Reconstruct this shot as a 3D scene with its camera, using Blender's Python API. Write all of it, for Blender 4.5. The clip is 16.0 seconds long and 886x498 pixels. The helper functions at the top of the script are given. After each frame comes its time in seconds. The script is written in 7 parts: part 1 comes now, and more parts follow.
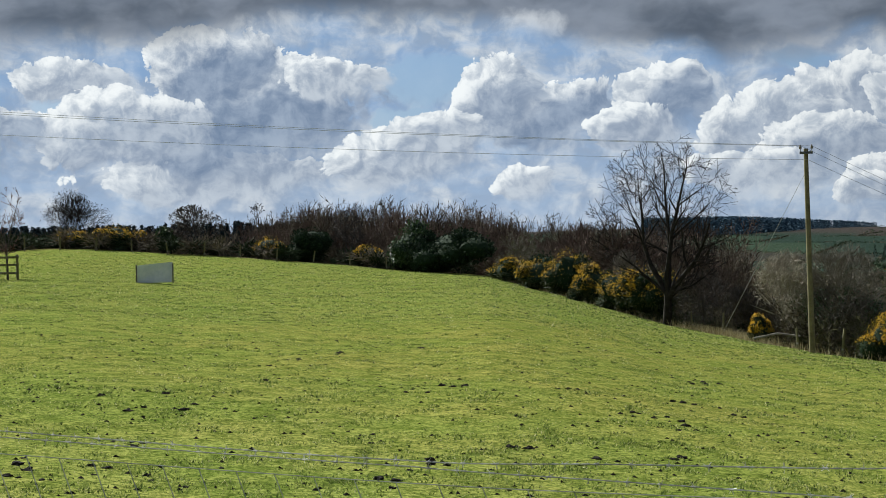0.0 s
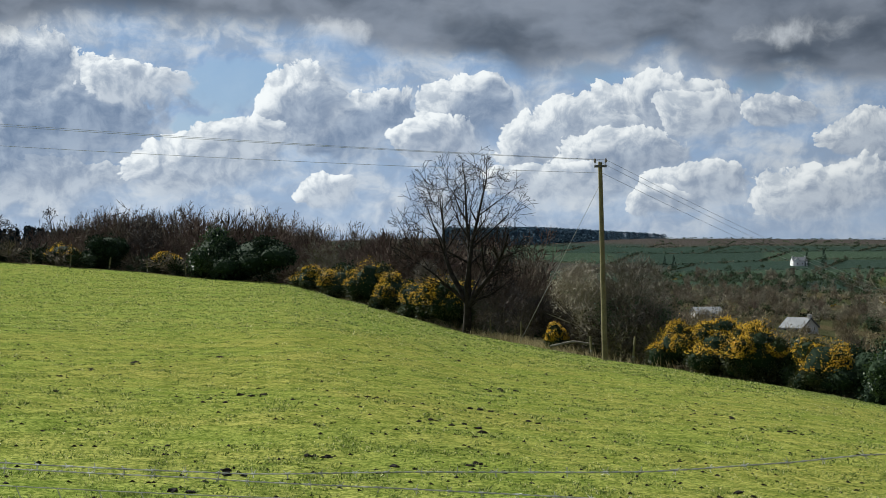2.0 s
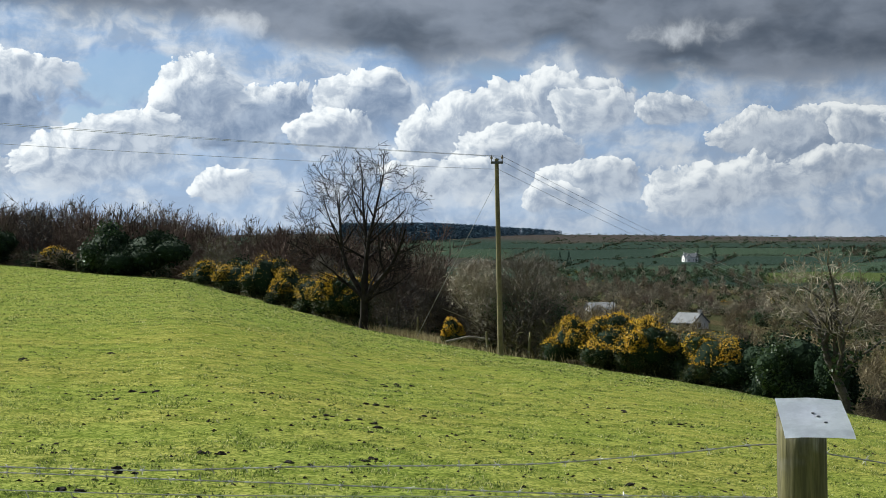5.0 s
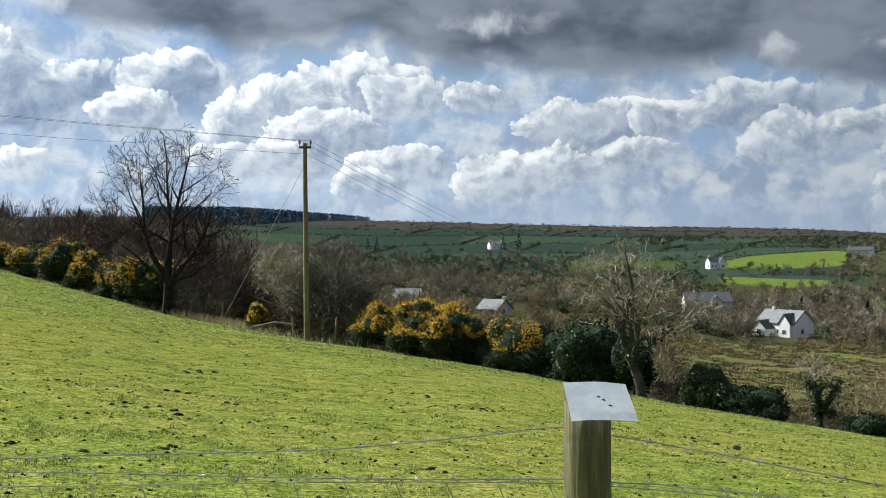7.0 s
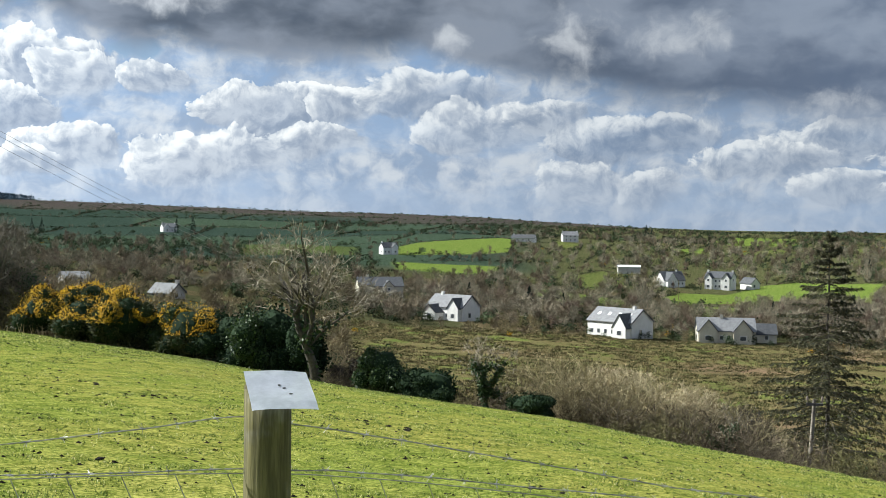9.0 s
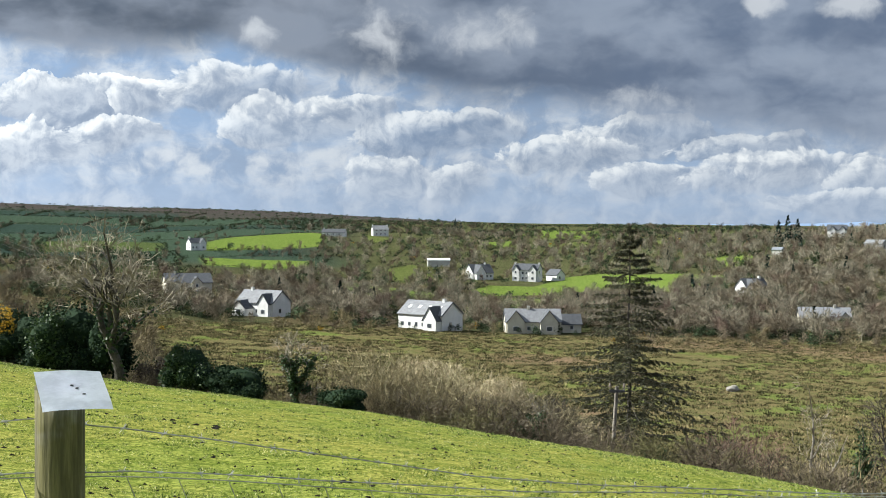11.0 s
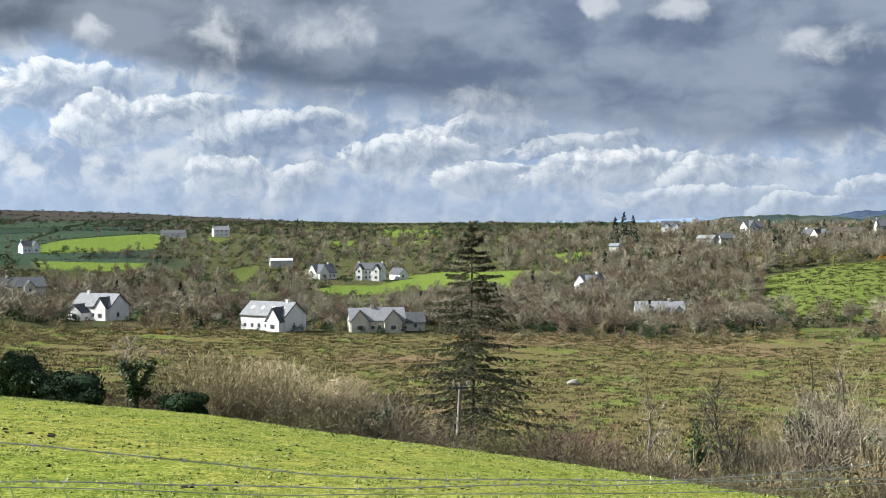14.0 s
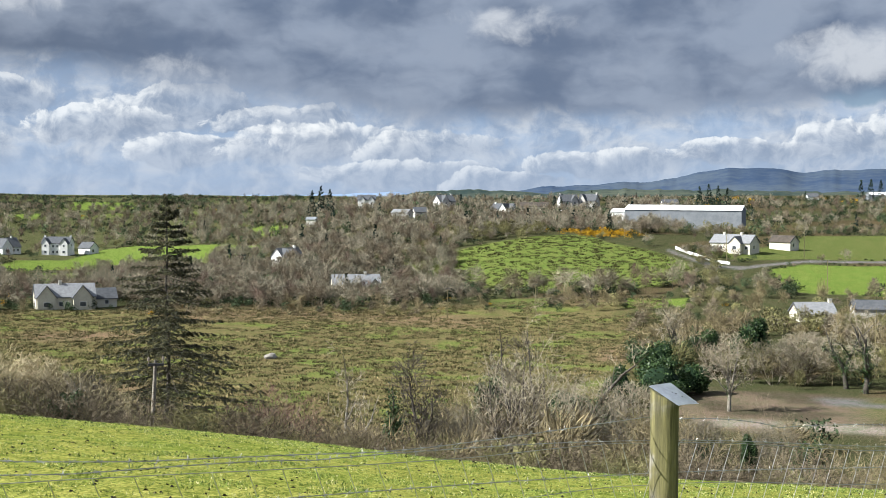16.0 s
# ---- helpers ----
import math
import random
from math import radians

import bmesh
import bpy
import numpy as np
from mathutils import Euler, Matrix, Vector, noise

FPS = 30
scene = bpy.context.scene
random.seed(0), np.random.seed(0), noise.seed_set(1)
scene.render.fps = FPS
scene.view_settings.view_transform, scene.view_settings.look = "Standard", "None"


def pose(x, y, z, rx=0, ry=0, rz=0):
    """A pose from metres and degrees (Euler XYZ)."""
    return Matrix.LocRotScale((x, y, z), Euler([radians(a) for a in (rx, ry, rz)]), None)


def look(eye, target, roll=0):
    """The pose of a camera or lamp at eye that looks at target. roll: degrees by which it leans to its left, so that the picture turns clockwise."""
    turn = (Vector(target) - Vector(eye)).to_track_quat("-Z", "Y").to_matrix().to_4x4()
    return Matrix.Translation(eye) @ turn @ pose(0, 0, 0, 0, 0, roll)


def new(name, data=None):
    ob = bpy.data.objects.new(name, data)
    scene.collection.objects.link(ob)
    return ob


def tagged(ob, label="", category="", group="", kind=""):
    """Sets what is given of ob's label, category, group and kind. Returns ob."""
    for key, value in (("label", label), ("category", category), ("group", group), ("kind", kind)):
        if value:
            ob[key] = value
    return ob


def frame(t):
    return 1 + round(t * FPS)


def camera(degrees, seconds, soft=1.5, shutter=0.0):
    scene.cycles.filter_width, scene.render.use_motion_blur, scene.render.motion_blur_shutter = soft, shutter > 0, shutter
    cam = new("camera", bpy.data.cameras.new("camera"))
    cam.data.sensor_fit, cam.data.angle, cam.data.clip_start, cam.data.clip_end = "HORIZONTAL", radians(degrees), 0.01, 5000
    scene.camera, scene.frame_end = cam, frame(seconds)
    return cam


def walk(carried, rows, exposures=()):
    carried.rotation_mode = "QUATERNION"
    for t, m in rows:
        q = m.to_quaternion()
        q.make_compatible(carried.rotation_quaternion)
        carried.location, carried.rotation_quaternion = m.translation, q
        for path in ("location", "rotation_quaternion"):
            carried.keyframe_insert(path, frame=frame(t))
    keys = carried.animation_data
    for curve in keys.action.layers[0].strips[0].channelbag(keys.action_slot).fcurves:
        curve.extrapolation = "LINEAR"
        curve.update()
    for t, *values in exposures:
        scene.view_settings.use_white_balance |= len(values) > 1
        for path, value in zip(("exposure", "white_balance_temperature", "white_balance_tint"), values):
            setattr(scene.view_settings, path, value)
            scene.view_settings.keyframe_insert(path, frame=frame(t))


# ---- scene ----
cam = camera(38.48, 16.0, soft=0.6)
PATH = (
    (0.0, pose(-0.046, 0.018, 1.618, 90.289, 1.573, -0.000)),
    (0.5, pose(-0.041, 0.011, 1.620, 90.423, 1.498, -1.905)),
    (1.0, pose(-0.034, 0.008, 1.618, 90.510, 1.412, -4.222)),
    (1.5, pose(-0.032, 0.006, 1.620, 90.507, 1.262, -6.655)),
    (2.0, pose(-0.023, 0.004, 1.620, 90.457, 1.151, -8.897)),
    (2.5, pose(-0.017, 0.001, 1.616, 90.445, 1.059, -10.697)),
    (3.0, pose(-0.018, 0.001, 1.617, 90.466, 0.946, -11.904)),
    (5.5, pose(-0.010, 0.002, 1.616, 90.012, 0.967, -14.706)),
    (6.0, pose(0.000, 0.002, 1.617, 89.851, 0.862, -16.675)),
    (6.5, pose(0.010, 0.006, 1.615, 89.645, 0.659, -19.160)),
    (7.0, pose(0.016, 0.001, 1.614, 89.432, 0.311, -22.185)),
    (7.5, pose(0.018, -0.003, 1.615, 89.195, -0.074, -25.710)),
    (8.0, pose(0.015, -0.000, 1.622, 88.980, -0.351, -29.581)),
    (8.5, pose(0.002, 0.011, 1.626, 88.848, -0.559, -33.412)),
    (9.0, pose(0.003, 0.011, 1.624, 88.766, -0.685, -36.742)),
    (9.5, pose(0.010, 0.005, 1.623, 88.758, -0.697, -39.385)),
    (10.0, pose(0.010, -0.002, 1.623, 88.729, -0.636, -41.521)),
    (12.5, pose(0.034, -0.018, 1.624, 88.478, 0.130, -48.704)),
    (13.0, pose(0.033, -0.020, 1.626, 88.544, 0.183, -49.103)),
    (13.5, pose(0.024, -0.020, 1.623, 88.565, 0.254, -50.196)),
    (14.0, pose(0.018, -0.022, 1.620, 88.553, 0.191, -52.381)),
    (14.5, pose(0.016, -0.029, 1.616, 88.399, -0.011, -55.484)),
    (15.0, pose(0.008, 0.000, 1.621, 88.138, -0.175, -59.115)),
    (15.5, pose(0.006, 0.014, 1.620, 87.745, -0.227, -62.777)),
    (16.0, pose(0.003, 0.021, 1.624, 87.366, -0.225, -65.988)),
)
walk(cam, PATH, ((0.0, 0.70, 6150, 6), (5.0, 0.84, 6150, 6), (9.0, 1.18, 6150, 6), (16.0, 1.39, 6150, 8)))

SUN_AZ, SUN_EL = -38.0, 38.0


# ---- world: Nishita sky with broken cumulus under a dark deck of stratocumulus ----
class Net:
    """Short names for shader nodes."""

    def __init__(self, tree):
        self.t = tree

    def node(self, kind):
        return self.t.nodes.new(kind)

    def put(self, socket, v):
        if isinstance(v, bpy.types.NodeSocket):
            self.t.links.new(v, socket)
        elif v is not None:
            socket.default_value = v

    def math(self, op, a, b=None, c=None, clamp=False):
        n = self.node("ShaderNodeMath")
        n.operation, n.use_clamp = op, clamp
        for i, v in enumerate((a, b, c)):
            self.put(n.inputs[i], v)
        return n.outputs[0]

    def vec(self, op, a, b=None):
        n = self.node("ShaderNodeVectorMath")
        n.operation = op
        self.put(n.inputs[0], a)
        if b is not None:
            self.put(n.inputs[3] if op == "SCALE" else n.inputs[1], b)
        return n.outputs["Value"] if op in ("LENGTH", "DOT_PRODUCT") else n.outputs["Vector"]

    def step(self, v, lo, hi, a=0.0, b=1.0):
        n = self.node("ShaderNodeMapRange")
        n.interpolation_type = "SMOOTHSTEP"
        for i, x in enumerate((v, lo, hi, a, b)):
            self.put(n.inputs[i], x)
        return n.outputs[0]

    def mix(self, f, a, b, mode="MIX"):
        n = self.node("ShaderNodeMix")
        n.data_type, n.blend_type = "RGBA", mode
        self.put(n.inputs[0], f)
        for i, v in ((6, a), (7, b)):
            self.put(n.inputs[i], (*v, 1.0) if isinstance(v, tuple) else v)
        return n.outputs[2]

    def noise(self, v, scale, detail=4.0, rough=0.5, distort=0.0, color=False):
        n = self.node("ShaderNodeTexNoise")
        self.put(n.inputs["Vector"], v)
        for k, x in (("Scale", scale), ("Detail", detail), ("Roughness", rough), ("Distortion", distort)):
            n.inputs[k].default_value = x
        return n.outputs["Color" if color else "Fac"]

    def ramp(self, f, stops):
        n = self.node("ShaderNodeValToRGB")
        e = n.color_ramp.elements
        while len(e) < len(stops):
            e.new(0.5)
        for q, (pos, c) in zip(e, stops):
            q.position, q.color = pos, (*c, 1.0) if isinstance(c, tuple) else (c, c, c, 1.0)
        self.put(n.inputs[0], f)
        return n.outputs[0]


world = bpy.data.worlds.new("sky")
scene.world = world
world.use_nodes = True
W = Net(world.node_tree)
for n in list(world.node_tree.nodes):
    world.node_tree.nodes.remove(n)
sky = W.node("ShaderNodeTexSky")
sky.sky_type, sky.sun_disc = "NISHITA", False
sky.sun_elevation, sky.sun_rotation = radians(SUN_EL), radians(SUN_AZ)
way = W.node("ShaderNodeTexCoord").outputs["Generated"]
sep = W.node("ShaderNodeSeparateXYZ")
W.put(sep.inputs[0], way)
az = W.math("MULTIPLY", W.math("ARCTAN2", sep.outputs[0], sep.outputs[1]), 57.29578)
el = W.math("MULTIPLY", W.math("ARCSINE", sep.outputs[2]), 57.29578)
com = W.node("ShaderNodeCombineXYZ")
W.put(com.inputs[0], az), W.put(com.inputs[1], el)
dome = com.outputs[0]                                       # degrees across and up
def billow(where, scale, detail=4.0, rough=0.55):
    """Heaped, cauliflower-like relief, about -0.5 to 0.5."""
    n = W.node("ShaderNodeTexVoronoi")
    n.feature, n.normalize = "F1", True
    W.put(n.inputs["Vector"], where)
    for k, x in (("Scale", scale), ("Detail", detail), ("Roughness", rough), ("Lacunarity", 2.1)):
        n.inputs[k].default_value = x
    return W.math("SUBTRACT", 0.5, n.outputs["Distance"])


def heap(spots, where):
    """Thickness of a bank of cloud: across, up, half width, half height, depth in the middle."""
    best = None
    for a, e, ra, re, amp in spots:
        q = W.vec("MULTIPLY", W.vec("SUBTRACT", where, (a, e, 0.0)), (1.0 / ra, 1.0 / re, 0.0))
        d = W.math("MULTIPLY_ADD", W.vec("DOT_PRODUCT", q, q), -amp, amp)
        best = d if best is None else W.math("SMOOTH_MAX", best, d, 0.2)
    return best


# cumulus, far to near: compass, height, half width, half height in degrees, depth of the grey side
CUMULUS = (
    (-9.4, 3.6, 5.3, 1.0, 0.25), (-15.8, 7.9, 2.3, 0.9, 0.2), (-8.4, 6.3, 5.3, 2.7, 1.0), (-10.1, 8.4, 2.8, 1.7, 0.85), (-13.7, 5.7, 3.3, 1.8, 0.35), (-4.6, 8.0, 2.4, 0.9, 0.1), (-1.7, 4.3, 2.8, 1.4, 0.25),
    (5.0, 6.2, 2.8, 1.5, 0.95), (2.9, 6.8, 1.9, 1.8, 0.55), (-0.1, 5.4, 2.3, 1.1, 0.15), (3.7, 3.1, 1.5, 0.9, 0.15), (10.1, 6.4, 1.9, 1.6, 0.75), (8.8, 5.3, 1.8, 1.1, 0.3),
    (18.6, 6.1, 3.5, 1.6, 0.4), (14.8, 5.3, 2.8, 1.4, 0.3), (20.6, 6.2, 1.6, 1.0, 0.2), (16.9, 4.1, 2.8, 1.4, 0.45), (13.5, 3.3, 2.5, 0.9, 0.15), (23.9, 6.1, 1.5, 0.7, 0.3), (20.5, 2.9, 2.2, 1.0, 0.25), (18.5, 2.3, 1.5, 0.7, 0.15),
    (30.1, 4.3, 2.0, 1.4, 0.45), (27.7, 5.0, 2.4, 0.95, 0.25), (32.2, 5.0, 1.5, 0.9, 0.3), (31.1, 3.4, 2.2, 0.8, 0.25), (26.5, 2.6, 3.3, 1.25, 0.15), (36.3, 5.5, 3.0, 1.1, 0.5), (45.6, 3.7, 3.8, 1.1, 0.7), (38.8, 4.1, 3.5, 1.1, 0.25), (41.6, 4.7, 2.0, 0.7, 0.35),
    (46.1, 1.5, 1.5, 0.9, 0.25), (43.0, 1.7, 1.9, 1.0, 0.1), (54.4, 3.5, 3.0, 1.0, 0.5), (51.2, 2.7, 3.5, 0.9, 0.35), (55.0, 1.7, 2.8, 0.7, 0.35), (59.0, 3.0, 3.0, 0.7, 0.5), (59.2, 1.9, 3.0, 0.9, 0.3), (61.8, 2.1, 3.4, 0.8, 0.2),
    (65.6, 1.9, 3.5, 0.8, 0.35), (63.8, 0.7, 4.0, 0.6, 0.35), (68.9, 0.4, 3.0, 0.5, 0.35), (74.0, 1.2, 4.0, 0.6, 0.4), (83.8, 2.1, 2.4, 0.9, 0.25), (79.0, 1.6, 3.0, 0.6, 0.4), (90.0, 3.0, 5.0, 1.2, 0.4), (-24.0, 5.0, 6.0, 2.4, 0.6),
)
CLEAR = ((-0.3, 7.9, 3.3, 1.3, 1.0), (-1.2, 6.3, 2.0, 0.8, 0.8), (-16.0, 7.0, 2.4, 0.8, 0.7), (15.8, 8.0, 2.2, 0.7, 0.7), (23.0, 7.3, 1.6, 0.6, 0.6), (84.5, 4.6, 2.6, 0.8, 0.7))
swirl = W.vec("SUBTRACT", W.noise(dome, 0.45, 3.0, 0.5, color=True), (0.5, 0.5, 0.5))
curl = W.vec("ADD", dome, W.vec("MULTIPLY", swirl, (1.7, 1.2, 0.0)))
slow = W.vec("ADD", dome, W.vec("MULTIPLY", swirl, (1.5, 1.0, 0.0)))
SUNWARD = (-0.26, 0.38, 0.0)


def heads(where):
    """Cauliflower relief of the cumulus, about -1 to 1."""
    return W.math("MULTIPLY_ADD", billow(where, 0.42, 5.0, 0.52), 2.2, W.math("MULTIPLY", W.math("SUBTRACT", W.noise(where, 1.6, 5.0, 0.62), 0.5), 0.9))


bumps = heads(curl)
relief = W.math("SUBTRACT", bumps, heads(W.vec("ADD", curl, SUNWARD)))        # over 0 where the lump faces the sun
fleece = W.noise(curl, 0.6, 5.0, 0.55)
hole = W.math("ADD", heap(CLEAR, curl), W.math("MULTIPLY", W.math("SUBTRACT", fleece, 0.5), 1.8))
clear_sky = W.mix(W.step(el, 0.0, 9.0), (0.50, 0.62, 0.80), (0.27, 0.45, 0.74))
haze = W.step(W.noise(W.vec("MULTIPLY", slow, (0.55, 1.3, 1.0)), 0.5, 6.0, 0.62), 0.33, 0.62, 0.35, 1.0)
veil = W.mix(W.step(W.math("ADD", fleece, W.math("MULTIPLY", relief, 0.25)), 0.36, 0.68), (0.38, 0.47, 0.62), (0.78, 0.805, 0.85))
base = W.mix(haze, clear_sky, veil)
blue_air = W.mix(0.5, (0.22, 0.40, 0.70), W.vec("SCALE", sky.outputs[0], 0.10))
base = W.mix(W.step(hole, 0.10, 0.60, 0.0, 0.9), base, blue_air)
lit = W.mix(W.step(relief, -0.30, 0.22), (0.68, 0.72, 0.785), (1.14, 1.13, 1.11))
shade = W.mix(W.step(W.math("ADD", W.math("MULTIPLY", relief, 0.6), W.math("SUBTRACT", fleece, 0.5)), -0.35, 0.35), (0.215, 0.285, 0.415), (0.43, 0.50, 0.62))
for ca, ce, ra, re, grey in CUMULUS:
    q = W.vec("MULTIPLY", W.vec("SUBTRACT", curl, (ca, ce, 0.0)), (1.0 / ra, 1.0 / re, 0.0))
    inside = W.math("ADD", W.math("SUBTRACT", 1.0, W.vec("DOT_PRODUCT", q, q)), W.math("MULTIPLY_ADD", bumps, 1.55, -0.22))
    lee = W.vec("DOT_PRODUCT", q, (0.50, -0.75, 0.0))                          # towards the side away from the sun
    cover_by = W.math("MULTIPLY", W.step(inside, 0.0, W.math("MULTIPLY_ADD", W.step(lee, -0.2, 0.8), 0.9, 0.10 if ca < 34 else 0.30)), W.step(lee, 1.15, 0.20, 0.0, 1.0 if ca < 34 else 0.78))
    dusk = W.step(W.math("ADD", lee, W.math("MULTIPLY_ADD", inside, 0.40, W.math("MULTIPLY", relief, -0.80))), -0.70, 0.38, 0.0, min(1.0, 0.55 + 0.55 * grey))
    base = W.mix(cover_by, base, W.mix(dusk, lit, shade))
base = W.mix(W.step(el, 2.6, 0.0, 0.0, 0.50), base, (0.47, 0.56, 0.71))
RIM = ((-30, 9.4), (-12.4, 9.6), (-7.0, 10.6), (2.6, 10.4), (7.6, 9.2), (12.6, 8.2), (17.5, 8.9), (19.3, 8.9), (22.8, 7.5), (27.8, 7.2), (34.1, 7.2), (35.6, 7.7), (40.0, 6.5), (46.0, 5.3), (51.9, 4.8), (58.0, 4.2), (64.4, 3.2), (68.3, 3.0), (74.0, 3.2), (81.3, 3.7), (95.0, 4.5), (110.0, 5.0))
rim = W.ramp(W.math("DIVIDE", W.math("ADD", az, 30.0), 140.0), tuple(((k + 30) / 140, v / 12) for k, v in RIM))
deck_n = W.noise(W.vec("MULTIPLY", slow, (0.55, 1.0, 1.0)), 0.40, 5.0, 0.50)
deck_b = billow(W.vec("MULTIPLY", slow, (0.7, 1.3, 1.0)), 0.30, 3.0, 0.5)
over = W.math("SUBTRACT", W.math("ADD", el, W.math("MULTIPLY", W.math("ADD", W.math("SUBTRACT", deck_n, 0.5), W.math("MULTIPLY", deck_b, 0.5)), 2.2)), W.math("MULTIPLY", rim, 12.0))
patch = W.math("ADD", deck_n, W.math("MULTIPLY", deck_b, 0.40))
deck_tone = W.mix(W.step(patch, 0.36, 0.74), (0.108, 0.130, 0.170), (0.31, 0.34, 0.405))
deck_tone = W.mix(W.step(az, 30.0, 60.0, 0.0, 0.85), deck_tone, W.mix(W.step(patch, 0.40, 0.72), (0.175, 0.225, 0.33), (0.38, 0.435, 0.54)))
GAPS = (
    (4.1, 10.2, 1.9, 0.8, 0.9), (-5.5, 10.0, 3.3, 0.7, 0.6), (36.8, 8.0, 0.9, 0.7, 1.1), (35.8, 6.9, 1.0, 0.7, 0.8), (42.9, 8.2, 1.7, 1.0, 0.25), (47.4, 8.2, 1.9, 0.9, 0.45),
    (59.4, 9.2, 1.0, 0.6, 1.2), (63.0, 9.1, 1.5, 0.6, 1.1), (53.6, 5.1, 1.4, 0.6, 0.15), (83.5, 5.9, 2.5, 1.3, 1.0), (68.9, 7.5, 2.3, 0.8, 0.5), (25.0, 9.5, 2.0, 0.5, 0.4),
)
deck_tone = W.mix(W.step(W.math("ADD", heap(GAPS, curl), W.math("ADD", W.math("MULTIPLY", bumps, 0.9), W.math("MULTIPLY", W.math("SUBTRACT", fleece, 0.5), 2.6))), 0.05, 1.45, 0.0, 0.85), deck_tone, (0.78, 0.79, 0.82))
deck_tone = W.mix(W.step(el, 13.0, 45.0, 0.0, 0.6), deck_tone, (0.55, 0.60, 0.70))
base = W.mix(W.step(over, -0.5, 1.0, 0.0, 0.97), base, deck_tone)
base = W.vec("SCALE", base, W.step(az, 4.0, 48.0, 1.16, 0.77))
back = W.node("ShaderNodeBackground")
W.put(back.inputs[0], base)
back.inputs[1].default_value = 0.44
W.put(W.node("ShaderNodeOutputWorld").inputs[0], back.outputs[0])

sun = new("sun", bpy.data.lights.new("sun", "SUN"))
sun.data.energy, sun.data.angle, sun.data.color = 5.0, radians(0.6), (1.0, 0.95, 0.86)
sa, se = radians(SUN_AZ), radians(SUN_EL)
sun.matrix_world = look((1000 * math.sin(sa) * math.cos(se), 1000 * math.cos(sa) * math.cos(se), 1000 * math.sin(se)), (0, 0, 0))


# ---- materials ----
def material(name, rough=0.8, metal=0.0):
    m = bpy.data.materials.new(name)
    m.use_nodes = True
    s = Net(m.node_tree)
    bsdf = m.node_tree.nodes["Principled BSDF"]
    bsdf.inputs["Roughness"].default_value, bsdf.inputs["Metallic"].default_value = rough, metal
    return m, s, bsdf


def bump(s, bsdf, height, strength, distance):
    b = s.node("ShaderNodeBump")
    b.inputs["Strength"].default_value, b.inputs["Distance"].default_value = strength, distance
    s.put(b.inputs["Height"], height)
    s.put(bsdf.inputs["Normal"], b.outputs[0])


def place(s):
    return s.node("ShaderNodeTexCoord").outputs["Object"]


def mottled(name, a, b, scale, rough=0.8, bump_by=0.0, bump_at=0.02, fine=8.0, metal=0.0, spec=None):
    """Two tones in broad patches, with a fine grain in both colour and relief."""
    m, s, bsdf = material(name, rough, metal)
    v = place(s)
    big = s.noise(v, scale, 4.0, 0.6)
    small = s.noise(v, scale * fine, 5.0, 0.65)
    f = s.step(s.math("ADD", s.math("MULTIPLY", big, 0.6), s.math("MULTIPLY", small, 0.4)), 0.35, 0.65)
    s.put(bsdf.inputs["Base Color"], s.mix(f, a, b))
    if bump_by:
        bump(s, bsdf, small, bump_by, bump_at)
    if spec is not None:
        bsdf.inputs["Specular IOR Level"].default_value = spec
    return m


def leafy(name, stops, rough=0.6, sheen_through=0.25, spec=0.3):
    """Leaves, needles, blades: each piece takes its own tone; light comes through."""
    m, s, bsdf = material(name, rough)
    g = s.node("ShaderNodeNewGeometry")
    col = s.ramp(g.outputs["Random Per Island"], stops)
    s.put(bsdf.inputs["Base Color"], col)
    bsdf.inputs["Specular IOR Level"].default_value = spec
    if sheen_through:
        tr = s.node("ShaderNodeBsdfTranslucent")
        s.put(tr.inputs[0], col)
        mx = s.node("ShaderNodeMixShader")
        mx.inputs[0].default_value = sheen_through
        s.put(mx.inputs[1], bsdf.outputs[0]), s.put(mx.inputs[2], tr.outputs[0])
        s.put(m.node_tree.nodes["Material Output"].inputs[0], mx.outputs[0])
    return m


BARK = mottled("bark_grey", (0.026, 0.022, 0.018), (0.085, 0.074, 0.060), 3.0, 0.9, 0.6, 0.02)
BARK_PALE = mottled("bark_pale", (0.11, 0.10, 0.085), (0.27, 0.245, 0.205), 3.0, 0.9, 0.5, 0.02)
TWIG = mottled("twig_brown", (0.026, 0.021, 0.017), (0.070, 0.055, 0.043), 1.0, 0.85)
TWIG_RED = mottled("twig_red", (0.10, 0.052, 0.042), (0.20, 0.11, 0.085), 1.0, 0.85)
TWIG_PALE = mottled("twig_pale", (0.30, 0.25, 0.16), (0.54, 0.47, 0.31), 1.0, 0.85)
TWIG_GREY = mottled("twig_grey", (0.082, 0.070, 0.050), (0.175, 0.152, 0.108), 1.0, 0.85)
TWIG_LIGHT = mottled("twig_light", (0.16, 0.138, 0.098), (0.32, 0.280, 0.205), 1.0, 0.85)
# darker copy of BARK: the shade of a backlit silhouette is in its colour
BARK_BACKLIT = mottled("bark_backlit", (0.012, 0.010, 0.009), (0.036, 0.031, 0.026), 3.0, 0.95, 0.5, 0.02, spec=0.1)
IVY = leafy("ivy_leaf", ((0.0, (0.012, 0.028, 0.010)), (0.6, (0.030, 0.060, 0.018)), (1.0, (0.070, 0.110, 0.035))), 0.5, 0.12, 0.3)
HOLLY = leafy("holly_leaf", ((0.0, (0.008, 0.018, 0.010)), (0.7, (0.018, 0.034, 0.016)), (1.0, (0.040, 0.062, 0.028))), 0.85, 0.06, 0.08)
OLIVE = leafy("olive_leaf", ((0.0, (0.055, 0.060, 0.022)), (1.0, (0.130, 0.135, 0.050))), 0.6, 0.2)
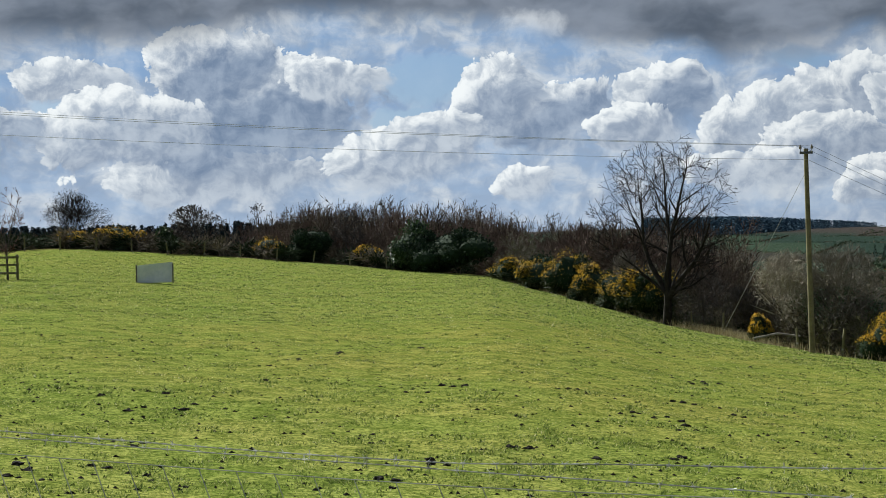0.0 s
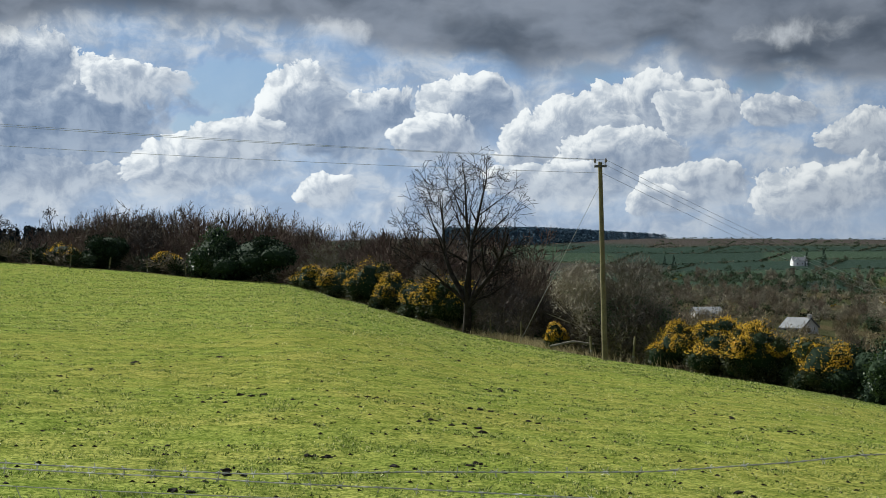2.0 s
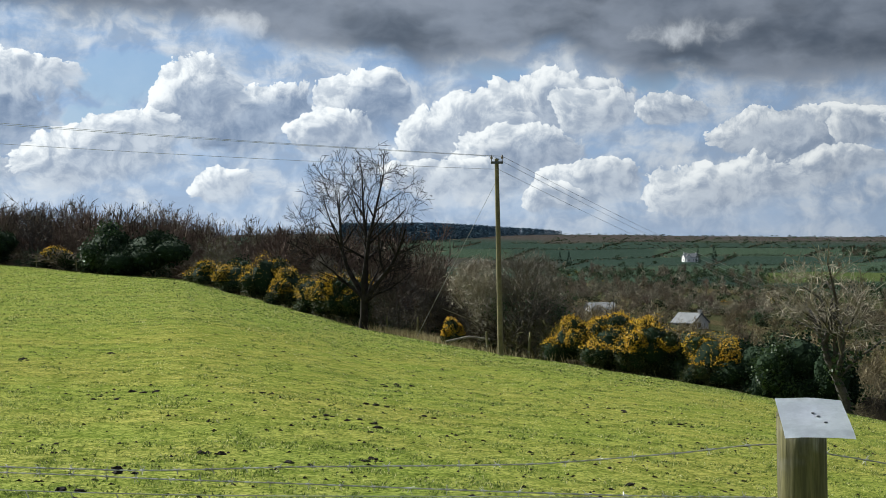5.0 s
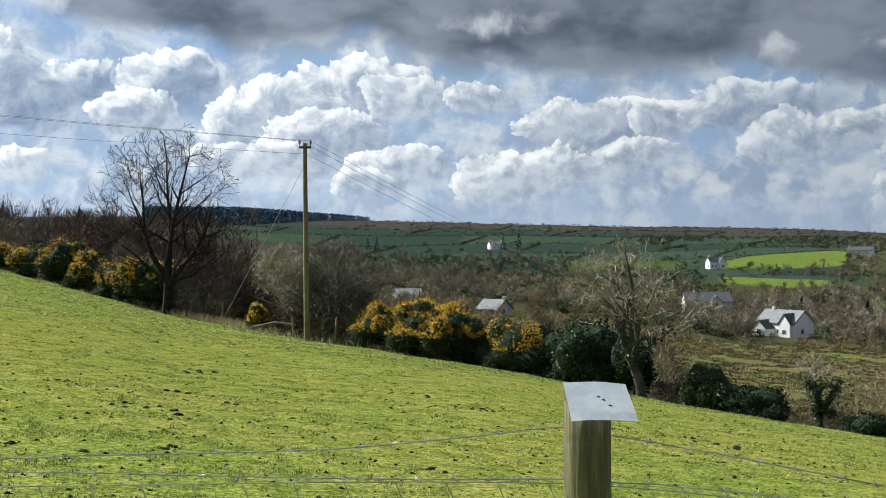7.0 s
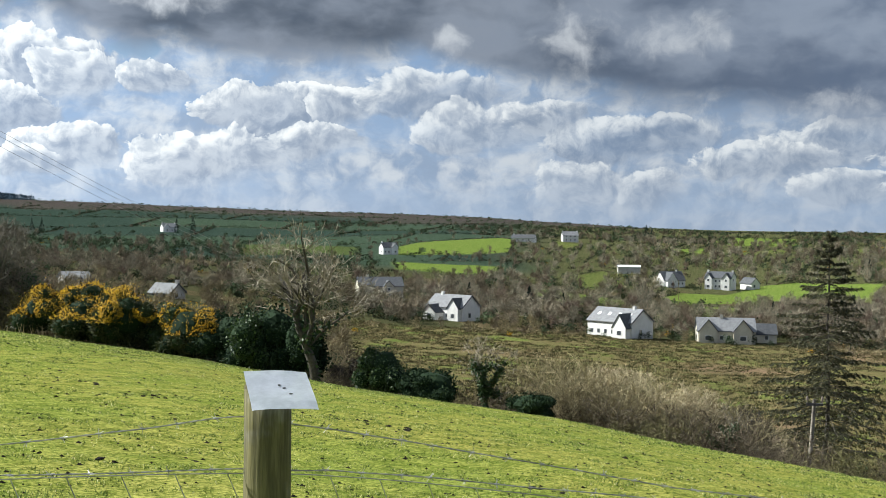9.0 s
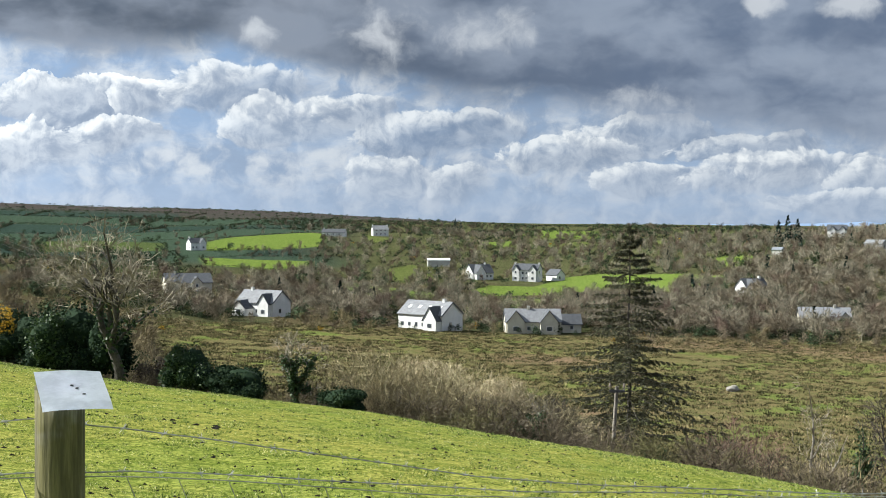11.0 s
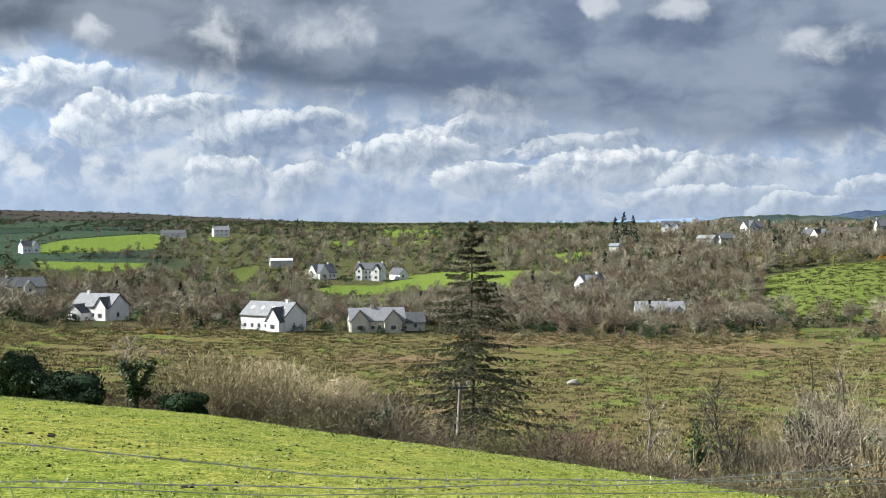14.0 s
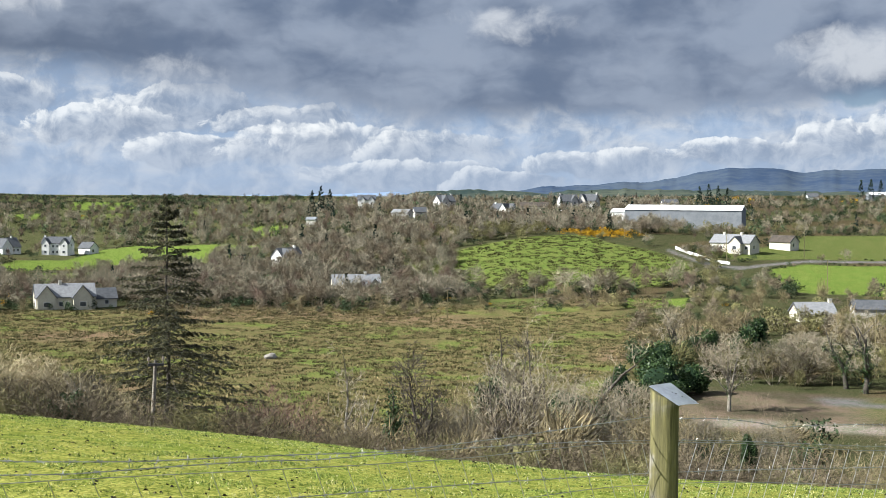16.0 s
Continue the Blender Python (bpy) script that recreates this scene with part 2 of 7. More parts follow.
GORSE = leafy("gorse_spine", ((0.0, (0.016, 0.026, 0.008)), (1.0, (0.055, 0.062, 0.018))), 0.7, 0.1)
BLOOM = leafy("gorse_bloom", ((0.0, (0.30, 0.165, 0.010)), (0.5, (0.60, 0.36, 0.020)), (1.0, (0.85, 0.58, 0.045))), 0.6, 0.3)
NEEDLE = leafy("conifer_needle", ((0.0, (0.022, 0.026, 0.013)), (0.6, (0.060, 0.062, 0.029)), (1.0, (0.125, 0.115, 0.052))), 0.7, 0.2)
GRASS = leafy("grass_blade", ((0.0, (0.038, 0.066, 0.016)), (0.22, (0.070, 0.112, 0.022)), (0.34, (0.180, 0.245, 0.054)), (0.78, (0.270, 0.330, 0.076)), (0.88, (0.42, 0.43, 0.14)), (1.0, (0.70, 0.67, 0.40))), 0.6, 0.22, 0.08)
DRY = leafy("dry_grass", ((0.0, (0.15, 0.12, 0.055)), (0.6, (0.28, 0.23, 0.12)), (1.0, (0.45, 0.39, 0.24))), 0.8, 0.2)
MUD = mottled("dung", (0.008, 0.007, 0.006), (0.026, 0.022, 0.018), 9.0, 0.95, 0.5, 0.02, spec=0.1)


# ---- meshes ----
def part(name, data, mat, parent=None, label=""):
    """Links a bmesh or mesh as one object, under a thing or a part if given."""
    if isinstance(data, bmesh.types.BMesh):
        me = bpy.data.meshes.new(name)
        data.normal_update()
        data.to_mesh(me)
        data.free()
    else:
        me = data
    if mat is not None:
        me.materials.append(mat)
    ob = new(name, me)
    ob.parent = parent
    if label:
        tagged(ob, label)
    return ob


def thing(name, at, turn=0.0, label="", category="", group="", kind=""):
    e = new(name)
    e.empty_display_size = 0.3
    e.matrix_basis = pose(*at, 0, 0, turn)
    return tagged(e, label, category, group, kind)


def mesh_of(name, V, F, smooth=False):
    """A mesh from arrays of places and of faces with an equal number of corners."""
    V, F = np.asarray(V, np.float32), np.asarray(F, np.int32)
    me = bpy.data.meshes.new(name)
    me.vertices.add(len(V)), me.loops.add(F.size), me.polygons.add(len(F))
    me.vertices.foreach_set("co", V.ravel())
    me.loops.foreach_set("vertex_index", F.ravel())
    me.polygons.foreach_set("loop_start", np.arange(0, F.size, F.shape[1], dtype=np.int32))
    me.polygons.foreach_set("use_smooth", np.full(len(F), smooth))
    me.update(calc_edges=True)
    return me


def box(bm, x0, x1, y0, y1, z0, z1, bevel=0.0):
    m = Matrix.LocRotScale(((x0 + x1) / 2, (y0 + y1) / 2, (z0 + z1) / 2), None, (abs(x1 - x0), abs(y1 - y0), abs(z1 - z0)))
    got = bmesh.ops.create_cube(bm, size=1.0, matrix=m)
    if bevel:
        edges = list({e for v in got["verts"] for e in v.link_edges})
        bmesh.ops.bevel(bm, geom=edges, offset=bevel, segments=2, affect="EDGES", profile=0.6)
    return got["verts"]


def unit(v):
    return v / np.maximum(np.linalg.norm(v, axis=-1, keepdims=True), 1e-9)


def prisms(segs, sides):
    """Tapered sticks: rows of start, end, radius at both."""
    S = np.asarray(segs, float)
    a, b, ra, rb = S[:, :3], S[:, 3:6], S[:, 6:7], S[:, 7:8]
    d = unit(b - a)
    h = np.where(np.abs(d[:, 2:3]) < 0.9, [[0.0, 0.0, 1.0]], [[1.0, 0.0, 0.0]])
    u = unit(np.cross(d, h))
    w = np.cross(d, u)
    k = np.arange(sides) * 2 * np.pi / sides
    ring = u[:, None] * np.cos(k)[None, :, None] + w[:, None] * np.sin(k)[None, :, None]
    V = np.concatenate([a[:, None] + ring * ra[:, None], b[:, None] + ring * rb[:, None]], 1).reshape(-1, 3)
    i = np.arange(sides)
    j = (i + 1) % sides
    quad = np.stack([i, j, j + sides, i + sides], 1)
    F = (quad[None] + (np.arange(len(S)) * 2 * sides)[:, None, None]).reshape(-1, 4)
    return V, F


def tube(P, R, sides):
    """One pipe through the places P with the radii R."""
    P, R = np.asarray(P, float), np.asarray(R, float)
    d = unit(np.gradient(P, axis=0))
    h = np.where(np.abs(d[:, 2:3]) < 0.9, [[0.0, 0.0, 1.0]], [[1.0, 0.0, 0.0]])
    u = unit(np.cross(d, h))
    w = np.cross(d, u)
    k = np.arange(sides) * 2 * np.pi / sides
    V = (P[:, None] + (u[:, None] * np.cos(k)[None, :, None] + w[:, None] * np.sin(k)[None, :, None]) * R[:, None, None]).reshape(-1, 3)
    i = np.arange(sides)
    j = (i + 1) % sides
    quad = np.stack([i, j, j + sides, i + sides], 1)
    F = (quad[None] + (np.arange(len(P) - 1) * sides)[:, None, None]).reshape(-1, 4)
    return V, F


def flakes(rng, C, size, long=1.0, flat=0.0, toward=None):
    """Small four-cornered leaves at the places C, turned at random, or along the directions given."""
    n = len(C)
    d = unit(rng.normal(size=(n, 3))) if toward is None else unit(toward + 0.35 * rng.normal(size=(n, 3)))
    s = unit(np.cross(d, rng.normal(size=(n, 3)) + np.array([0.0, 0.0, flat * 3])))
    k = (size * rng.uniform(0.6, 1.35, (n, 1)))
    V = np.stack([C - d * k * long * 0.5, C + s * k * 0.42, C + d * k * long * 0.5, C - s * k * 0.42], 1).reshape(-1, 3)
    return V, np.arange(4 * n).reshape(n, 4)


def joined(*pairs):
    Vs, Fs, n = [], [], 0
    for V, F in pairs:
        Vs.append(V), Fs.append(F + n)
        n += len(V)
    return np.concatenate(Vs), np.concatenate(Fs)


# ---- the lie of the land ----
def smooth(t):
    t = np.clip(t, 0.0, 1.0)
    return t * t * (3 - 2 * t)


DIP_AT = (-40, -17, -12, -7.2, -2.1, 2.2, 5.4, 10, 16, 19, 25, 32, 42, 49, 54, 59, 66, 76, 85, 110)
DIP = (0, -1.7, 3.7, 4.7, 1.7, -5.8, -2.5, 4.6, 4.8, 2.3, -1.1, -0.3, -4.1, -2.8, -1.9, -0.4, 4.3, 6.1, -1.4, 0)


def home(x, y):
    """The sheep pasture: a rounded shoulder that falls away to the east."""
    q = 0.044 - 0.0806 * x - 0.00675 * y - 0.00331 * x * x - 3.51e-5 * x * y + 5.33e-5 * y * y - 9.54e-6 * x * y * y
    r, a = np.hypot(x, y), np.degrees(np.arctan2(x, y))
    dip = np.interp(a, DIP_AT, DIP) * 1e-3 * r * np.clip(r / 22, 0, 1) ** 2
    return q - dip


def past_hedge(x, y):
    """Metres beyond the hedge that closes the pasture to the east and north."""
    east = ((x - 15.2) * 55 + (y - 50) * 11.2) / math.hypot(55, 11.2)
    north = y + 0.06 * x - 107.0
    return np.maximum(east, north)


AZ = (-70.0, 5.0, 20.0, 35.0, 50.0, 65.0, 80.0, 115.0)
RINGS = (40.0, 62.0, 110.0, 155.0, 230.0, 310.0, 420.0, 540.0, 720.0, 1000.0, 1500.0, 2600.0, 4800.0)
LAND = (
    (1.5, -0.5, -2.8, -5.0, -7.5, -8.0, -8.5, -9.0),
    (2.0, -0.5, -5.0, -8.5, -13.0, -14.0, -14.5, -15.0),
    (2.5, -1.0, -10.0, -16.0, -22.0, -24.0, -24.0, -24.0),
    (2.5, -2.5, -12.0, -19.5, -25.0, -26.0, -26.0, -26.0),
    (2.0, -5.0, -13.0, -23.0, -26.3, -27.0, -26.5, -26.0),
    (2.0, -6.0, -14.0, -25.0, -27.5, -27.5, -25.0, -22.0),
    (3.0, -6.0, -15.0, -25.5, -29.0, -21.0, -18.5, -14.0),
    (5.0, -4.0, -14.0, -23.0, -29.5, -14.0, -11.5, -8.0),
    (7.0, -1.0, -12.0, -17.0, -24.0, -6.0, -6.0, -3.0),
    (10.0, 8.0, -8.0, -12.0, -18.0, -7.0, -5.0, 0.0),
    (14.0, 22.0, 8.0, -3.0, -8.5, -9.0, -5.0, 4.0),
    (20.0, 38.0, 25.0, 16.0, -14.0, -16.0, -6.0, 10.0),
    (20.0, 30.0, 20.0, 10.0, -20.0, -20.0, -5.0, 10.0),
)


def cubic(a, b, c, d, t):
    return b + 0.5 * t * (c - a + t * (2 * a - 5 * b + 4 * c - d + t * (3 * (b - c) + d - a)))


def land(x, y):
    """Heights away from the pasture: valley, far slopes and ridges."""
    x, y = np.asarray(x, float), np.asarray(y, float)
    tab = np.array(LAND)
    r = np.clip(np.hypot(x, y), RINGS[0], RINGS[-1] - 1)
    a = np.degrees(np.arctan2(x, y))
    a = np.where(a < -157.5, a + 360, a)
    a = np.clip(np.where(a > AZ[-1], AZ[-1] + (a - AZ[-1]) * 0.0, a), AZ[0], AZ[-1] - 1e-6)
    lr, la = np.log(np.array(RINGS)), np.array(AZ)
    i = np.clip(np.searchsorted(lr, np.log(r), side="right") - 1, 0, len(lr) - 2)
    j = np.clip(np.searchsorted(la, a, side="right") - 1, 0, len(la) - 2)
    u = (np.log(r) - lr[i]) / (lr[i + 1] - lr[i])
    v = smooth((a - la[j]) / (la[j + 1] - la[j])) * 0.5 + 0.5 * (a - la[j]) / (la[j + 1] - la[j])
    rows = [np.clip(i + k, 0, len(lr) - 1) for k in (-1, 0, 1, 2)]
    z = [tab[k, j] * (1 - v) + tab[k, j + 1] * v for k in rows]
    return cubic(*z, u)


def ground(x, y):
    x, y = np.asarray(x, float), np.asarray(y, float)
    s = past_hedge(x, y)
    k = smooth((s - 1.0) / 26.0)
    r = np.hypot(x, y)
    near = home(np.clip(x, -60, 40), np.clip(y, -40, 130))
    z = near * (1 - k) + land(x, y) * k
    roll = np.sin(x * 0.021 + 1.0) * np.sin(y * 0.017 + 0.4) * np.clip((r - 150) / 300, 0, 1) * 0.8
    knoll = 6.0 * np.exp(-((x - 405) / 62) ** 2 - ((y - 138) / 62) ** 2) + 6.0 * np.exp(-((x - 610) / 170) ** 2 - ((y - 670) / 170) ** 2)
    knoll = knoll + 9.0 * np.exp(-((x - 620) / 420) ** 2 - ((y - 2350) / 420) ** 2) - 3.5 * np.exp(-((x - 320) / 40) ** 2 - ((y - 168) / 40) ** 2)
    return z + roll + knoll * (k > 0)


def spot(az, r):
    """A place on the ground by compass degrees and metres from the gate."""
    x, y = r * math.sin(radians(az)), r * math.cos(radians(az))
    return x, y, float(ground(x, y))


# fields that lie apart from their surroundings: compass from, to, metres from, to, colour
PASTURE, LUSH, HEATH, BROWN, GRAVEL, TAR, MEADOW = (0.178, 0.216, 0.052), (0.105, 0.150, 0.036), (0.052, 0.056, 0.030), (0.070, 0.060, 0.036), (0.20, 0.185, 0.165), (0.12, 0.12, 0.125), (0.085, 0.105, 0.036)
# field tone darkened for the cloud shade over the far hill
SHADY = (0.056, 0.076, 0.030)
# outlines by compass and metres
FIELDS = (
    (LUSH, ((34.5, 748), (35.7, 807), (37.3, 850), (39.4, 916), (40.1, 881), (39.8, 742), (37.3, 704), (34.7, 695))),
    (LUSH, ((34.5, 643), (37.3, 634), (39.4, 637), (39.3, 594), (37.3, 568), (34.7, 590))),
    (MEADOW, ((41.7, 903), (43.0, 863), (42.9, 797), (41.8, 805))),
    (LUSH, ((48.6, 1159), (50.1, 1314), (52.8, 1243), (53.1, 1150), (52.3, 1011), (49.4, 1027))),
    (LUSH, ((46.9, 878), (48.6, 928), (48.4, 843), (47.2, 823))),
    (MEADOW, ((49.6, 878), (51.6, 938), (52.3, 890), (49.9, 844))),
    (MEADOW, ((42.1, 599), (43.9, 663), (44.9, 649), (45.2, 580), (43.1, 540))),
    (LUSH, ((40.3, 522), (41.6, 524), (45.2, 492), (45.1, 450), (41.4, 471), (40.5, 486))),
    (LUSH, ((46.4, 519), (47.4, 561), (49.4, 566), (50.7, 617), (52.4, 625), (55.6, 573), (58.0, 523), (57.9, 461), (56.3, 494), (55.6, 442), (53.0, 486), (49.9, 522), (47.4, 499))),
    (LUSH, ((48.3, 491), (50.9, 497), (50.9, 458), (48.3, 439))),
    (LUSH, ((56.8, 623), (57.9, 650), (60.1, 603), (60.4, 560), (57.1, 577))),
    (MEADOW, ((60.8, 538), (64.2, 498), (63.2, 476), (60.9, 492))),
    (MEADOW, ((54.6, 937), (55.6, 949), (55.3, 812), (54.6, 812))),
    (MEADOW, ((68.0, 328), (70.9, 325), (70.9, 305), (68.0, 308))),
    (LUSH, ((74.2, 318), (77.0, 316), (77.0, 300), (74.2, 301))),
    (MEADOW, ((76.7, 398), (77.7, 412), (80.2, 425), (82.0, 490), (100.0, 490), (100.0, 410), (82.0, 397), (79.1, 382))),
    (LUSH, ((80.4, 368), (82.0, 383), (100.0, 395), (100.0, 320), (82.1, 326), (81.4, 329), (80.7, 350))),
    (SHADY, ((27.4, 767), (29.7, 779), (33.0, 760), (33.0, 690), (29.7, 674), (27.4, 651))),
)


def inside_by(a, r, outline):
    """Roughly how many metres a place lies inside an outline, below 0 outside."""
    px, py = np.radians(a) * 600.0, np.log(r) * 600.0
    P = [(radians(u) * 600.0, math.log(w) * 600.0) for u, w in outline]
    near, odd = np.full(np.shape(px), 1e9), np.zeros(np.shape(px), bool)
    for (x0, y0), (x1, y1) in zip(P, P[1:] + P[:1]):
        dx, dy = x1 - x0, y1 - y0
        t = np.clip(((px - x0) * dx + (py - y0) * dy) / (dx * dx + dy * dy), 0, 1)
        near = np.minimum(near, np.hypot(px - x0 - t * dx, py - y0 - t * dy))
        if dy:
            odd ^= ((y0 > py) != (y1 > py)) & (px < x0 + (py - y0) / dy * dx)
    return np.where(odd, near, -near)


KNOLL = ((63.8, 394), (68.3, 418), (70.3, 428), (72.0, 430), (73.3, 412), (75.7, 393), (77.0, 374), (76.9, 356), (75.8, 337), (73.3, 334), (70.8, 333), (68.3, 346), (65.2, 370))


def knoll_field(a, r):
    """How far inside the rushy field on the knoll, 0 at its edge."""
    return inside_by(np.asarray(a, float), np.asarray(r, float), KNOLL) / 6.0


def cover(x, y):
    """Base colour of the ground: grazed pasture, rushy bog, scrub, heath, the stripes of far fields (cloud shade and
    haze in their tones), yard and road.
    """
    r, a = np.hypot(x, y), np.degrees(np.arctan2(x, y))
    n = np.array([noise.noise((px * 0.021, py * 0.021, 3.0)) for px, py in zip(x, y)])
    m = np.array([noise.noise((px * 0.11, py * 0.11, 9.0)) for px, py in zip(x, y)])
    # heath and brown ground, darkened for the shade among the woods
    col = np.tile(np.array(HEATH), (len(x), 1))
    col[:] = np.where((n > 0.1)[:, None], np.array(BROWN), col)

    def lay(mask, tone):
        w = np.clip(mask, 0, 1)[:, None]
        col[:] = col * (1 - w) + np.array(tone) * w
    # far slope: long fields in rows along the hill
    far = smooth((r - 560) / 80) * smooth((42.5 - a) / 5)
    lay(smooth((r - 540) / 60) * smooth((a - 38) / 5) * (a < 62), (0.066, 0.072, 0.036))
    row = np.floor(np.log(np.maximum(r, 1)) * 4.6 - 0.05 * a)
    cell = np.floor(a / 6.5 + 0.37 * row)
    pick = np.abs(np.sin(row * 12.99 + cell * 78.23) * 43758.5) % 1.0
    # dark, blued tones: cloud shade and distance haze are put into the colour
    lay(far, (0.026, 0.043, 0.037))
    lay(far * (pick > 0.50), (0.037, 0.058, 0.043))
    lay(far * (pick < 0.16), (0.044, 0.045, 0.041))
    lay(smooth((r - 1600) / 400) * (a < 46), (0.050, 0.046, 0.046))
    # rushy bog on the valley floor
    bog = smooth((r - 118) / 14) * smooth((322 - r) / 14) * smooth((a - 31) / 3) * smooth((76 - a) / 3)
    lay(bog, (0.112, 0.103, 0.050))
    lay(bog * smooth((m - 0.10) / 0.2), (0.108, 0.132, 0.042))
    lay(bog * smooth((n - 0.18) / 0.15), (0.140, 0.108, 0.070))
    a, r = a + 0.16 * n + 0.05 * m, r * (1 + 0.012 * n + 0.004 * m)
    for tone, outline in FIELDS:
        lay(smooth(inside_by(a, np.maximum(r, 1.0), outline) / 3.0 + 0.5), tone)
    lay(smooth(inside_by(a, np.maximum(r, 1.0), KNOLL) / 3.0 + 0.5), (0.098, 0.130, 0.036))
    r, a = np.hypot(x, y), np.degrees(np.arctan2(x, y))
    yard = smooth((a - 74.5 - 2 * m) / 1.5) * smooth((r - 146 - 8 * m) / 5) * smooth((184 + 6 * m - r) / 5)
    lay(yard, (0.125, 0.104, 0.080))
    lay(yard * smooth((m + 0.05) / 0.2), (0.070, 0.062, 0.046))
    lay(yard * smooth((n - 0.05) / 0.15) * 0.7, (0.085, 0.098, 0.038))
    lay(yard * smooth((a - 77.0) / 2) * smooth((3.4 - np.abs(r - 155.5)) / 1.0), GRAVEL)
    lay(yard * smooth((a - 82.0) / 1) * smooth((3.0 - np.abs(r - 176 + (a - 84))) / 1.0), TAR)
    road = smooth((a - 75.9) / 0.3) * smooth((3.4 - np.abs(r - np.interp(a, (75.9, 77.2, 78.2, 79.3, 82.0, 100.0), (402, 382, 372, 370, 391, 420)))) / 1.2)
    lay(road * (r > 280), TAR)
    # the sheep pasture and its bank
    s = past_hedge(x, y)
    lay(smooth((30 - s) / 20), (0.090, 0.075, 0.045))
    lay(smooth((1.6 - s) / 1.2) * (r < 170), PASTURE)
    lay(smooth((1.0 - s) / 1.2) * (r < 170) * smooth((n - 0.15) / 0.3) * 0.5, (0.185, 0.200, 0.045))
    return col


def polar_sheet(angles, radii, z_of):
    A, R = np.meshgrid(np.radians(angles), radii)
    x, y = (R * np.sin(A)).ravel(), (R * np.cos(A)).ravel()
    V = np.stack([x, y, z_of(x, y)], 1)
    n, m = len(angles), len(radii)
    i = (np.arange(m - 1)[:, None] * n + np.arange(n - 1)[None]).ravel()
    return V, np.stack([i, i + 1, i + n + 1, i + n], 1)


ang = np.concatenate([np.arange(-180, -30, 6.0), np.arange(-30, 32, 0.36), np.arange(32, 88, 0.18), np.arange(88, 96, 0.5), np.arange(96, 181, 6.0), [180.0]])
rad = np.concatenate([[0.0], np.geomspace(0.6, 20, 60), np.geomspace(20.3, 280, 140), np.geomspace(282, 1400, 260), np.geomspace(1420, 4900, 50)])
V, F = polar_sheet(ang, rad, lambda x, y: ground(x, y) + 0.0)
hump = np.array([noise.noise((x * 0.9, y * 0.9, 0.0)) * 0.012 + noise.noise((x * 0.25, y * 0.25, 5.0)) * 0.05 if x * x + y * y < 16900 else 0.0 for x, y, z in V])
V[:, 2] += hump * np.clip(np.hypot(V[:, 0], V[:, 1]) / 6, 0, 1)
land_mesh = mesh_of("ground", V, F, True)
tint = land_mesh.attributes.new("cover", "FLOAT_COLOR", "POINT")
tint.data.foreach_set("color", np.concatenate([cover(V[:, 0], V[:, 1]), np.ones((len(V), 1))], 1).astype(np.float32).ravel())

TURF, s, b = material("turf", 0.85)
att = s.node("ShaderNodeAttribute")
att.attribute_name = "cover"
v = place(s)
n1, n2, n3 = s.noise(v, 0.35, 4.0, 0.6), s.noise(v, 3.2, 5.0, 0.7), s.noise(v, 22.0, 4.0, 0.7)
n4, n5 = s.noise(v, 60.0, 3.0, 0.7), s.noise(v, 8.5, 4.0, 0.75)
dark = s.mix(s.step(n2, 0.36, 0.60), (0.66, 0.72, 0.56), (1.18, 1.12, 1.12))
dark = s.mix(s.step(n3, 0.42, 0.58, 0.0, 1.0), s.mix(1.0, dark, (0.52, 0.58, 0.48), "MULTIPLY"), s.mix(1.0, dark, (1.40, 1.32, 1.45), "MULTIPLY"))
dark = s.mix(s.step(n5, 0.42, 0.33), dark, (0.30, 0.34, 0.30))
dark = s.mix(s.step(n4, 0.65, 0.70), dark, (1.9, 1.7, 2.4))
wide = s.mix(s.step(n1, 0.35, 0.65), (0.90, 0.96, 0.85), (1.12, 1.03, 1.05))
s.put(b.inputs["Base Color"], s.mix(1.0, s.mix(1.0, att.outputs["Color"], dark, "MULTIPLY"), wide, "MULTIPLY"))
b.inputs["Specular IOR Level"].default_value = 0.0
bump(s, b, s.math("ADD", s.math("MULTIPLY", n2, 0.6), s.math("MULTIPLY", n3, 0.4)), 0.7, 0.09)
tagged(part("ground", land_mesh, TURF), "grazed green pasture falling to a boggy valley and hill fields", "ground", kind="structure")


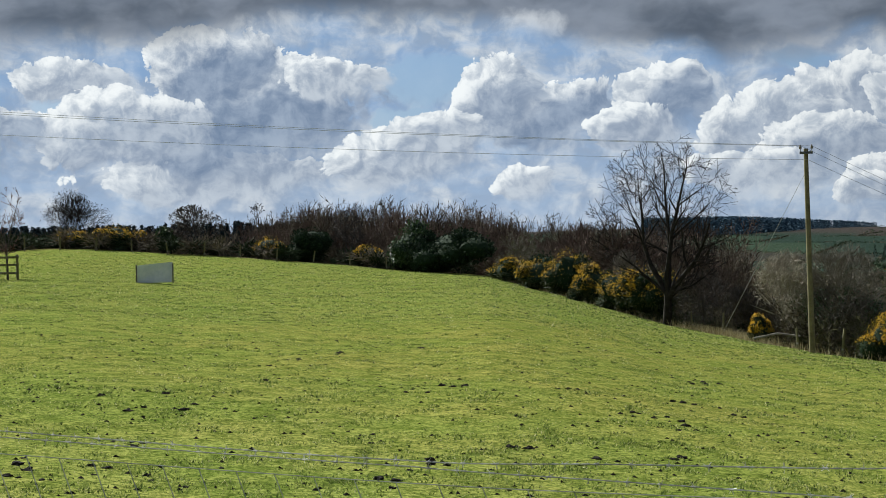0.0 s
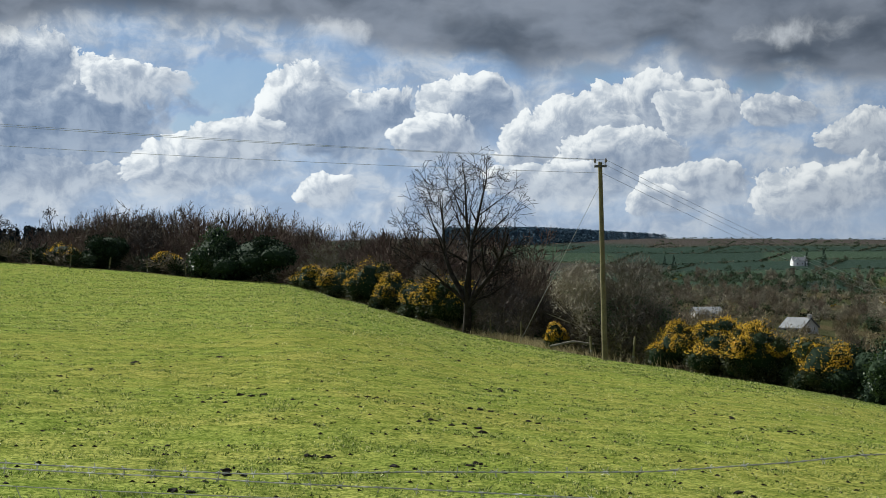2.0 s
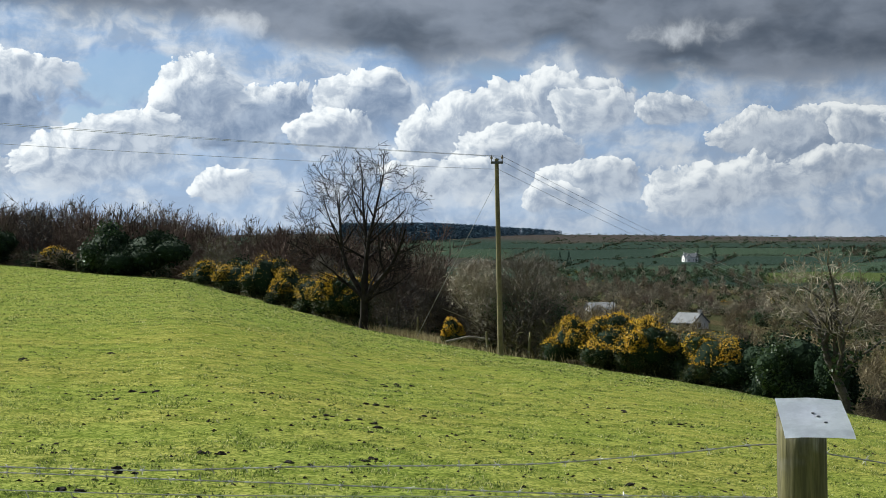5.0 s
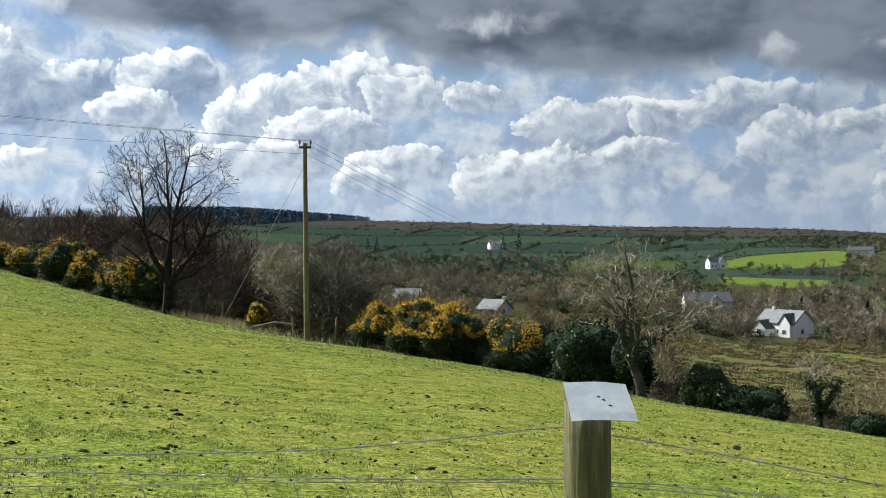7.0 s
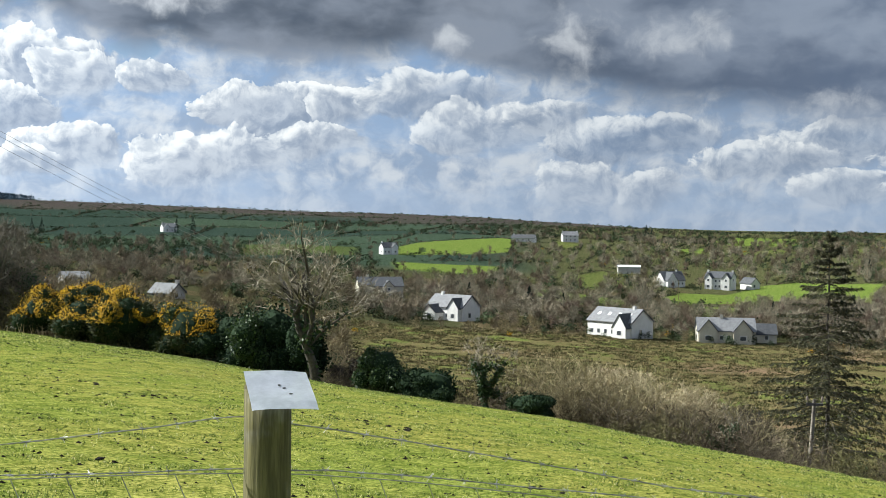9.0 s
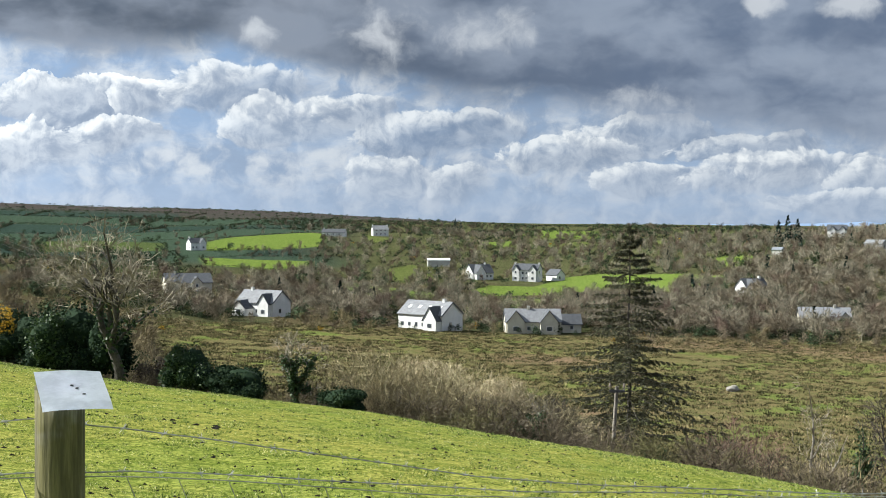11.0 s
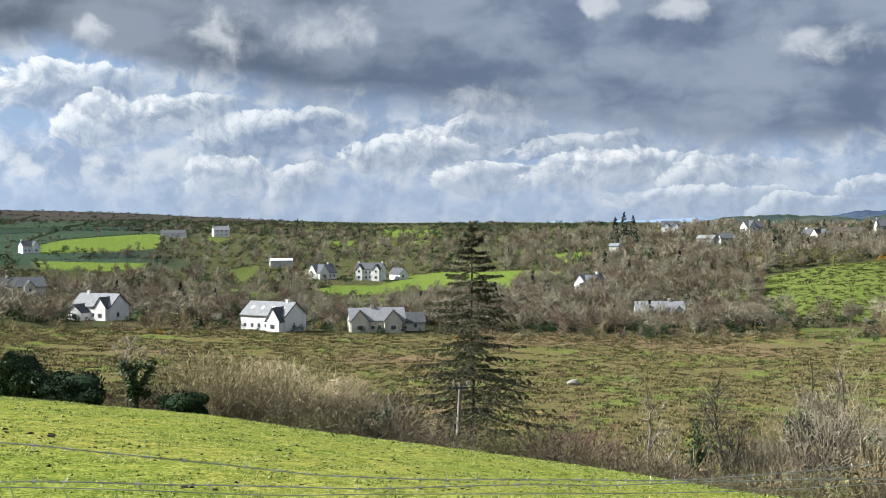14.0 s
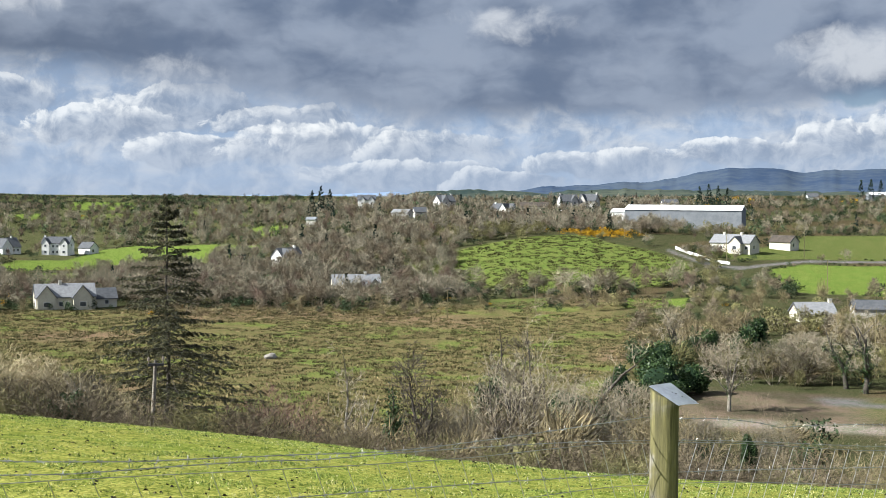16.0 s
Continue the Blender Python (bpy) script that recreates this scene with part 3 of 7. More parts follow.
# ---- plants ----
def grown(seed, width, height, fork, rich=1.0, stems=1, lean=(0.0, 0.0), bend=0.09, orders=4):
    """Sticks of a leafless tree: a trunk, limbs that rise to a rounded crown, and their branches in turn. Rows of start, end, two radii (1 at the base)."""
    g = random.Random(seed)
    mid, half = (fork + height) / 2, Vector((width / 2, width / 2, (height - fork) / 2))
    slim = Vector((1 / half.x, 1 / half.y, 1 / half.z))
    heart = Vector((lean[0] * mid, lean[1] * mid, mid))
    lump = Vector((g.random() * 9, g.random() * 9, 0))

    def room(p, d):
        o = p - heart
        o, e = o * slim, d * slim
        a, b, c = e.dot(e), o.dot(e), o.dot(o) - 1
        q = b * b - a * c
        t = (math.sqrt(q) - b) / a if q > 0 else 0.15 * height
        return max(t, 0.0) * (1 + 0.30 * noise.noise(d * 1.6 + lump))

    def jolt(k):
        return Vector((g.gauss(0, k), g.gauss(0, k), g.gauss(0, k)))
    rows, todo = [], []
    if stems == 1:
        p, d, r = Vector((0, 0, -0.25)), Vector((lean[0], lean[1], 1)).normalized(), 1.0
        n = 4
        for i in range(n):
            q = p + d * ((fork + 0.25) / n)
            d = (d + jolt(bend * 0.5)).normalized()
            rows.append((*p, *q, r, r * 0.93))
            p, r = q, r * 0.93
        limbs, a0 = g.choice((3, 4, 4)), g.uniform(0, 6.28)
        for k in range(limbs + 3):
            tilt = (0.08, 0.62, 0.42, 0.5)[k] * g.uniform(0.8, 1.15) if k < limbs else g.uniform(0.8, 1.15)
            a = a0 + k * 6.28 / limbs + g.uniform(-0.4, 0.4)
            e = Vector((math.cos(a) * math.sin(tilt) + lean[0], math.sin(a) * math.sin(tilt) + lean[1], math.cos(tilt))).normalized()
            s0 = p - d * (g.uniform(0.0, 0.18) * fork)
            L = room(s0, e) * (g.uniform(0.92, 1.02) if k < limbs else g.uniform(0.75, 0.95))
            todo.append((s0, e, L, 0.62 if k < limbs else 0.34, 0))
    else:
        for k in range(stems):
            a, tilt = k * 2.4 + g.uniform(-0.5, 0.5), g.uniform(0.05, 0.75)
            e = Vector((math.cos(a) * math.sin(tilt) + lean[0], math.sin(a) * math.sin(tilt) + lean[1], math.cos(tilt)))
            s0 = Vector((math.cos(a) * 0.04 * width, math.sin(a) * 0.04 * width, -0.2))
            todo.append((s0, e.normalized(), room(s0, e.normalized()) * g.uniform(0.85, 1.02), 0.75, 0))
        rich = rich * (4 / stems) ** 0.22
    kids = [max(2, round(k * rich)) for k in (9, 7, 5, 3, 0)]
    while todo:
        p, d, L, r, level = todo.pop()
        n = 1 if level + 1 >= orders else max(2, min(7, round(L / (0.075 * height)))) if level < 3 else 2
        m = kids[level] if level + 1 < orders else 0
        at = sorted(g.uniform(0.16 if level else 0.22, 0.98) for _ in range(m))
        roll = g.uniform(0, 6.28)
        for i in range(n):
            d = (d + jolt(bend) + Vector((0, 0, 0.05 if level < 3 else 0.02))).normalized()
            q = p + d * (L / n)
            r0, r1 = r * (1 - 0.92 * i / n), r * (1 - 0.92 * (i + 1) / n)
            rows.append((*p, *q, r0, r1))
            while at and at[0] <= (i + 1) / n:
                f = at.pop(0)
                roll += 2.4
                u = d.orthogonal().normalized()
                u = u * math.cos(roll) + d.cross(u) * math.sin(roll)
                k = g.uniform(0.55, 1.0)
                e = (d * math.cos(k) + u * math.sin(k)).normalized()
                s0 = p.lerp(q, f * n - i)
                l2 = min(room(s0, e) * g.uniform(0.8, 1.02), L * (1.05 - 0.55 * f) * g.uniform(0.45, 0.80))
                if l2 > 0.012 * height:
                    todo.append((s0, e, l2, (r0 + (r1 - r0) * (f * n - i)) * 0.62, level + 1))
            p = q
    return np.array(rows)


def strips(rng, S):
    """Thin twigs as flat tapering slips, turned at random."""
    a, b = S[:, :3], S[:, 3:6]
    s = unit(np.cross(b - a, rng.normal(size=(len(S), 3))))
    V = np.stack([a - s * S[:, 6:7], a + s * S[:, 6:7], b + s * S[:, 7:8], b - s * S[:, 7:8]], 1).reshape(-1, 3)
    return V, np.arange(4 * len(S)).reshape(-1, 4)


def bare_thing(name, seed, at, width, height, label, bark=BARK, twig=TWIG, tips=700, stems=1, fork=0.28, ivy=0.0, thick=1.0, group="", category="tree", twig_size=1.0, lean=(0.0, 0.0), twist=0.045, turn=0.0):
    rng = np.random.default_rng(seed)
    S = grown(seed, width, height, fork * height, min(1.25, (tips / 900) ** 0.3), stems, lean, twist * 2)
    S[:, 6:8] *= 0.021 * height * thick / math.sqrt(stems)
    t = thing(name, at, turn, label, category, group)
    big = S[:, 7] > 0.0026 * height * thick / math.sqrt(stems)
    part("trunk", mesh_of("trunk", *prisms(S[big], 6), smooth=True), bark, t)
    fine = S[~big].copy()
    least = 0.0036 * twig_size * (1 + math.hypot(at[0], at[1]) / 32)
    fine[:, 6:8] = np.maximum(fine[:, 6:8], np.array([least, least * 0.7]))
    tagged(part("crown", mesh_of("crown", *strips(rng, fine)), twig, t), kind="stuff")
    if ivy:
        pick = S[big]
        n = int(5200 * ivy)
        i = rng.integers(0, len(pick), n)
        f = rng.random((n, 1))
        C = pick[i, :3] * (1 - f) + pick[i, 3:6] * f
        C = C[C[:, 2] < height * (0.35 + 0.4 * ivy) * rng.uniform(0.5, 1.0, len(C))]
        C = C + rng.normal(size=C.shape) * 0.028 * height * (0.5 + 0.4 * ivy)
        C[:, 2] = np.maximum(C[:, 2], 0.05)
        tagged(part("ivy", mesh_of("ivy", *flakes(rng, C, 0.010 * height + 0.06)), IVY, t, "glossy dark green ivy"), kind="stuff")
    return t


def lobes(rng, width, height, count, low=0.0):
    """The round masses of a bush: places and half sizes."""
    out = []
    for k in range(count):
        a, q = rng.uniform(0, 6.28), math.sqrt(rng.random()) * 0.34 * width
        h = rng.uniform(0.22, 0.80) * height * (1 - 0.35 * q / (0.34 * width))
        k = rng.uniform(0.6, 1.15) * (7 / count) ** 0.35
        out.append((q * math.cos(a) * 1.1, q * math.sin(a) * 1.1, max(h, low), width * 0.24 * k, height * 0.24 * k))
    out.append((0, 0, height * 0.40, width * 0.36, height * 0.40))
    return np.array(out)


def shell(rng, L, n, depth=0.35):
    """Places in the outer part of the lobes, with the direction outwards."""
    i = rng.integers(0, len(L), n)
    d = unit(rng.normal(size=(n, 3)))
    k = 1.0 - depth * rng.random((n, 1)) ** 1.6 + 0.10 * rng.normal(size=(n, 1))
    C = L[i, :3] + d * k * np.stack([L[i, 3], L[i, 3], L[i, 4]], 1)
    keep = C[:, 2] > 0.02
    return C[keep], d[keep]


def core(rng, L, shrink=0.80):
    bm = bmesh.new()
    for x, y, z, w, h in L:
        m = Matrix.LocRotScale((x, y, z), Euler((rng.uniform(0, 3), rng.uniform(0, 3), 0)), None) @ Matrix.Identity(4)
        got = bmesh.ops.create_icosphere(bm, subdivisions=2, radius=1.0)
        for v in got["verts"]:
            q = v.co * shrink * (1 + 0.22 * noise.noise(v.co * 2.3 + Vector((x, y, z))))
            v.co = Vector((x + q.x * w, y + q.y * w, max(z + q.z * h, -0.1)))
    return bm


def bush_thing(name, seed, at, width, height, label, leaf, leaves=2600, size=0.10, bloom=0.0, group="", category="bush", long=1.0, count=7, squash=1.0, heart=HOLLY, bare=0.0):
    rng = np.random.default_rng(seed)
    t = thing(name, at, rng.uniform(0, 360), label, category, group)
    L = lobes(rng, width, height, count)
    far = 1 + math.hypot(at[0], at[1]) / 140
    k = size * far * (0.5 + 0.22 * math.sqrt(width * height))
    # closed lumps that fill the bush so nothing shows through the leaves
    part("inner_core", core(rng, L, 0.74), heart, t)
    C, d = shell(rng, L, leaves)
    tagged(part("foliage", mesh_of("foliage", *flakes(rng, C, k, long, toward=d if long > 1.4 else None)), leaf, t), kind="stuff")
    if bloom:
        C, d = shell(rng, L, int(leaves * bloom), 0.16)
        lump = np.array([noise.noise(Vector(c) * (2.4 / max(0.6, 0.4 * height))) for c in C])
        keep = (lump > -0.12) & (C[:, 2] > height * 0.36) & (rng.random(len(C)) < 0.35 + 0.65 * C[:, 2] / height)
        tagged(part("bloom", mesh_of("bloom", *flakes(rng, C[keep] + d[keep] * 0.05, k * 0.8)), BLOOM, t, "deep yellow gorse flowers"), kind="stuff")
    return t


def thicket_thing(name, seed, at, width, height, label, twig, tips=900, group="", category="shrub", stems=7, catkin=None):
    """Many-stemmed leafless growth from the ground up."""
    rng = np.random.default_rng(seed)
    t = thing(name, at, 0, label, category, group)
    S = grown(seed, width, height, 0.04 * height, min(1.25, (tips / 800) ** 0.3), stems, bend=0.12)
    least = 0.0036 * (1 + math.hypot(at[0], at[1]) / 32)
    S[:, 6:8] = np.maximum(S[:, 6:8] * 0.010 * height, np.array([least, least * 0.7]))
    tagged(part("brushwood", mesh_of("brushwood", *strips(rng, S)), twig, t), kind="stuff")
    if catkin is not None:
        C = S[rng.integers(0, len(S), tips * 3), 3:6] + rng.normal(size=(tips * 3, 3)) * 0.03
        tagged(part("catkin", mesh_of("catkin", *flakes(rng, C[C[:, 2] > height * 0.25], least * 4.5)), catkin, t), kind="stuff")
    return t


def dome(rng, n, width, low, w, long, limbs=5, stray=0.10):
    """A leafless crown of height 1: trunk, a few limbs, and a rounded haze of fine twigs turned outwards."""
    heart = np.array([0.0, 0.0, low + (1 - low) * 0.42])
    half = np.array([width / 2, width / 2, (1 - low) * 0.58])
    S = [(0, 0, 0, *(heart - [0, 0, 0.1]), max(0.016, w * 1.6))]
    for k in range(limbs):
        d = unit(rng.normal(size=3) + np.array([0, 0, 0.9]))
        S.append((*(heart - [0, 0, 0.16]), *(heart + d * half * 0.8), max(0.009, w * 1.2)))
    L = [(heart, half)]
    for k in range(6):
        d = unit(rng.normal(size=3) + np.array([0, 0, 0.35]))
        L.append((heart + d * half * 0.55, half * rng.uniform(0.36, 0.58)))
    for c, h in L[1:]:
        m = n // 6
        d = unit(rng.normal(size=(m, 3)) + np.array([0, 0, 0.35]))
        k = rng.uniform(0.30, 1.0, (m, 1)) ** 0.6
        tip = c + d * h * k
        out = unit(tip - heart + rng.normal(size=(m, 3)) * stray + np.array([0, 0, 0.06]))
        root = tip - out * long * rng.uniform(0.6, 1.3, (m, 1))
        S.extend(np.concatenate([root, tip, np.full((m, 1), w)], 1).tolist())
    S = np.array(S)
    S[:, [2, 5]] = np.maximum(S[:, [2, 5]], 0.0)
    side = unit(np.cross(S[:, 3:6] - S[:, :3], rng.normal(size=(len(S), 3)))) * S[:, 6:7]
    return np.stack([S[:, :3] - side, S[:, :3] + side, S[:, 3:6]], 1).reshape(-1, 3)


def rounded_thing(name, seed, at, width, height, label, twig, twigs=2600, fine=1.0, group="", category="shrub", ivy=0.0, low=0.03):
    """A dense leafless shrub or tree with a rounded crown of fine twigs on a few stems."""
    rng = np.random.default_rng(seed)
    t = thing(name, at, rng.uniform(0, 360), label, category, group)
    S = grown(seed, width * 0.86, height * 0.90, low * height, 0.62, 4, bend=0.12, orders=2)
    S[:, 6:8] *= 0.011 * height
    part("stem", mesh_of("stem", *prisms(S, 5), smooth=True), BARK, t)
    w = 0.0055 * fine * (1 + math.hypot(at[0], at[1]) / 40) / height
    V = dome(rng, twigs, width / height, low, w, 0.085, 9, 0.26) * height
    tagged(part("crown", mesh_of("crown", V, np.arange(len(V)).reshape(-1, 3)), twig, t), kind="stuff")
    if ivy:
        n = int(3600 * ivy)
        pick = S[rng.integers(0, len(S), n)]
        f = rng.random((n, 1))
        C = pick[:, :3] * (1 - f) + pick[:, 3:6] * f + rng.normal(size=(n, 3)) * 0.05 * height
        C = C[(C[:, 2] < height * 0.6) & (C[:, 2] > 0.05)]
        tagged(part("ivy", mesh_of("ivy", *flakes(rng, C, 0.008 * height + 0.04)), IVY, t, "glossy dark green ivy"), kind="stuff")
    return t


def conifer_thing(seed, at, width, height, label):
    """A tall open spruce: whorls of drooping limbs with hanging sprays."""
    rng = np.random.default_rng(seed)
    t = thing("conifer", at, 0, label, "conifer")
    zs = np.linspace(0, height, 14)
    wob = np.cumsum(rng.normal(size=(14, 2)) * 0.03, 0)
    P = np.concatenate([wob, zs[:, None]], 1)
    P[0, 2] = -0.3
    part("trunk", mesh_of("trunk", *tube(P, 0.0095 * (height - zs) + 0.015, 8), smooth=True), BARK, t)
    limbs, C, D = [], [], []
    z = height * 0.05
    while z < height * 0.985:
        f = z / height
        reach = width / 2 * (1.0 - f) ** 0.85 * (0.97 + 0.10 * math.sin(f * 19.0)) + 0.08
        a0 = rng.uniform(0, 6.28)
        for k in range(7):
            if rng.random() < 0.15:
                continue
            a = a0 + k * 0.898 + rng.normal() * 0.25
            L = reach * rng.uniform(0.62, 1.20)
            out = np.array([math.cos(a), math.sin(a), 0.0])
            side = np.array([-out[1], out[0], 0.0])
            p = np.array([wob[min(13, int(f * 13))][0], wob[min(13, int(f * 13))][1], z + rng.normal() * 0.1])
            n = 7
            for i in range(n):
                s = (i + 1) / n
                slope = 0.12 * f - 0.10 - 0.38 * s + 0.40 * s * s + 0.7 * max(0, f - 0.72)
                q = p + (out + rng.normal(size=3) * 0.05 + np.array([0, 0, slope])) * L / n
                limbs.append((*p, *q, 0.022 * (1 - f) * (1 - 0.8 * i / n) + 0.007, 0.022 * (1 - f) * (1 - 0.8 * s) + 0.006))
                for sd in (-1, 1):
                    reach2 = L * (0.40 - 0.26 * s) * rng.uniform(0.5, 1.2)
                    e = q + side * sd * reach2 * 0.75 + out * reach2 * 0.45 + np.array([0, 0, -0.26 * reach2 - 0.03])
                    limbs.append((*q, *e, 0.007, 0.004))
                    m = 6 if i == 0 else 26 if f < 0.6 else 17
                    w = rng.uniform(0.05, 1.05, (m, 1))
                    C.append(q * (1 - w) + e * w + rng.normal(size=(m, 3)) * 0.02)
                    D.append(np.tile((e - q) / max(reach2, 0.01), (m, 1)) + rng.normal(size=(m, 3)) * 0.35 + np.array([0, 0, -0.18]))
                p = q
        z += height * rng.uniform(0.018, 0.030)
    tagged(part("branchwork", mesh_of("branchwork", *prisms(limbs, 3)), BARK, t), kind="stuff")
    C, D = np.concatenate(C), np.concatenate(D)
    tagged(part("needle_spray", mesh_of("needle_spray", *flakes(rng, C, 0.050, 3.6, toward=D)), NEEDLE, t), kind="stuff")
    return t


HEDGE = (
    # left far boundary
    ("young_tree", -18.97, 66, 1.8, 4.9),
    ("round_tree", -16.27, 128, 7.7, 7.3),
    ("gorse", -16.39, 118, 3.2, 1.8),
    ("gorse", -14.53, 116, 4.1, 2.5),
    ("gorse", -13.58, 118, 2.1, 2.1),
    ("bare_tree", -11.00, 116, 4.9, 4.6),
    ("bush_dark", -12.36, 122, 2.7, 3.7),
    ("bare_tree", -8.26, 150, 2.7, 10.3),
    ("gorse", -7.85, 112, 2.7, 2.2),
    ("bush_dark", -5.85, 112, 3.1, 3.8),
    ("bush_dark", -6.68, 114, 2.0, 1.9),
    ("bare_tree", -4.37, 125, 3.9, 6.6),
    ("gorse", -3.40, 112, 2.5, 2.2),
    ("ivy_bush", -1.32, 108, 4.6, 5.0),
    ("bush_dark", 0.45, 106, 5.4, 4.6),
    ("bush_dark", -0.58, 107, 2.9, 3.9),
    ("olive_bush", 3.24, 108, 4.1, 4.5),
    # right hedge
    ("gorse", 3.08, 95, 2.5, 1.8),
    ("gorse", 4.22, 88, 2.4, 2.0),
    ("gorse", 5.57, 84, 2.1, 2.9),
    ("gorse", 6.73, 78, 2.1, 2.2),
    ("gorse", 7.98, 73, 2.3, 2.3),
    ("gorse", 8.98, 70, 2.2, 2.7),
    ("bush_dark", 4.62, 100, 2.0, 3.8),
    ("bush_dark", 6.26, 96, 2.1, 4.3),
    ("bush_dark", 7.44, 86, 1.5, 3.1),
    ("twig_bush", 8.52, 88, 3.5, 5.0),
    ("main_tree", 9.89, 66, 7.3, 9.6),
    ("twig_bush", 11.46, 66, 2.9, 3.4),
    ("gorse", 13.90, 58, 0.8, 1.3),
    ("grey_tree", 14.99, 58, 3.4, 4.8),
    ("dense_tree", 17.23, 57, 3.6, 4.9),
    ("twig_bush", 12.90, 63, 2.2, 2.7),
    # right of pole
    ("gorse", 19.26, 50, 1.4, 2.1),
    ("gorse", 21.28, 46.5, 1.8, 2.3),
    ("gorse", 22.79, 45, 1.6, 2.4),
    ("ivy_bush", 24.28, 45, 1.1, 2.0),
    ("gorse", 25.55, 41.5, 1.5, 2.0),
    ("bush_dark", 27.33, 41, 1.9, 2.2),
    ("bush_dark", 29.15, 40, 2.3, 2.8),
    ("bush_dark", 30.44, 39, 1.5, 2.5),
    ("bare_small", 20.93, 60, 1.6, 4.0),
    ("ivy_tree", 31.10, 38, 4.3, 4.9),
    ("ivy_bush", 28.2, 39.5, 1.8, 2.1),
    ("ivy_bush", 34.15, 37, 1.5, 1.8),
    ("bush_dark", 36.33, 34.5, 1.5, 1.1),
    ("twig_bush", 32.63, 40, 1.2, 1.2),
    ("ivy_stump", 38.79, 34.5, 1.7, 2.1),
    ("bush_dark", 40.76, 33, 1.2, 0.8),
    ("willow", 44.50, 38, 3.4, 2.2),
    ("willow", 47.56, 36, 2.4, 2.1),
    ("willow", 42.98, 37, 1.6, 1.4),
    ("twig_bush", 50.12, 38, 2.0, 2.3),
    ("ivy_stump", 49.61, 34, 1.1, 1.6),
    ("conifer", 53.69, 62, 5.5, 14.6),
    # valley side
    ("red_thicket", 58.72, 75, 5.0, 7.9),
    ("pale_tree", 61.67, 80, 3.9, 9.2),
    ("ivy_pole", 63.78, 82, 1.5, 9.7),
    ("bare_tree", 64.83, 84, 4.1, 10.7),
    ("twig_bush", 60.45, 78, 4.2, 6.4),
    ("twig_bush", 66.20, 84, 3.7, 8.3),
    ("bare_tree", 69.11, 104, 6.0, 13.3),
    ("grey_tree", 70.51, 110, 7.8, 14.3),
    ("ivy_tree", 72.53, 112, 6.5, 14.9),
    ("grey_tree", 68.99, 98, 8.7, 11.7),
    ("twig_bush", 73.57, 104, 7.4, 9.2),
    ("twig_bush", 66.44, 96, 6.0, 8.2),
    ("twig_bush", 70.54, 92, 6.6, 7.3),
    ("bush_dark", 68.22, 125, 3.3, 11.3),
    ("bush_dark", 74.07, 165, 3.7, 5.9),
    ("bush_dark", 75.81, 175, 7.8, 6.0),
    ("bush_dark", 77.18, 178, 4.8, 5.5),
    ("pale_tree", 78.80, 164, 8.0, 10.3),
    ("ivy_bush", 82.19, 112, 4.2, 5.9),
    ("ivy_bush", 79.67, 118, 1.6, 5.1),
    ("olive_bush", 80.69, 190, 10.2, 6.8),
    ("grey_tree", 82.12, 195, 10.4, 7.7),
    ("ivy_tree", 83.74, 190, 5.1, 11.7),
    ("ivy_tree", 84.55, 186, 5.0, 12.4),
    ("bush_dark", 79.71, 205, 5.5, 10.5),
    ("bush_dark", 73.2, 128, 5.0, 5.5),
    ("ivy_bush", 75.6, 196, 8.0, 6.5),
    ("ivy_bush", 77.6, 204, 7.0, 8.0),
    ("bush_dark", 71.9, 150, 5.0, 5.0),
    ("grey_tree", 72.6, 122, 8.0, 9.5),
    ("grey_tree", 75.0, 132, 7.5, 8.0),
    ("ivy_tree", 76.3, 200, 6.0, 11.0),
    ("twig_bush", 77.6, 126, 6.0, 5.0),
    ("twig_bush", 80.4, 128, 6.0, 4.6),
)
LABEL = {
    "young_tree": "young reddish bare tree in a timber guard", "round_tree": "round bare hawthorn tree behind the pasture bank", "gorse": "gorse bush in golden flower along the hedge",
    "bush_dark": "dark evergreen holly bush in the field hedge", "ivy_bush": "glossy ivy-clad bush catching the light", "olive_bush": "olive-brown leafy willow scrub", "bare_tree": "bare grey deciduous tree with fine twigs",
    "twig_bush": "tangled leafless brown hedge scrub", "main_tree": "tall bare ash tree with spreading limbs in dark silhouette", "grey_tree": "grey twiggy leafless willow tree", "dense_tree": "dense dark bare thorn tree beside the pole",
    "bare_small": "small leafless thorn tree over the hedge", "ivy_tree": "crooked bare tree with ivy on its trunk", "ivy_stump": "broken pale tree wrapped in ivy", "willow": "pale straw-coloured willow thicket below the field",
    "conifer": "tall sparse spruce with drooping dark boughs", "red_thicket": "reddish leafless thicket beside the bog", "pale_tree": "pale-barked leafless tree in sunlight", "ivy_pole": "slim dead trunk covered in ivy",
}
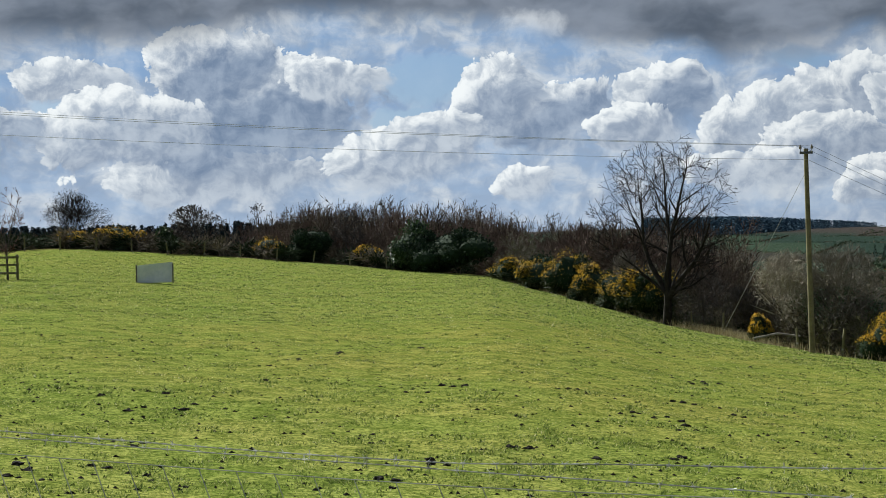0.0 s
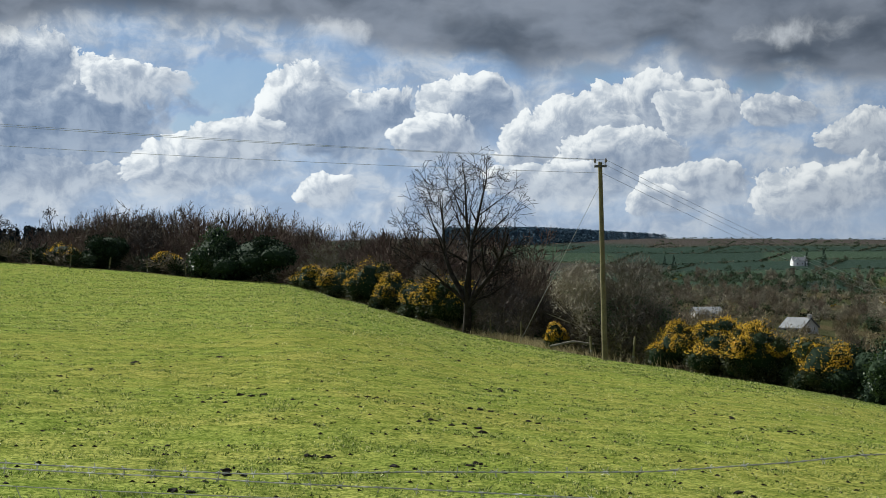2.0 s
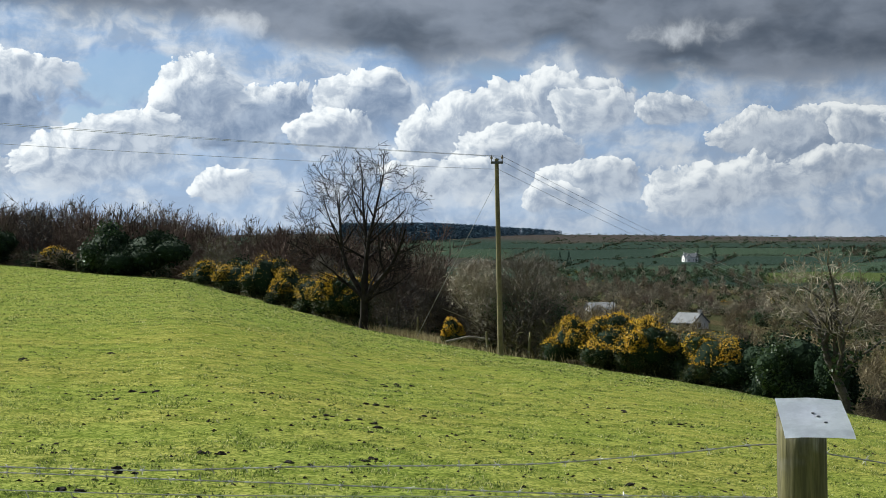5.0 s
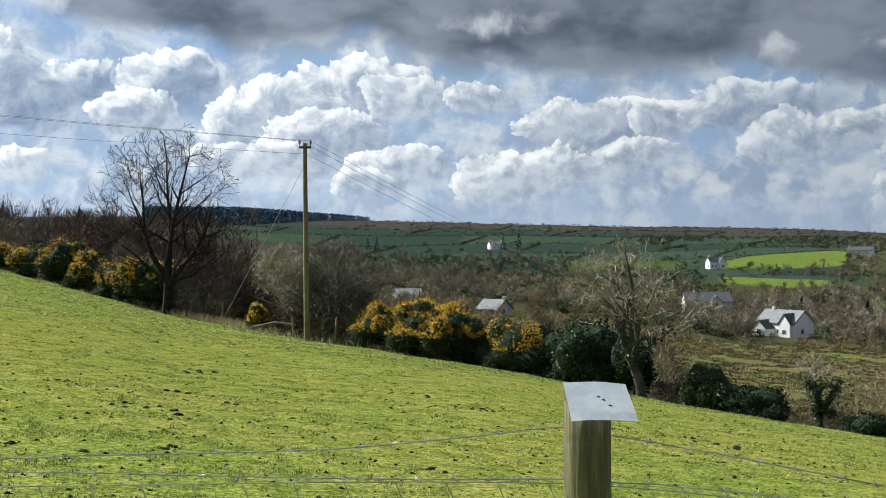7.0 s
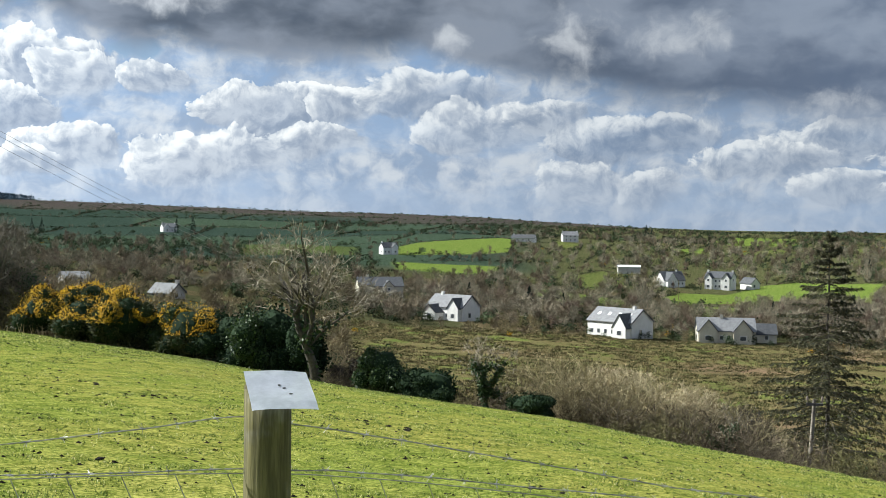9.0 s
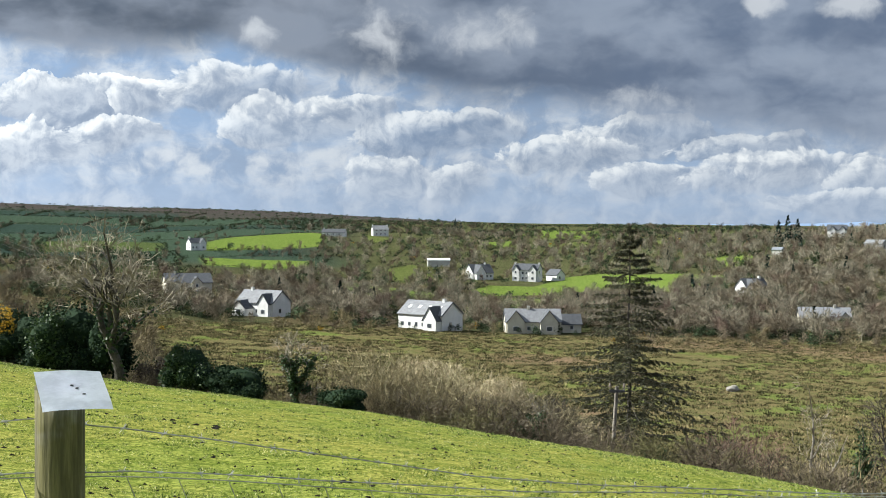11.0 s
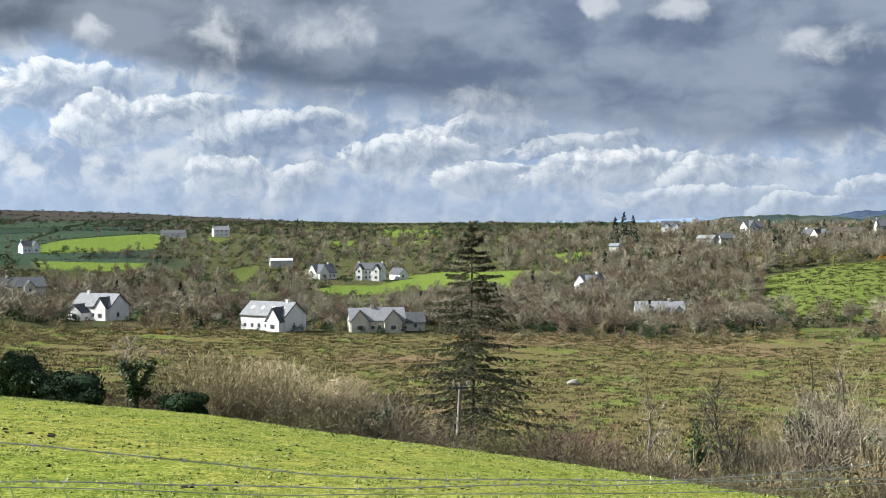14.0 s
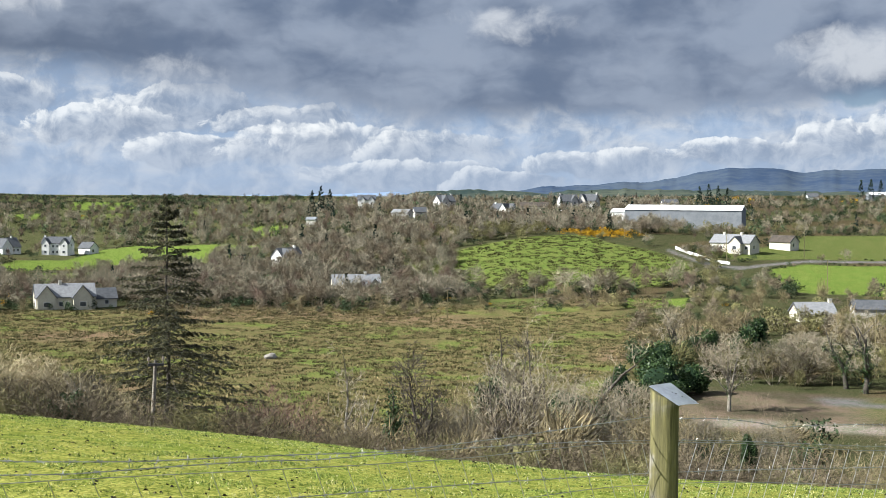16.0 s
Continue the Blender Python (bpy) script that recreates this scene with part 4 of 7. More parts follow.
for seed, (kind, a, r, w, h) in enumerate(HEDGE):
    at, lab = spot(a, r), LABEL[kind]
    at = (at[0], at[1], at[2] - 0.05)
    if kind == "gorse":
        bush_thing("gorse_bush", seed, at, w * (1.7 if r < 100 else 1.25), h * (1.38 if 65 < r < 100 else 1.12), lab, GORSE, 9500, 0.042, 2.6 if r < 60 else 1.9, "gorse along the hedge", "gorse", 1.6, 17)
    elif kind == "bush_dark":
        if r > 115:
            bush_thing("ivy_bush", seed, at, w * 1.2, h, "dark olive evergreen scrub on the valley side", IVY, 9000, 0.068, category="bush", count=14)
            continue
        bush_thing("holly_bush", seed, at, w * 1.35, h * 1.05, lab, HOLLY, 8500, 0.062, count=11, group="evergreen hedge bushes", category="bush")
    elif kind == "ivy_bush":
        bush_thing("ivy_bush", seed, at, w * 1.1, h, lab, IVY, 8000, 0.060, category="bush", count=11)
    elif kind == "olive_bush":
        thicket_thing("willow_scrub", seed, at, w, h, lab, TWIG_GREY, 900, catkin=OLIVE)
    elif kind == "twig_bush":
        rounded_thing("hedge_scrub", seed, at, w * 1.3, h, lab, TWIG_GREY if r > 70 else TWIG, 3800, 0.9, "hedge scrub")
    elif kind == "red_thicket":
        thicket_thing("thicket", seed, at, w * 1.3, h * 1.05, lab, TWIG_RED, 1300)
    elif kind == "willow":
        thicket_thing("willow_thicket", seed, at, w * 1.25, h * 1.05, lab, TWIG_PALE, 2600, "willow thickets", stems=16, catkin=DRY)
    elif kind == "conifer":
        conifer_thing(seed, at, w * 2.0, h, lab)
    elif kind == "main_tree":
        bare_thing("ash_tree", 11, at, w * 1.12, h, lab, bark=BARK_BACKLIT, twig=BARK_BACKLIT, tips=1500, fork=0.17, thick=1.3, twig_size=1.0, twist=0.06)
    elif kind == "round_tree":
        rounded_thing("hawthorn_tree", seed, at, w * 1.05, h, lab, BARK_BACKLIT, 4200, 0.8, category="tree", low=0.12)
    elif kind == "young_tree":
        bare_thing("young_tree", seed, at, w, h, lab, twig=TWIG_RED, tips=260, fork=0.3, thick=0.6)
    elif kind == "dense_tree":
        rounded_thing("thorn_tree", seed, at, w * 1.3, h * 1.05, lab, TWIG_GREY, 7500, 0.9, category="tree", ivy=0.9)
    elif kind == "grey_tree":
        if r < 60:
            rounded_thing("willow_tree", seed, at, w * 1.25, h, lab, TWIG_LIGHT, 5200, 0.9, category="tree")
        else:
            bare_thing("willow_tree", seed, at, w * 1.1, h, lab, twig=TWIG_LIGHT, tips=1100, fork=0.14, thick=0.9, twig_size=1.0, ivy=0.10)
    elif kind == "bare_small":
        bare_thing("thorn_tree", seed, at, w, h, lab, tips=260, fork=0.35)
    elif kind == "ivy_tree":
        bare_thing("ivy_tree", seed, at, w * 1.25, h, lab, bark=BARK, twig=TWIG_LIGHT, tips=460, fork=0.26, ivy=0.42 if r < 60 else 0.7, thick=1.6, twist=0.13, lean=(-0.10, 0.0), twig_size=1.15)
    elif kind == "ivy_stump":
        bare_thing("ivy_stump", seed, at, w * 1.2, h, lab, bark=BARK_PALE, twig=TWIG_LIGHT, tips=220, fork=0.25, ivy=0.9, thick=1.2, twist=0.12)
    elif kind == "ivy_pole":
        bare_thing("ivy_tree", seed, at, w, h, lab, tips=70, fork=0.45, ivy=1.2, thick=0.7)
    elif kind == "pale_tree":
        bare_thing("pale_tree", seed, at, w, h, lab, bark=BARK_PALE, twig=TWIG_LIGHT, tips=700, fork=0.22, ivy=0.20, twist=0.09, thick=1.3, twig_size=1.2)
    else:
        bare_thing("bare_tree", seed, at, w * 1.15, h * (1.10 if r < 100 else 1.0), lab, tips=900, fork=0.25, thick=1.3, twig_size=1.25)


# ---- the fence by the lane ----
A_POST, B_POST = np.array([1.41, 2.53]), np.array([4.65, 1.18])
RUN = (B_POST - A_POST) / np.linalg.norm(B_POST - A_POST)


def along(s, z):
    """A place s metres along the fence from the first post."""
    q = A_POST + RUN * s
    return float(q[0]), float(q[1]), float(z)


POST, s, b = material("weathered_post", 0.9)
v = place(s)
grain = s.noise(s.vec("MULTIPLY", v, (38.0, 38.0, 2.6)), 1.0, 5.0, 0.7)
algae = s.noise(v, 5.0, 4.0, 0.6)
s.put(b.inputs["Base Color"], s.mix(s.step(algae, 0.34, 0.50, 0.0, 0.95), s.mix(s.step(grain, 0.36, 0.72), (0.085, 0.075, 0.060), (0.34, 0.32, 0.28)), s.mix(s.step(grain, 0.36, 0.76), (0.060, 0.055, 0.020), (0.20, 0.18, 0.065))))
bump(s, b, grain, 0.6, 0.006)
ZINC = mottled("galvanised_sheet", (0.46, 0.50, 0.56), (0.64, 0.68, 0.75), 9.0, 0.5, 0.12, 0.004, 5.0, 0.35)
WIRE = mottled("fence_wire", (0.22, 0.22, 0.22), (0.52, 0.52, 0.51), 14.0, 0.42, metal=0.6)
POLE_WOOD = mottled("pole_wood", (0.10, 0.085, 0.040), (0.19, 0.165, 0.080), 2.0, 0.85, 0.4, 0.01)
DARK_STEEL = mottled("dark_steel", (0.06, 0.06, 0.065), (0.12, 0.12, 0.125), 8.0, 0.6, metal=0.5)
GLASS_CUP = mottled("insulator", (0.16, 0.13, 0.11), (0.26, 0.22, 0.19), 20.0, 0.3)


def wire_mesh(pts, radius):
    """A strand through the places given."""
    return tube(pts, np.full(len(pts), radius), 5)


def strand(knots, s0, s1, n):
    ks, kz = zip(*knots)
    out = []
    for s in np.linspace(s0, s1, n):
        i = max(0, min(len(ks) - 2, int(np.searchsorted(ks, s)) - 1))
        t = (s - ks[i]) / (ks[i + 1] - ks[i])
        z0, z3 = kz[max(i - 1, 0)], kz[min(i + 2, len(kz) - 1)]
        out.append((s, float(cubic(z0, kz[i], kz[i + 1], z3, t))))
    return out


def barbed(name, knots, s0, s1, seed, side):
    """Two twisted wires with four-pointed barbs, pulled to the post faces."""
    rng = np.random.default_rng(seed)
    line = strand(knots, s0, s1, int((s1 - s0) * 70))
    off = np.array([-RUN[1], RUN[0], 0.0]) * side
    pairs = []
    for ph in (0.0, math.pi):
        pts = []
        for s, z in line:
            w = 0.0011
            pts.append(np.array(along(s, z)) + off + np.array([0, 0, w * math.sin(s * 120 + ph)]) + off / max(abs(side), 1e-6) * w * math.cos(s * 120 + ph))
        pairs.append(wire_mesh(pts, 0.0010))
    t = thing(name, along(line[0][0], line[0][1]), 0, "rusty grey barbed wire strand along the fence", "barbed wire", "barbed wire strands")
    base = np.array(along(line[0][0], line[0][1]))
    V, F = joined(*pairs)
    part("wire", mesh_of("wire", V - base, F), WIRE, t)
    barbs = []
    s = s0 + 0.05
    while s < s1:
        z = float(np.interp(s, [q[0] for q in line], [q[1] for q in line]))
        c = np.array(along(s, z)) + off
        for k in range(4):
            d = unit(rng.normal(size=3) * 0.5 + np.array([0, 0, 1.0 if k % 2 else -1.0]) + np.array([RUN[0], RUN[1], 0]) * rng.normal() * 0.8)
            barbs.append((*(c - d * 0.003), *(c + d * 0.013), 0.0009, 0.0006))
        ax = np.array([RUN[0], RUN[1], 0.0])
        barbs.append((*(c - ax * 0.006), *(c + ax * 0.006), 0.0024, 0.0024))
        s += 0.085 + rng.normal() * 0.006
    V, F = prisms(barbs, 4)
    tagged(part("barb", mesh_of("barb", V - base, F), WIRE, t), kind="stuff")
    return t


barbed("barbed_wire", ((-3.5, 1.15), (-1.7, 1.100), (-1.16, 1.111), (-0.6, 1.123), (-0.28, 1.150), (-0.06, 1.172), (0.06, 1.150), (0.24, 1.118), (0.5, 1.068), (0.77, 1.015), (1.01, 0.965), (1.34, 0.918), (1.7, 0.879), (2.22, 0.824), (2.7, 0.80), (3.45, 0.778), (3.58, 0.755), (4.4, 0.62), (7.2, 0.30)), -3.5, 7.2, 1, 0.058)
barbed("barbed_wire", ((-3.5, 1.13), (-1.7, 1.085), (-1.16, 1.070), (-0.43, 1.053), (-0.06, 1.052), (0.06, 1.043), (0.2, 1.033), (0.62, 0.982), (1.14, 0.915), (1.9, 0.84), (3.5, 0.685), (5.2, 0.43), (7.2, 0.18)), -3.5, 7.2, 2, 0.058)
barbed("barbed_wire", ((-3.5, 0.86), (0.0, 0.90), (1.75, 0.75), (3.5, 0.56), (5.2, 0.33), (7.2, 0.08)), -3.5, 7.2, 3, 0.058)

# stock netting: line wires and stays
NET_TOP = ((-3.5, 1.08), (-1.6, 1.042), (0.0, 1.04), (0.9, 0.925), (2.35, 0.775), (3.5, 0.675), (5.2, 0.41), (7.2, 0.16))
top = strand(NET_TOP, -3.5, 7.2, 90)
net = thing("stock_netting", along(0, 0), 0, "galvanised sheep netting stapled to fence posts", "wire netting")
base = np.array(along(0, 0))
for k in range(7):
    drop = (0.0, 0.16, 0.31, 0.45, 0.58, 0.70, 0.82)[k]
    V, F = wire_mesh([np.array(along(s, z - drop)) + np.array([-RUN[1], RUN[0], 0]) * 0.054 - base for s, z in top], 0.0013)
    part("line_wire", mesh_of("line_wire", V, F), WIRE, net)
stay = []
for s in np.arange(-3.4, 7.1, 0.118):
    z = float(np.interp(s, [q[0] for q in top], [q[1] for q in top]))
    f = np.array([-RUN[1], RUN[0], 0]) * 0.054 - base
    for k in range(6):
        d0, d1 = (0.0, 0.16, 0.31, 0.45, 0.58, 0.70, 0.82)[k:k + 2]
        lean = 0.42 if s < 3.5 else -0.50
        u0, u1 = s + lean * d0, s + lean * d1
        z0, z1 = (float(np.interp(u, [q[0] for q in top], [q[1] for q in top])) for u in (u0, u1))
        stay.append((*(np.array(along(u0, z0 - d0)) + f), *(np.array(along(u1, z1 - d1)) + f), 0.0013, 0.0013))
tagged(part("stay_wire", mesh_of("stay_wire", *prisms(stay, 4)), WIRE, net), kind="stuff")


def fence_post(s, top_z, cap_turn, seed, capped=True):
    """A round split-grained post with a folded sheet-metal cap nailed on at a slant."""
    rng = np.random.default_rng(seed)
    x, y, _ = along(s, 0)
    g = float(ground(x, y))
    t = thing("fence_post", (x, y, g), 0, "weathered round fence post capped with bent galvanised sheet" if capped else "weathered round timber fence post", "fence post", "fence posts")
    bm = bmesh.new()
    h = top_z - g
    rings = []
    for i, z in enumerate(np.linspace(-0.35, h, 26)):
        ring = []
        for k in range(28):
            a = k * 2 * math.pi / 28
            q = 0.0535 * (1 + 0.020 * noise.noise((math.cos(a) * 2.2 + seed, math.sin(a) * 2.2, z * 1.2)) + 0.030 * noise.noise((math.cos(a) * 9, math.sin(a) * 9 + seed, z * 2.0)))
            tilt = 0.06 * (math.cos(a) * math.cos(radians(cap_turn)) + math.sin(a) * math.sin(radians(cap_turn))) * -0.06 if i == 25 else 0
            ring.append(bm.verts.new((q * math.cos(a), q * math.sin(a), z + tilt)))
        rings.append(ring)
    for r0, r1 in zip(rings, rings[1:]):
        for k in range(28):
            bm.faces.new((r0[k], r0[(k + 1) % 28], r1[(k + 1) % 28], r1[k]))
    bm.faces.new(rings[-1])
    for f in bm.faces:
        f.smooth = len(f.verts) == 4
    part("shaft", bm, POST, t)
    return t, h


def cap(post, corners, dip, label=""):
    """The sheet: four corners, its near edge folded down a little, with three nail heads."""
    bm = bmesh.new()
    a, b, c, d = (Vector(q) for q in corners)
    rows = []
    for i in range(7):
        u = i / 6
        row = []
        for k in range(9):
            w = k / 8
            q = (a.lerp(b, w)).lerp(d.lerp(c, w), u)
            q.z += 0.0025 * noise.noise(q * 14) + 0.003 * math.sin(math.pi * w) - dip * (u > 0.99)
            row.append(bm.verts.new(q))
        rows.append(row)
    for r0, r1 in zip(rows, rows[1:]):
        for k in range(8):
            bm.faces.new((r0[k], r0[k + 1], r1[k + 1], r1[k]))
    bmesh.ops.solidify(bm, geom=bm.faces[:], thickness=0.004)
    n = (b - a).cross(d - a).normalized()
    shaft = next(o for o in post.children if o.name.startswith("shaft"))
    top = max(v.co.z for v in shaft.data.vertices)
    for v in shaft.data.vertices:
        if v.co.z > top - 0.03:
            v.co.z = a.z - ((v.co.x - a.x) * n.x + (v.co.y - a.y) * n.y) / n.z - 0.007
    sheet = part("cap", bm, ZINC, post, "dull grey bent metal sheet")
    if n.z < 0:
        n = -n
    for u, w in ((0.42, 0.50), (0.50, 0.56), (0.66, 0.64)):
        q = (a.lerp(b, w)).lerp(d.lerp(c, w), u) + n * 0.004
        nb = bmesh.new()
        bmesh.ops.create_icosphere(nb, subdivisions=1, radius=0.0032, matrix=Matrix.LocRotScale(q, None, (1.5, 1.0, 0.5)))
        part("nail_head", nb, DARK_STEEL, sheet)


def ray_at(az, el, r):
    """A place by compass, height angle and level distance from the eye."""
    return Vector((r * math.sin(radians(az)), r * math.cos(radians(az)), 1.62 + r * math.tan(radians(el))))


def local(post, q):
    return q - post.matrix_basis.translation


post_a, _ = fence_post(-0.012, 1.225, 200, 1)
cap(post_a, [local(post_a, ray_at(*q)) for q in ((27.82, -6.67, 2.96), (30.59, -6.72, 2.96), (31.18, -8.28, 2.77), (28.21, -8.30, 2.77))], 0.004)
post_b, _ = fence_post(3.51, 0.885, 300, 7)
cap(post_b, [local(post_b, ray_at(*q)) for q in ((75.05, -8.60, 4.78), (76.03, -8.42, 4.93), (77.27, -9.30, 4.86), (76.36, -9.42, 4.70))], 0.0)
post_c, _ = fence_post(-3.5, 1.25, 200, 4, False)
post_d, _ = fence_post(7.15, 0.50, 200, 9, False)


def utility_pole(at, height, lean, turn, label, radius=0.13, wood=None, arm=1.0):
    """A tarred timber pole with a steel crossarm and pin insulators."""
    t = thing("utility_pole", at, turn, label, "utility pole")
    z = np.linspace(-0.6, height, 12)
    part("shaft", mesh_of("shaft", *tube(np.stack([lean * z, 0 * z, z], 1), radius * (1 - 0.03 * np.arange(12)), 12), smooth=True), wood or POLE_WOOD, t)
    bm = bmesh.new()
    x = lean * height
    box(bm, x - arm / 2, x + arm / 2, -0.16, -0.09, height - 0.22, height - 0.12, 0.01)
    part("crossarm", bm, DARK_STEEL, t)
    for sx in (-1, 1):
        V, F = prisms([(x + sx * arm * 0.44, -0.125, height - 0.12, x + sx * arm * 0.44, -0.125, height + 0.02, 0.016, 0.016), (x + sx * arm * 0.44, -0.125, height - 0.02, x + sx * arm * 0.44, -0.125, height + 0.06, 0.05, 0.055), (x + sx * arm * 0.44, -0.125, height + 0.06, x + sx * arm * 0.44, -0.125, height + 0.15, 0.045, 0.02)], 8)
        part("insulator", mesh_of("insulator", V, F, True), GLASS_CUP, t)
    return t


def span_wire(name, a, b, sag, label, radius=0.006):
    """A sagging conductor between two places."""
    a, b = np.array(a, float), np.array(b, float)
    k = np.linspace(0, 1, 60)[:, None]
    P = a * (1 - k) + b * k - np.array([0, 0, 1.0]) * sag * 4 * k * (1 - k)
    base = P[0]
    ob = part(name, mesh_of(name, *tube(P - base, np.full(60, radius), 5)), WIRE)
    ob.location = base
    return tagged(ob, label, "power line", "overhead wires")


px, py, pz = spot(16.05, 52.0)
utility_pole((px, py, pz), 8.05, -0.004, -10, "tall brown timber power pole at the field hedge", 0.125, None, 0.50)
tip = np.array([px, py, pz + 8.05])
for off, left, right in (((-0.21, 0.0, 0.10), (-46, 38, 9.55), (205, 330, -7.2)), ((0.21, 0.0, 0.10), (-46, 40.5, 9.9), (207, 327, -7.2)), ((0.0, -0.15, -0.45), (-44, 38.5, 8.5), (205, 328, -8.2))):
    p = tip + np.array(off)
    span_wire("power_line", p, left, 0.55, "thin dark overhead power line crossing the sky", 0.007)
    span_wire("power_line", p, right, 5.5, "thin dark overhead power line crossing the sky", 0.007)
stay_from = tip + np.array([-0.05, 0.0, -0.9])
span_wire("stay_wire", stay_from, (px - 1.6, py + 9.0, float(ground(px - 1.6, py + 9.0))), 0.0, "steel stay wire bracing the power pole", 0.008)
px, py, pz = spot(52.87, 50.0)
utility_pole((px, py, pz - 0.2), 1.62 - 50.0 * 0.1313 - pz + 0.2, 0.055, -50, "leaning pale timber pole below the pasture", 0.10, BARK_PALE, 0.62)



# ---- houses ----
rng_lean = np.random.default_rng(8)
WHITE = mottled("white_render", (0.60, 0.60, 0.585), (0.72, 0.72, 0.705), 0.6, 0.9, 0.2, 0.02)
CREAM = mottled("cream_render", (0.46, 0.43, 0.36), (0.58, 0.55, 0.46), 0.6, 0.9, 0.2, 0.02)
GREYWALL = mottled("grey_render", (0.36, 0.35, 0.33), (0.48, 0.47, 0.45), 0.6, 0.9, 0.2, 0.02)
SLATE = mottled("slate", (0.055, 0.060, 0.068), (0.095, 0.10, 0.11), 1.5, 0.8, 0.3, 0.03, spec=0.15)
# tile grey made paler, with the sunlit sheen put into the colour
TILE_GREY = mottled("weathered_tile_sheen", (0.140, 0.145, 0.155), (0.225, 0.232, 0.245), 1.5, 0.85, 0.3, 0.03, spec=0.15)
PALE_ROOF = mottled("pale_sheet_roof", (0.62, 0.64, 0.66), (0.78, 0.80, 0.82), 0.4, 0.5, 0.1, 0.02)
DULL_ROOF = mottled("dull_sheet_roof", (0.13, 0.138, 0.145), (0.21, 0.217, 0.225), 0.6, 0.8, 0.2, 0.02, spec=0.2)
SHEET = mottled("grey_cladding", (0.14, 0.155, 0.175), (0.20, 0.215, 0.235), 0.4, 0.8, 0.1, 0.02, spec=0.2)
PANE = mottled("window_glass", (0.045, 0.05, 0.06), (0.10, 0.11, 0.12), 0.8, 0.08)
FRAME = mottled("white_frame", (0.74, 0.74, 0.74), (0.82, 0.82, 0.82), 3.0, 0.5)


def gabled(bm, x0, x1, y0, y1, h, rise, z0=-1.5):
    """Walls of a gabled block, ridge along x."""
    ym = (y0 + y1) / 2
    q = [bm.verts.new(c) for c in ((x0, y0, z0), (x1, y0, z0), (x1, y1, z0), (x0, y1, z0), (x0, y0, h), (x1, y0, h), (x1, y1, h), (x0, y1, h), (x0, ym, h + rise), (x1, ym, h + rise))]
    for f in ((0, 1, 5, 4), (2, 3, 7, 6), (1, 2, 6, 9, 5), (3, 0, 4, 8, 7), (4, 5, 9, 8), (6, 7, 8, 9)):
        bm.faces.new([q[i] for i in f])


def roof_slabs(bm, x0, x1, y0, y1, h, rise, eave=0.35, thick=0.18):
    ym = (y0 + y1) / 2
    k = rise / (ym - y0)
    for s, ye in ((-1, y0 - eave), (1, y1 + eave)):
        lo = h - k * eave
        a = [(x0 - eave * 0.6, ye, lo), (x1 + eave * 0.6, ye, lo), (x1 + eave * 0.6, ym, h + rise), (x0 - eave * 0.6, ym, h + rise)]
        lowr = [bm.verts.new((x, y, z + 0.03)) for x, y, z in a]
        high = [bm.verts.new((x, y, z + 0.03 + thick)) for x, y, z in a]
        bm.faces.new(lowr), bm.faces.new(high)
        for i in range(4):
            bm.faces.new((lowr[i], lowr[(i + 1) % 4], high[(i + 1) % 4], high[i]))


def window(parent, x, y, z, w, h, along_y=False, door=False):
    """A framed pane set just proud of the wall."""
    bm = bmesh.new()
    t = 0.05
    if along_y:
        box(bm, x - t, x + t, y - w / 2 - 0.08, y + w / 2 + 0.08, z - 0.08, z + h + 0.08)
    else:
        box(bm, x - w / 2 - 0.08, x + w / 2 + 0.08, y - t, y + t, z - 0.08, z + h + 0.08)
    fr = part("door" if door else "window", bm, FRAME, parent, "white framed opening")
    bm = bmesh.new()
    t = 0.075
    if along_y:
        box(bm, x - t, x + t, y - w / 2, y + w / 2, z, z + h)
    else:
        box(bm, x - w / 2, x + w / 2, y - t, y + t, z, z + h)
    part("pane", bm, PANE, fr, "dark reflecting glass")


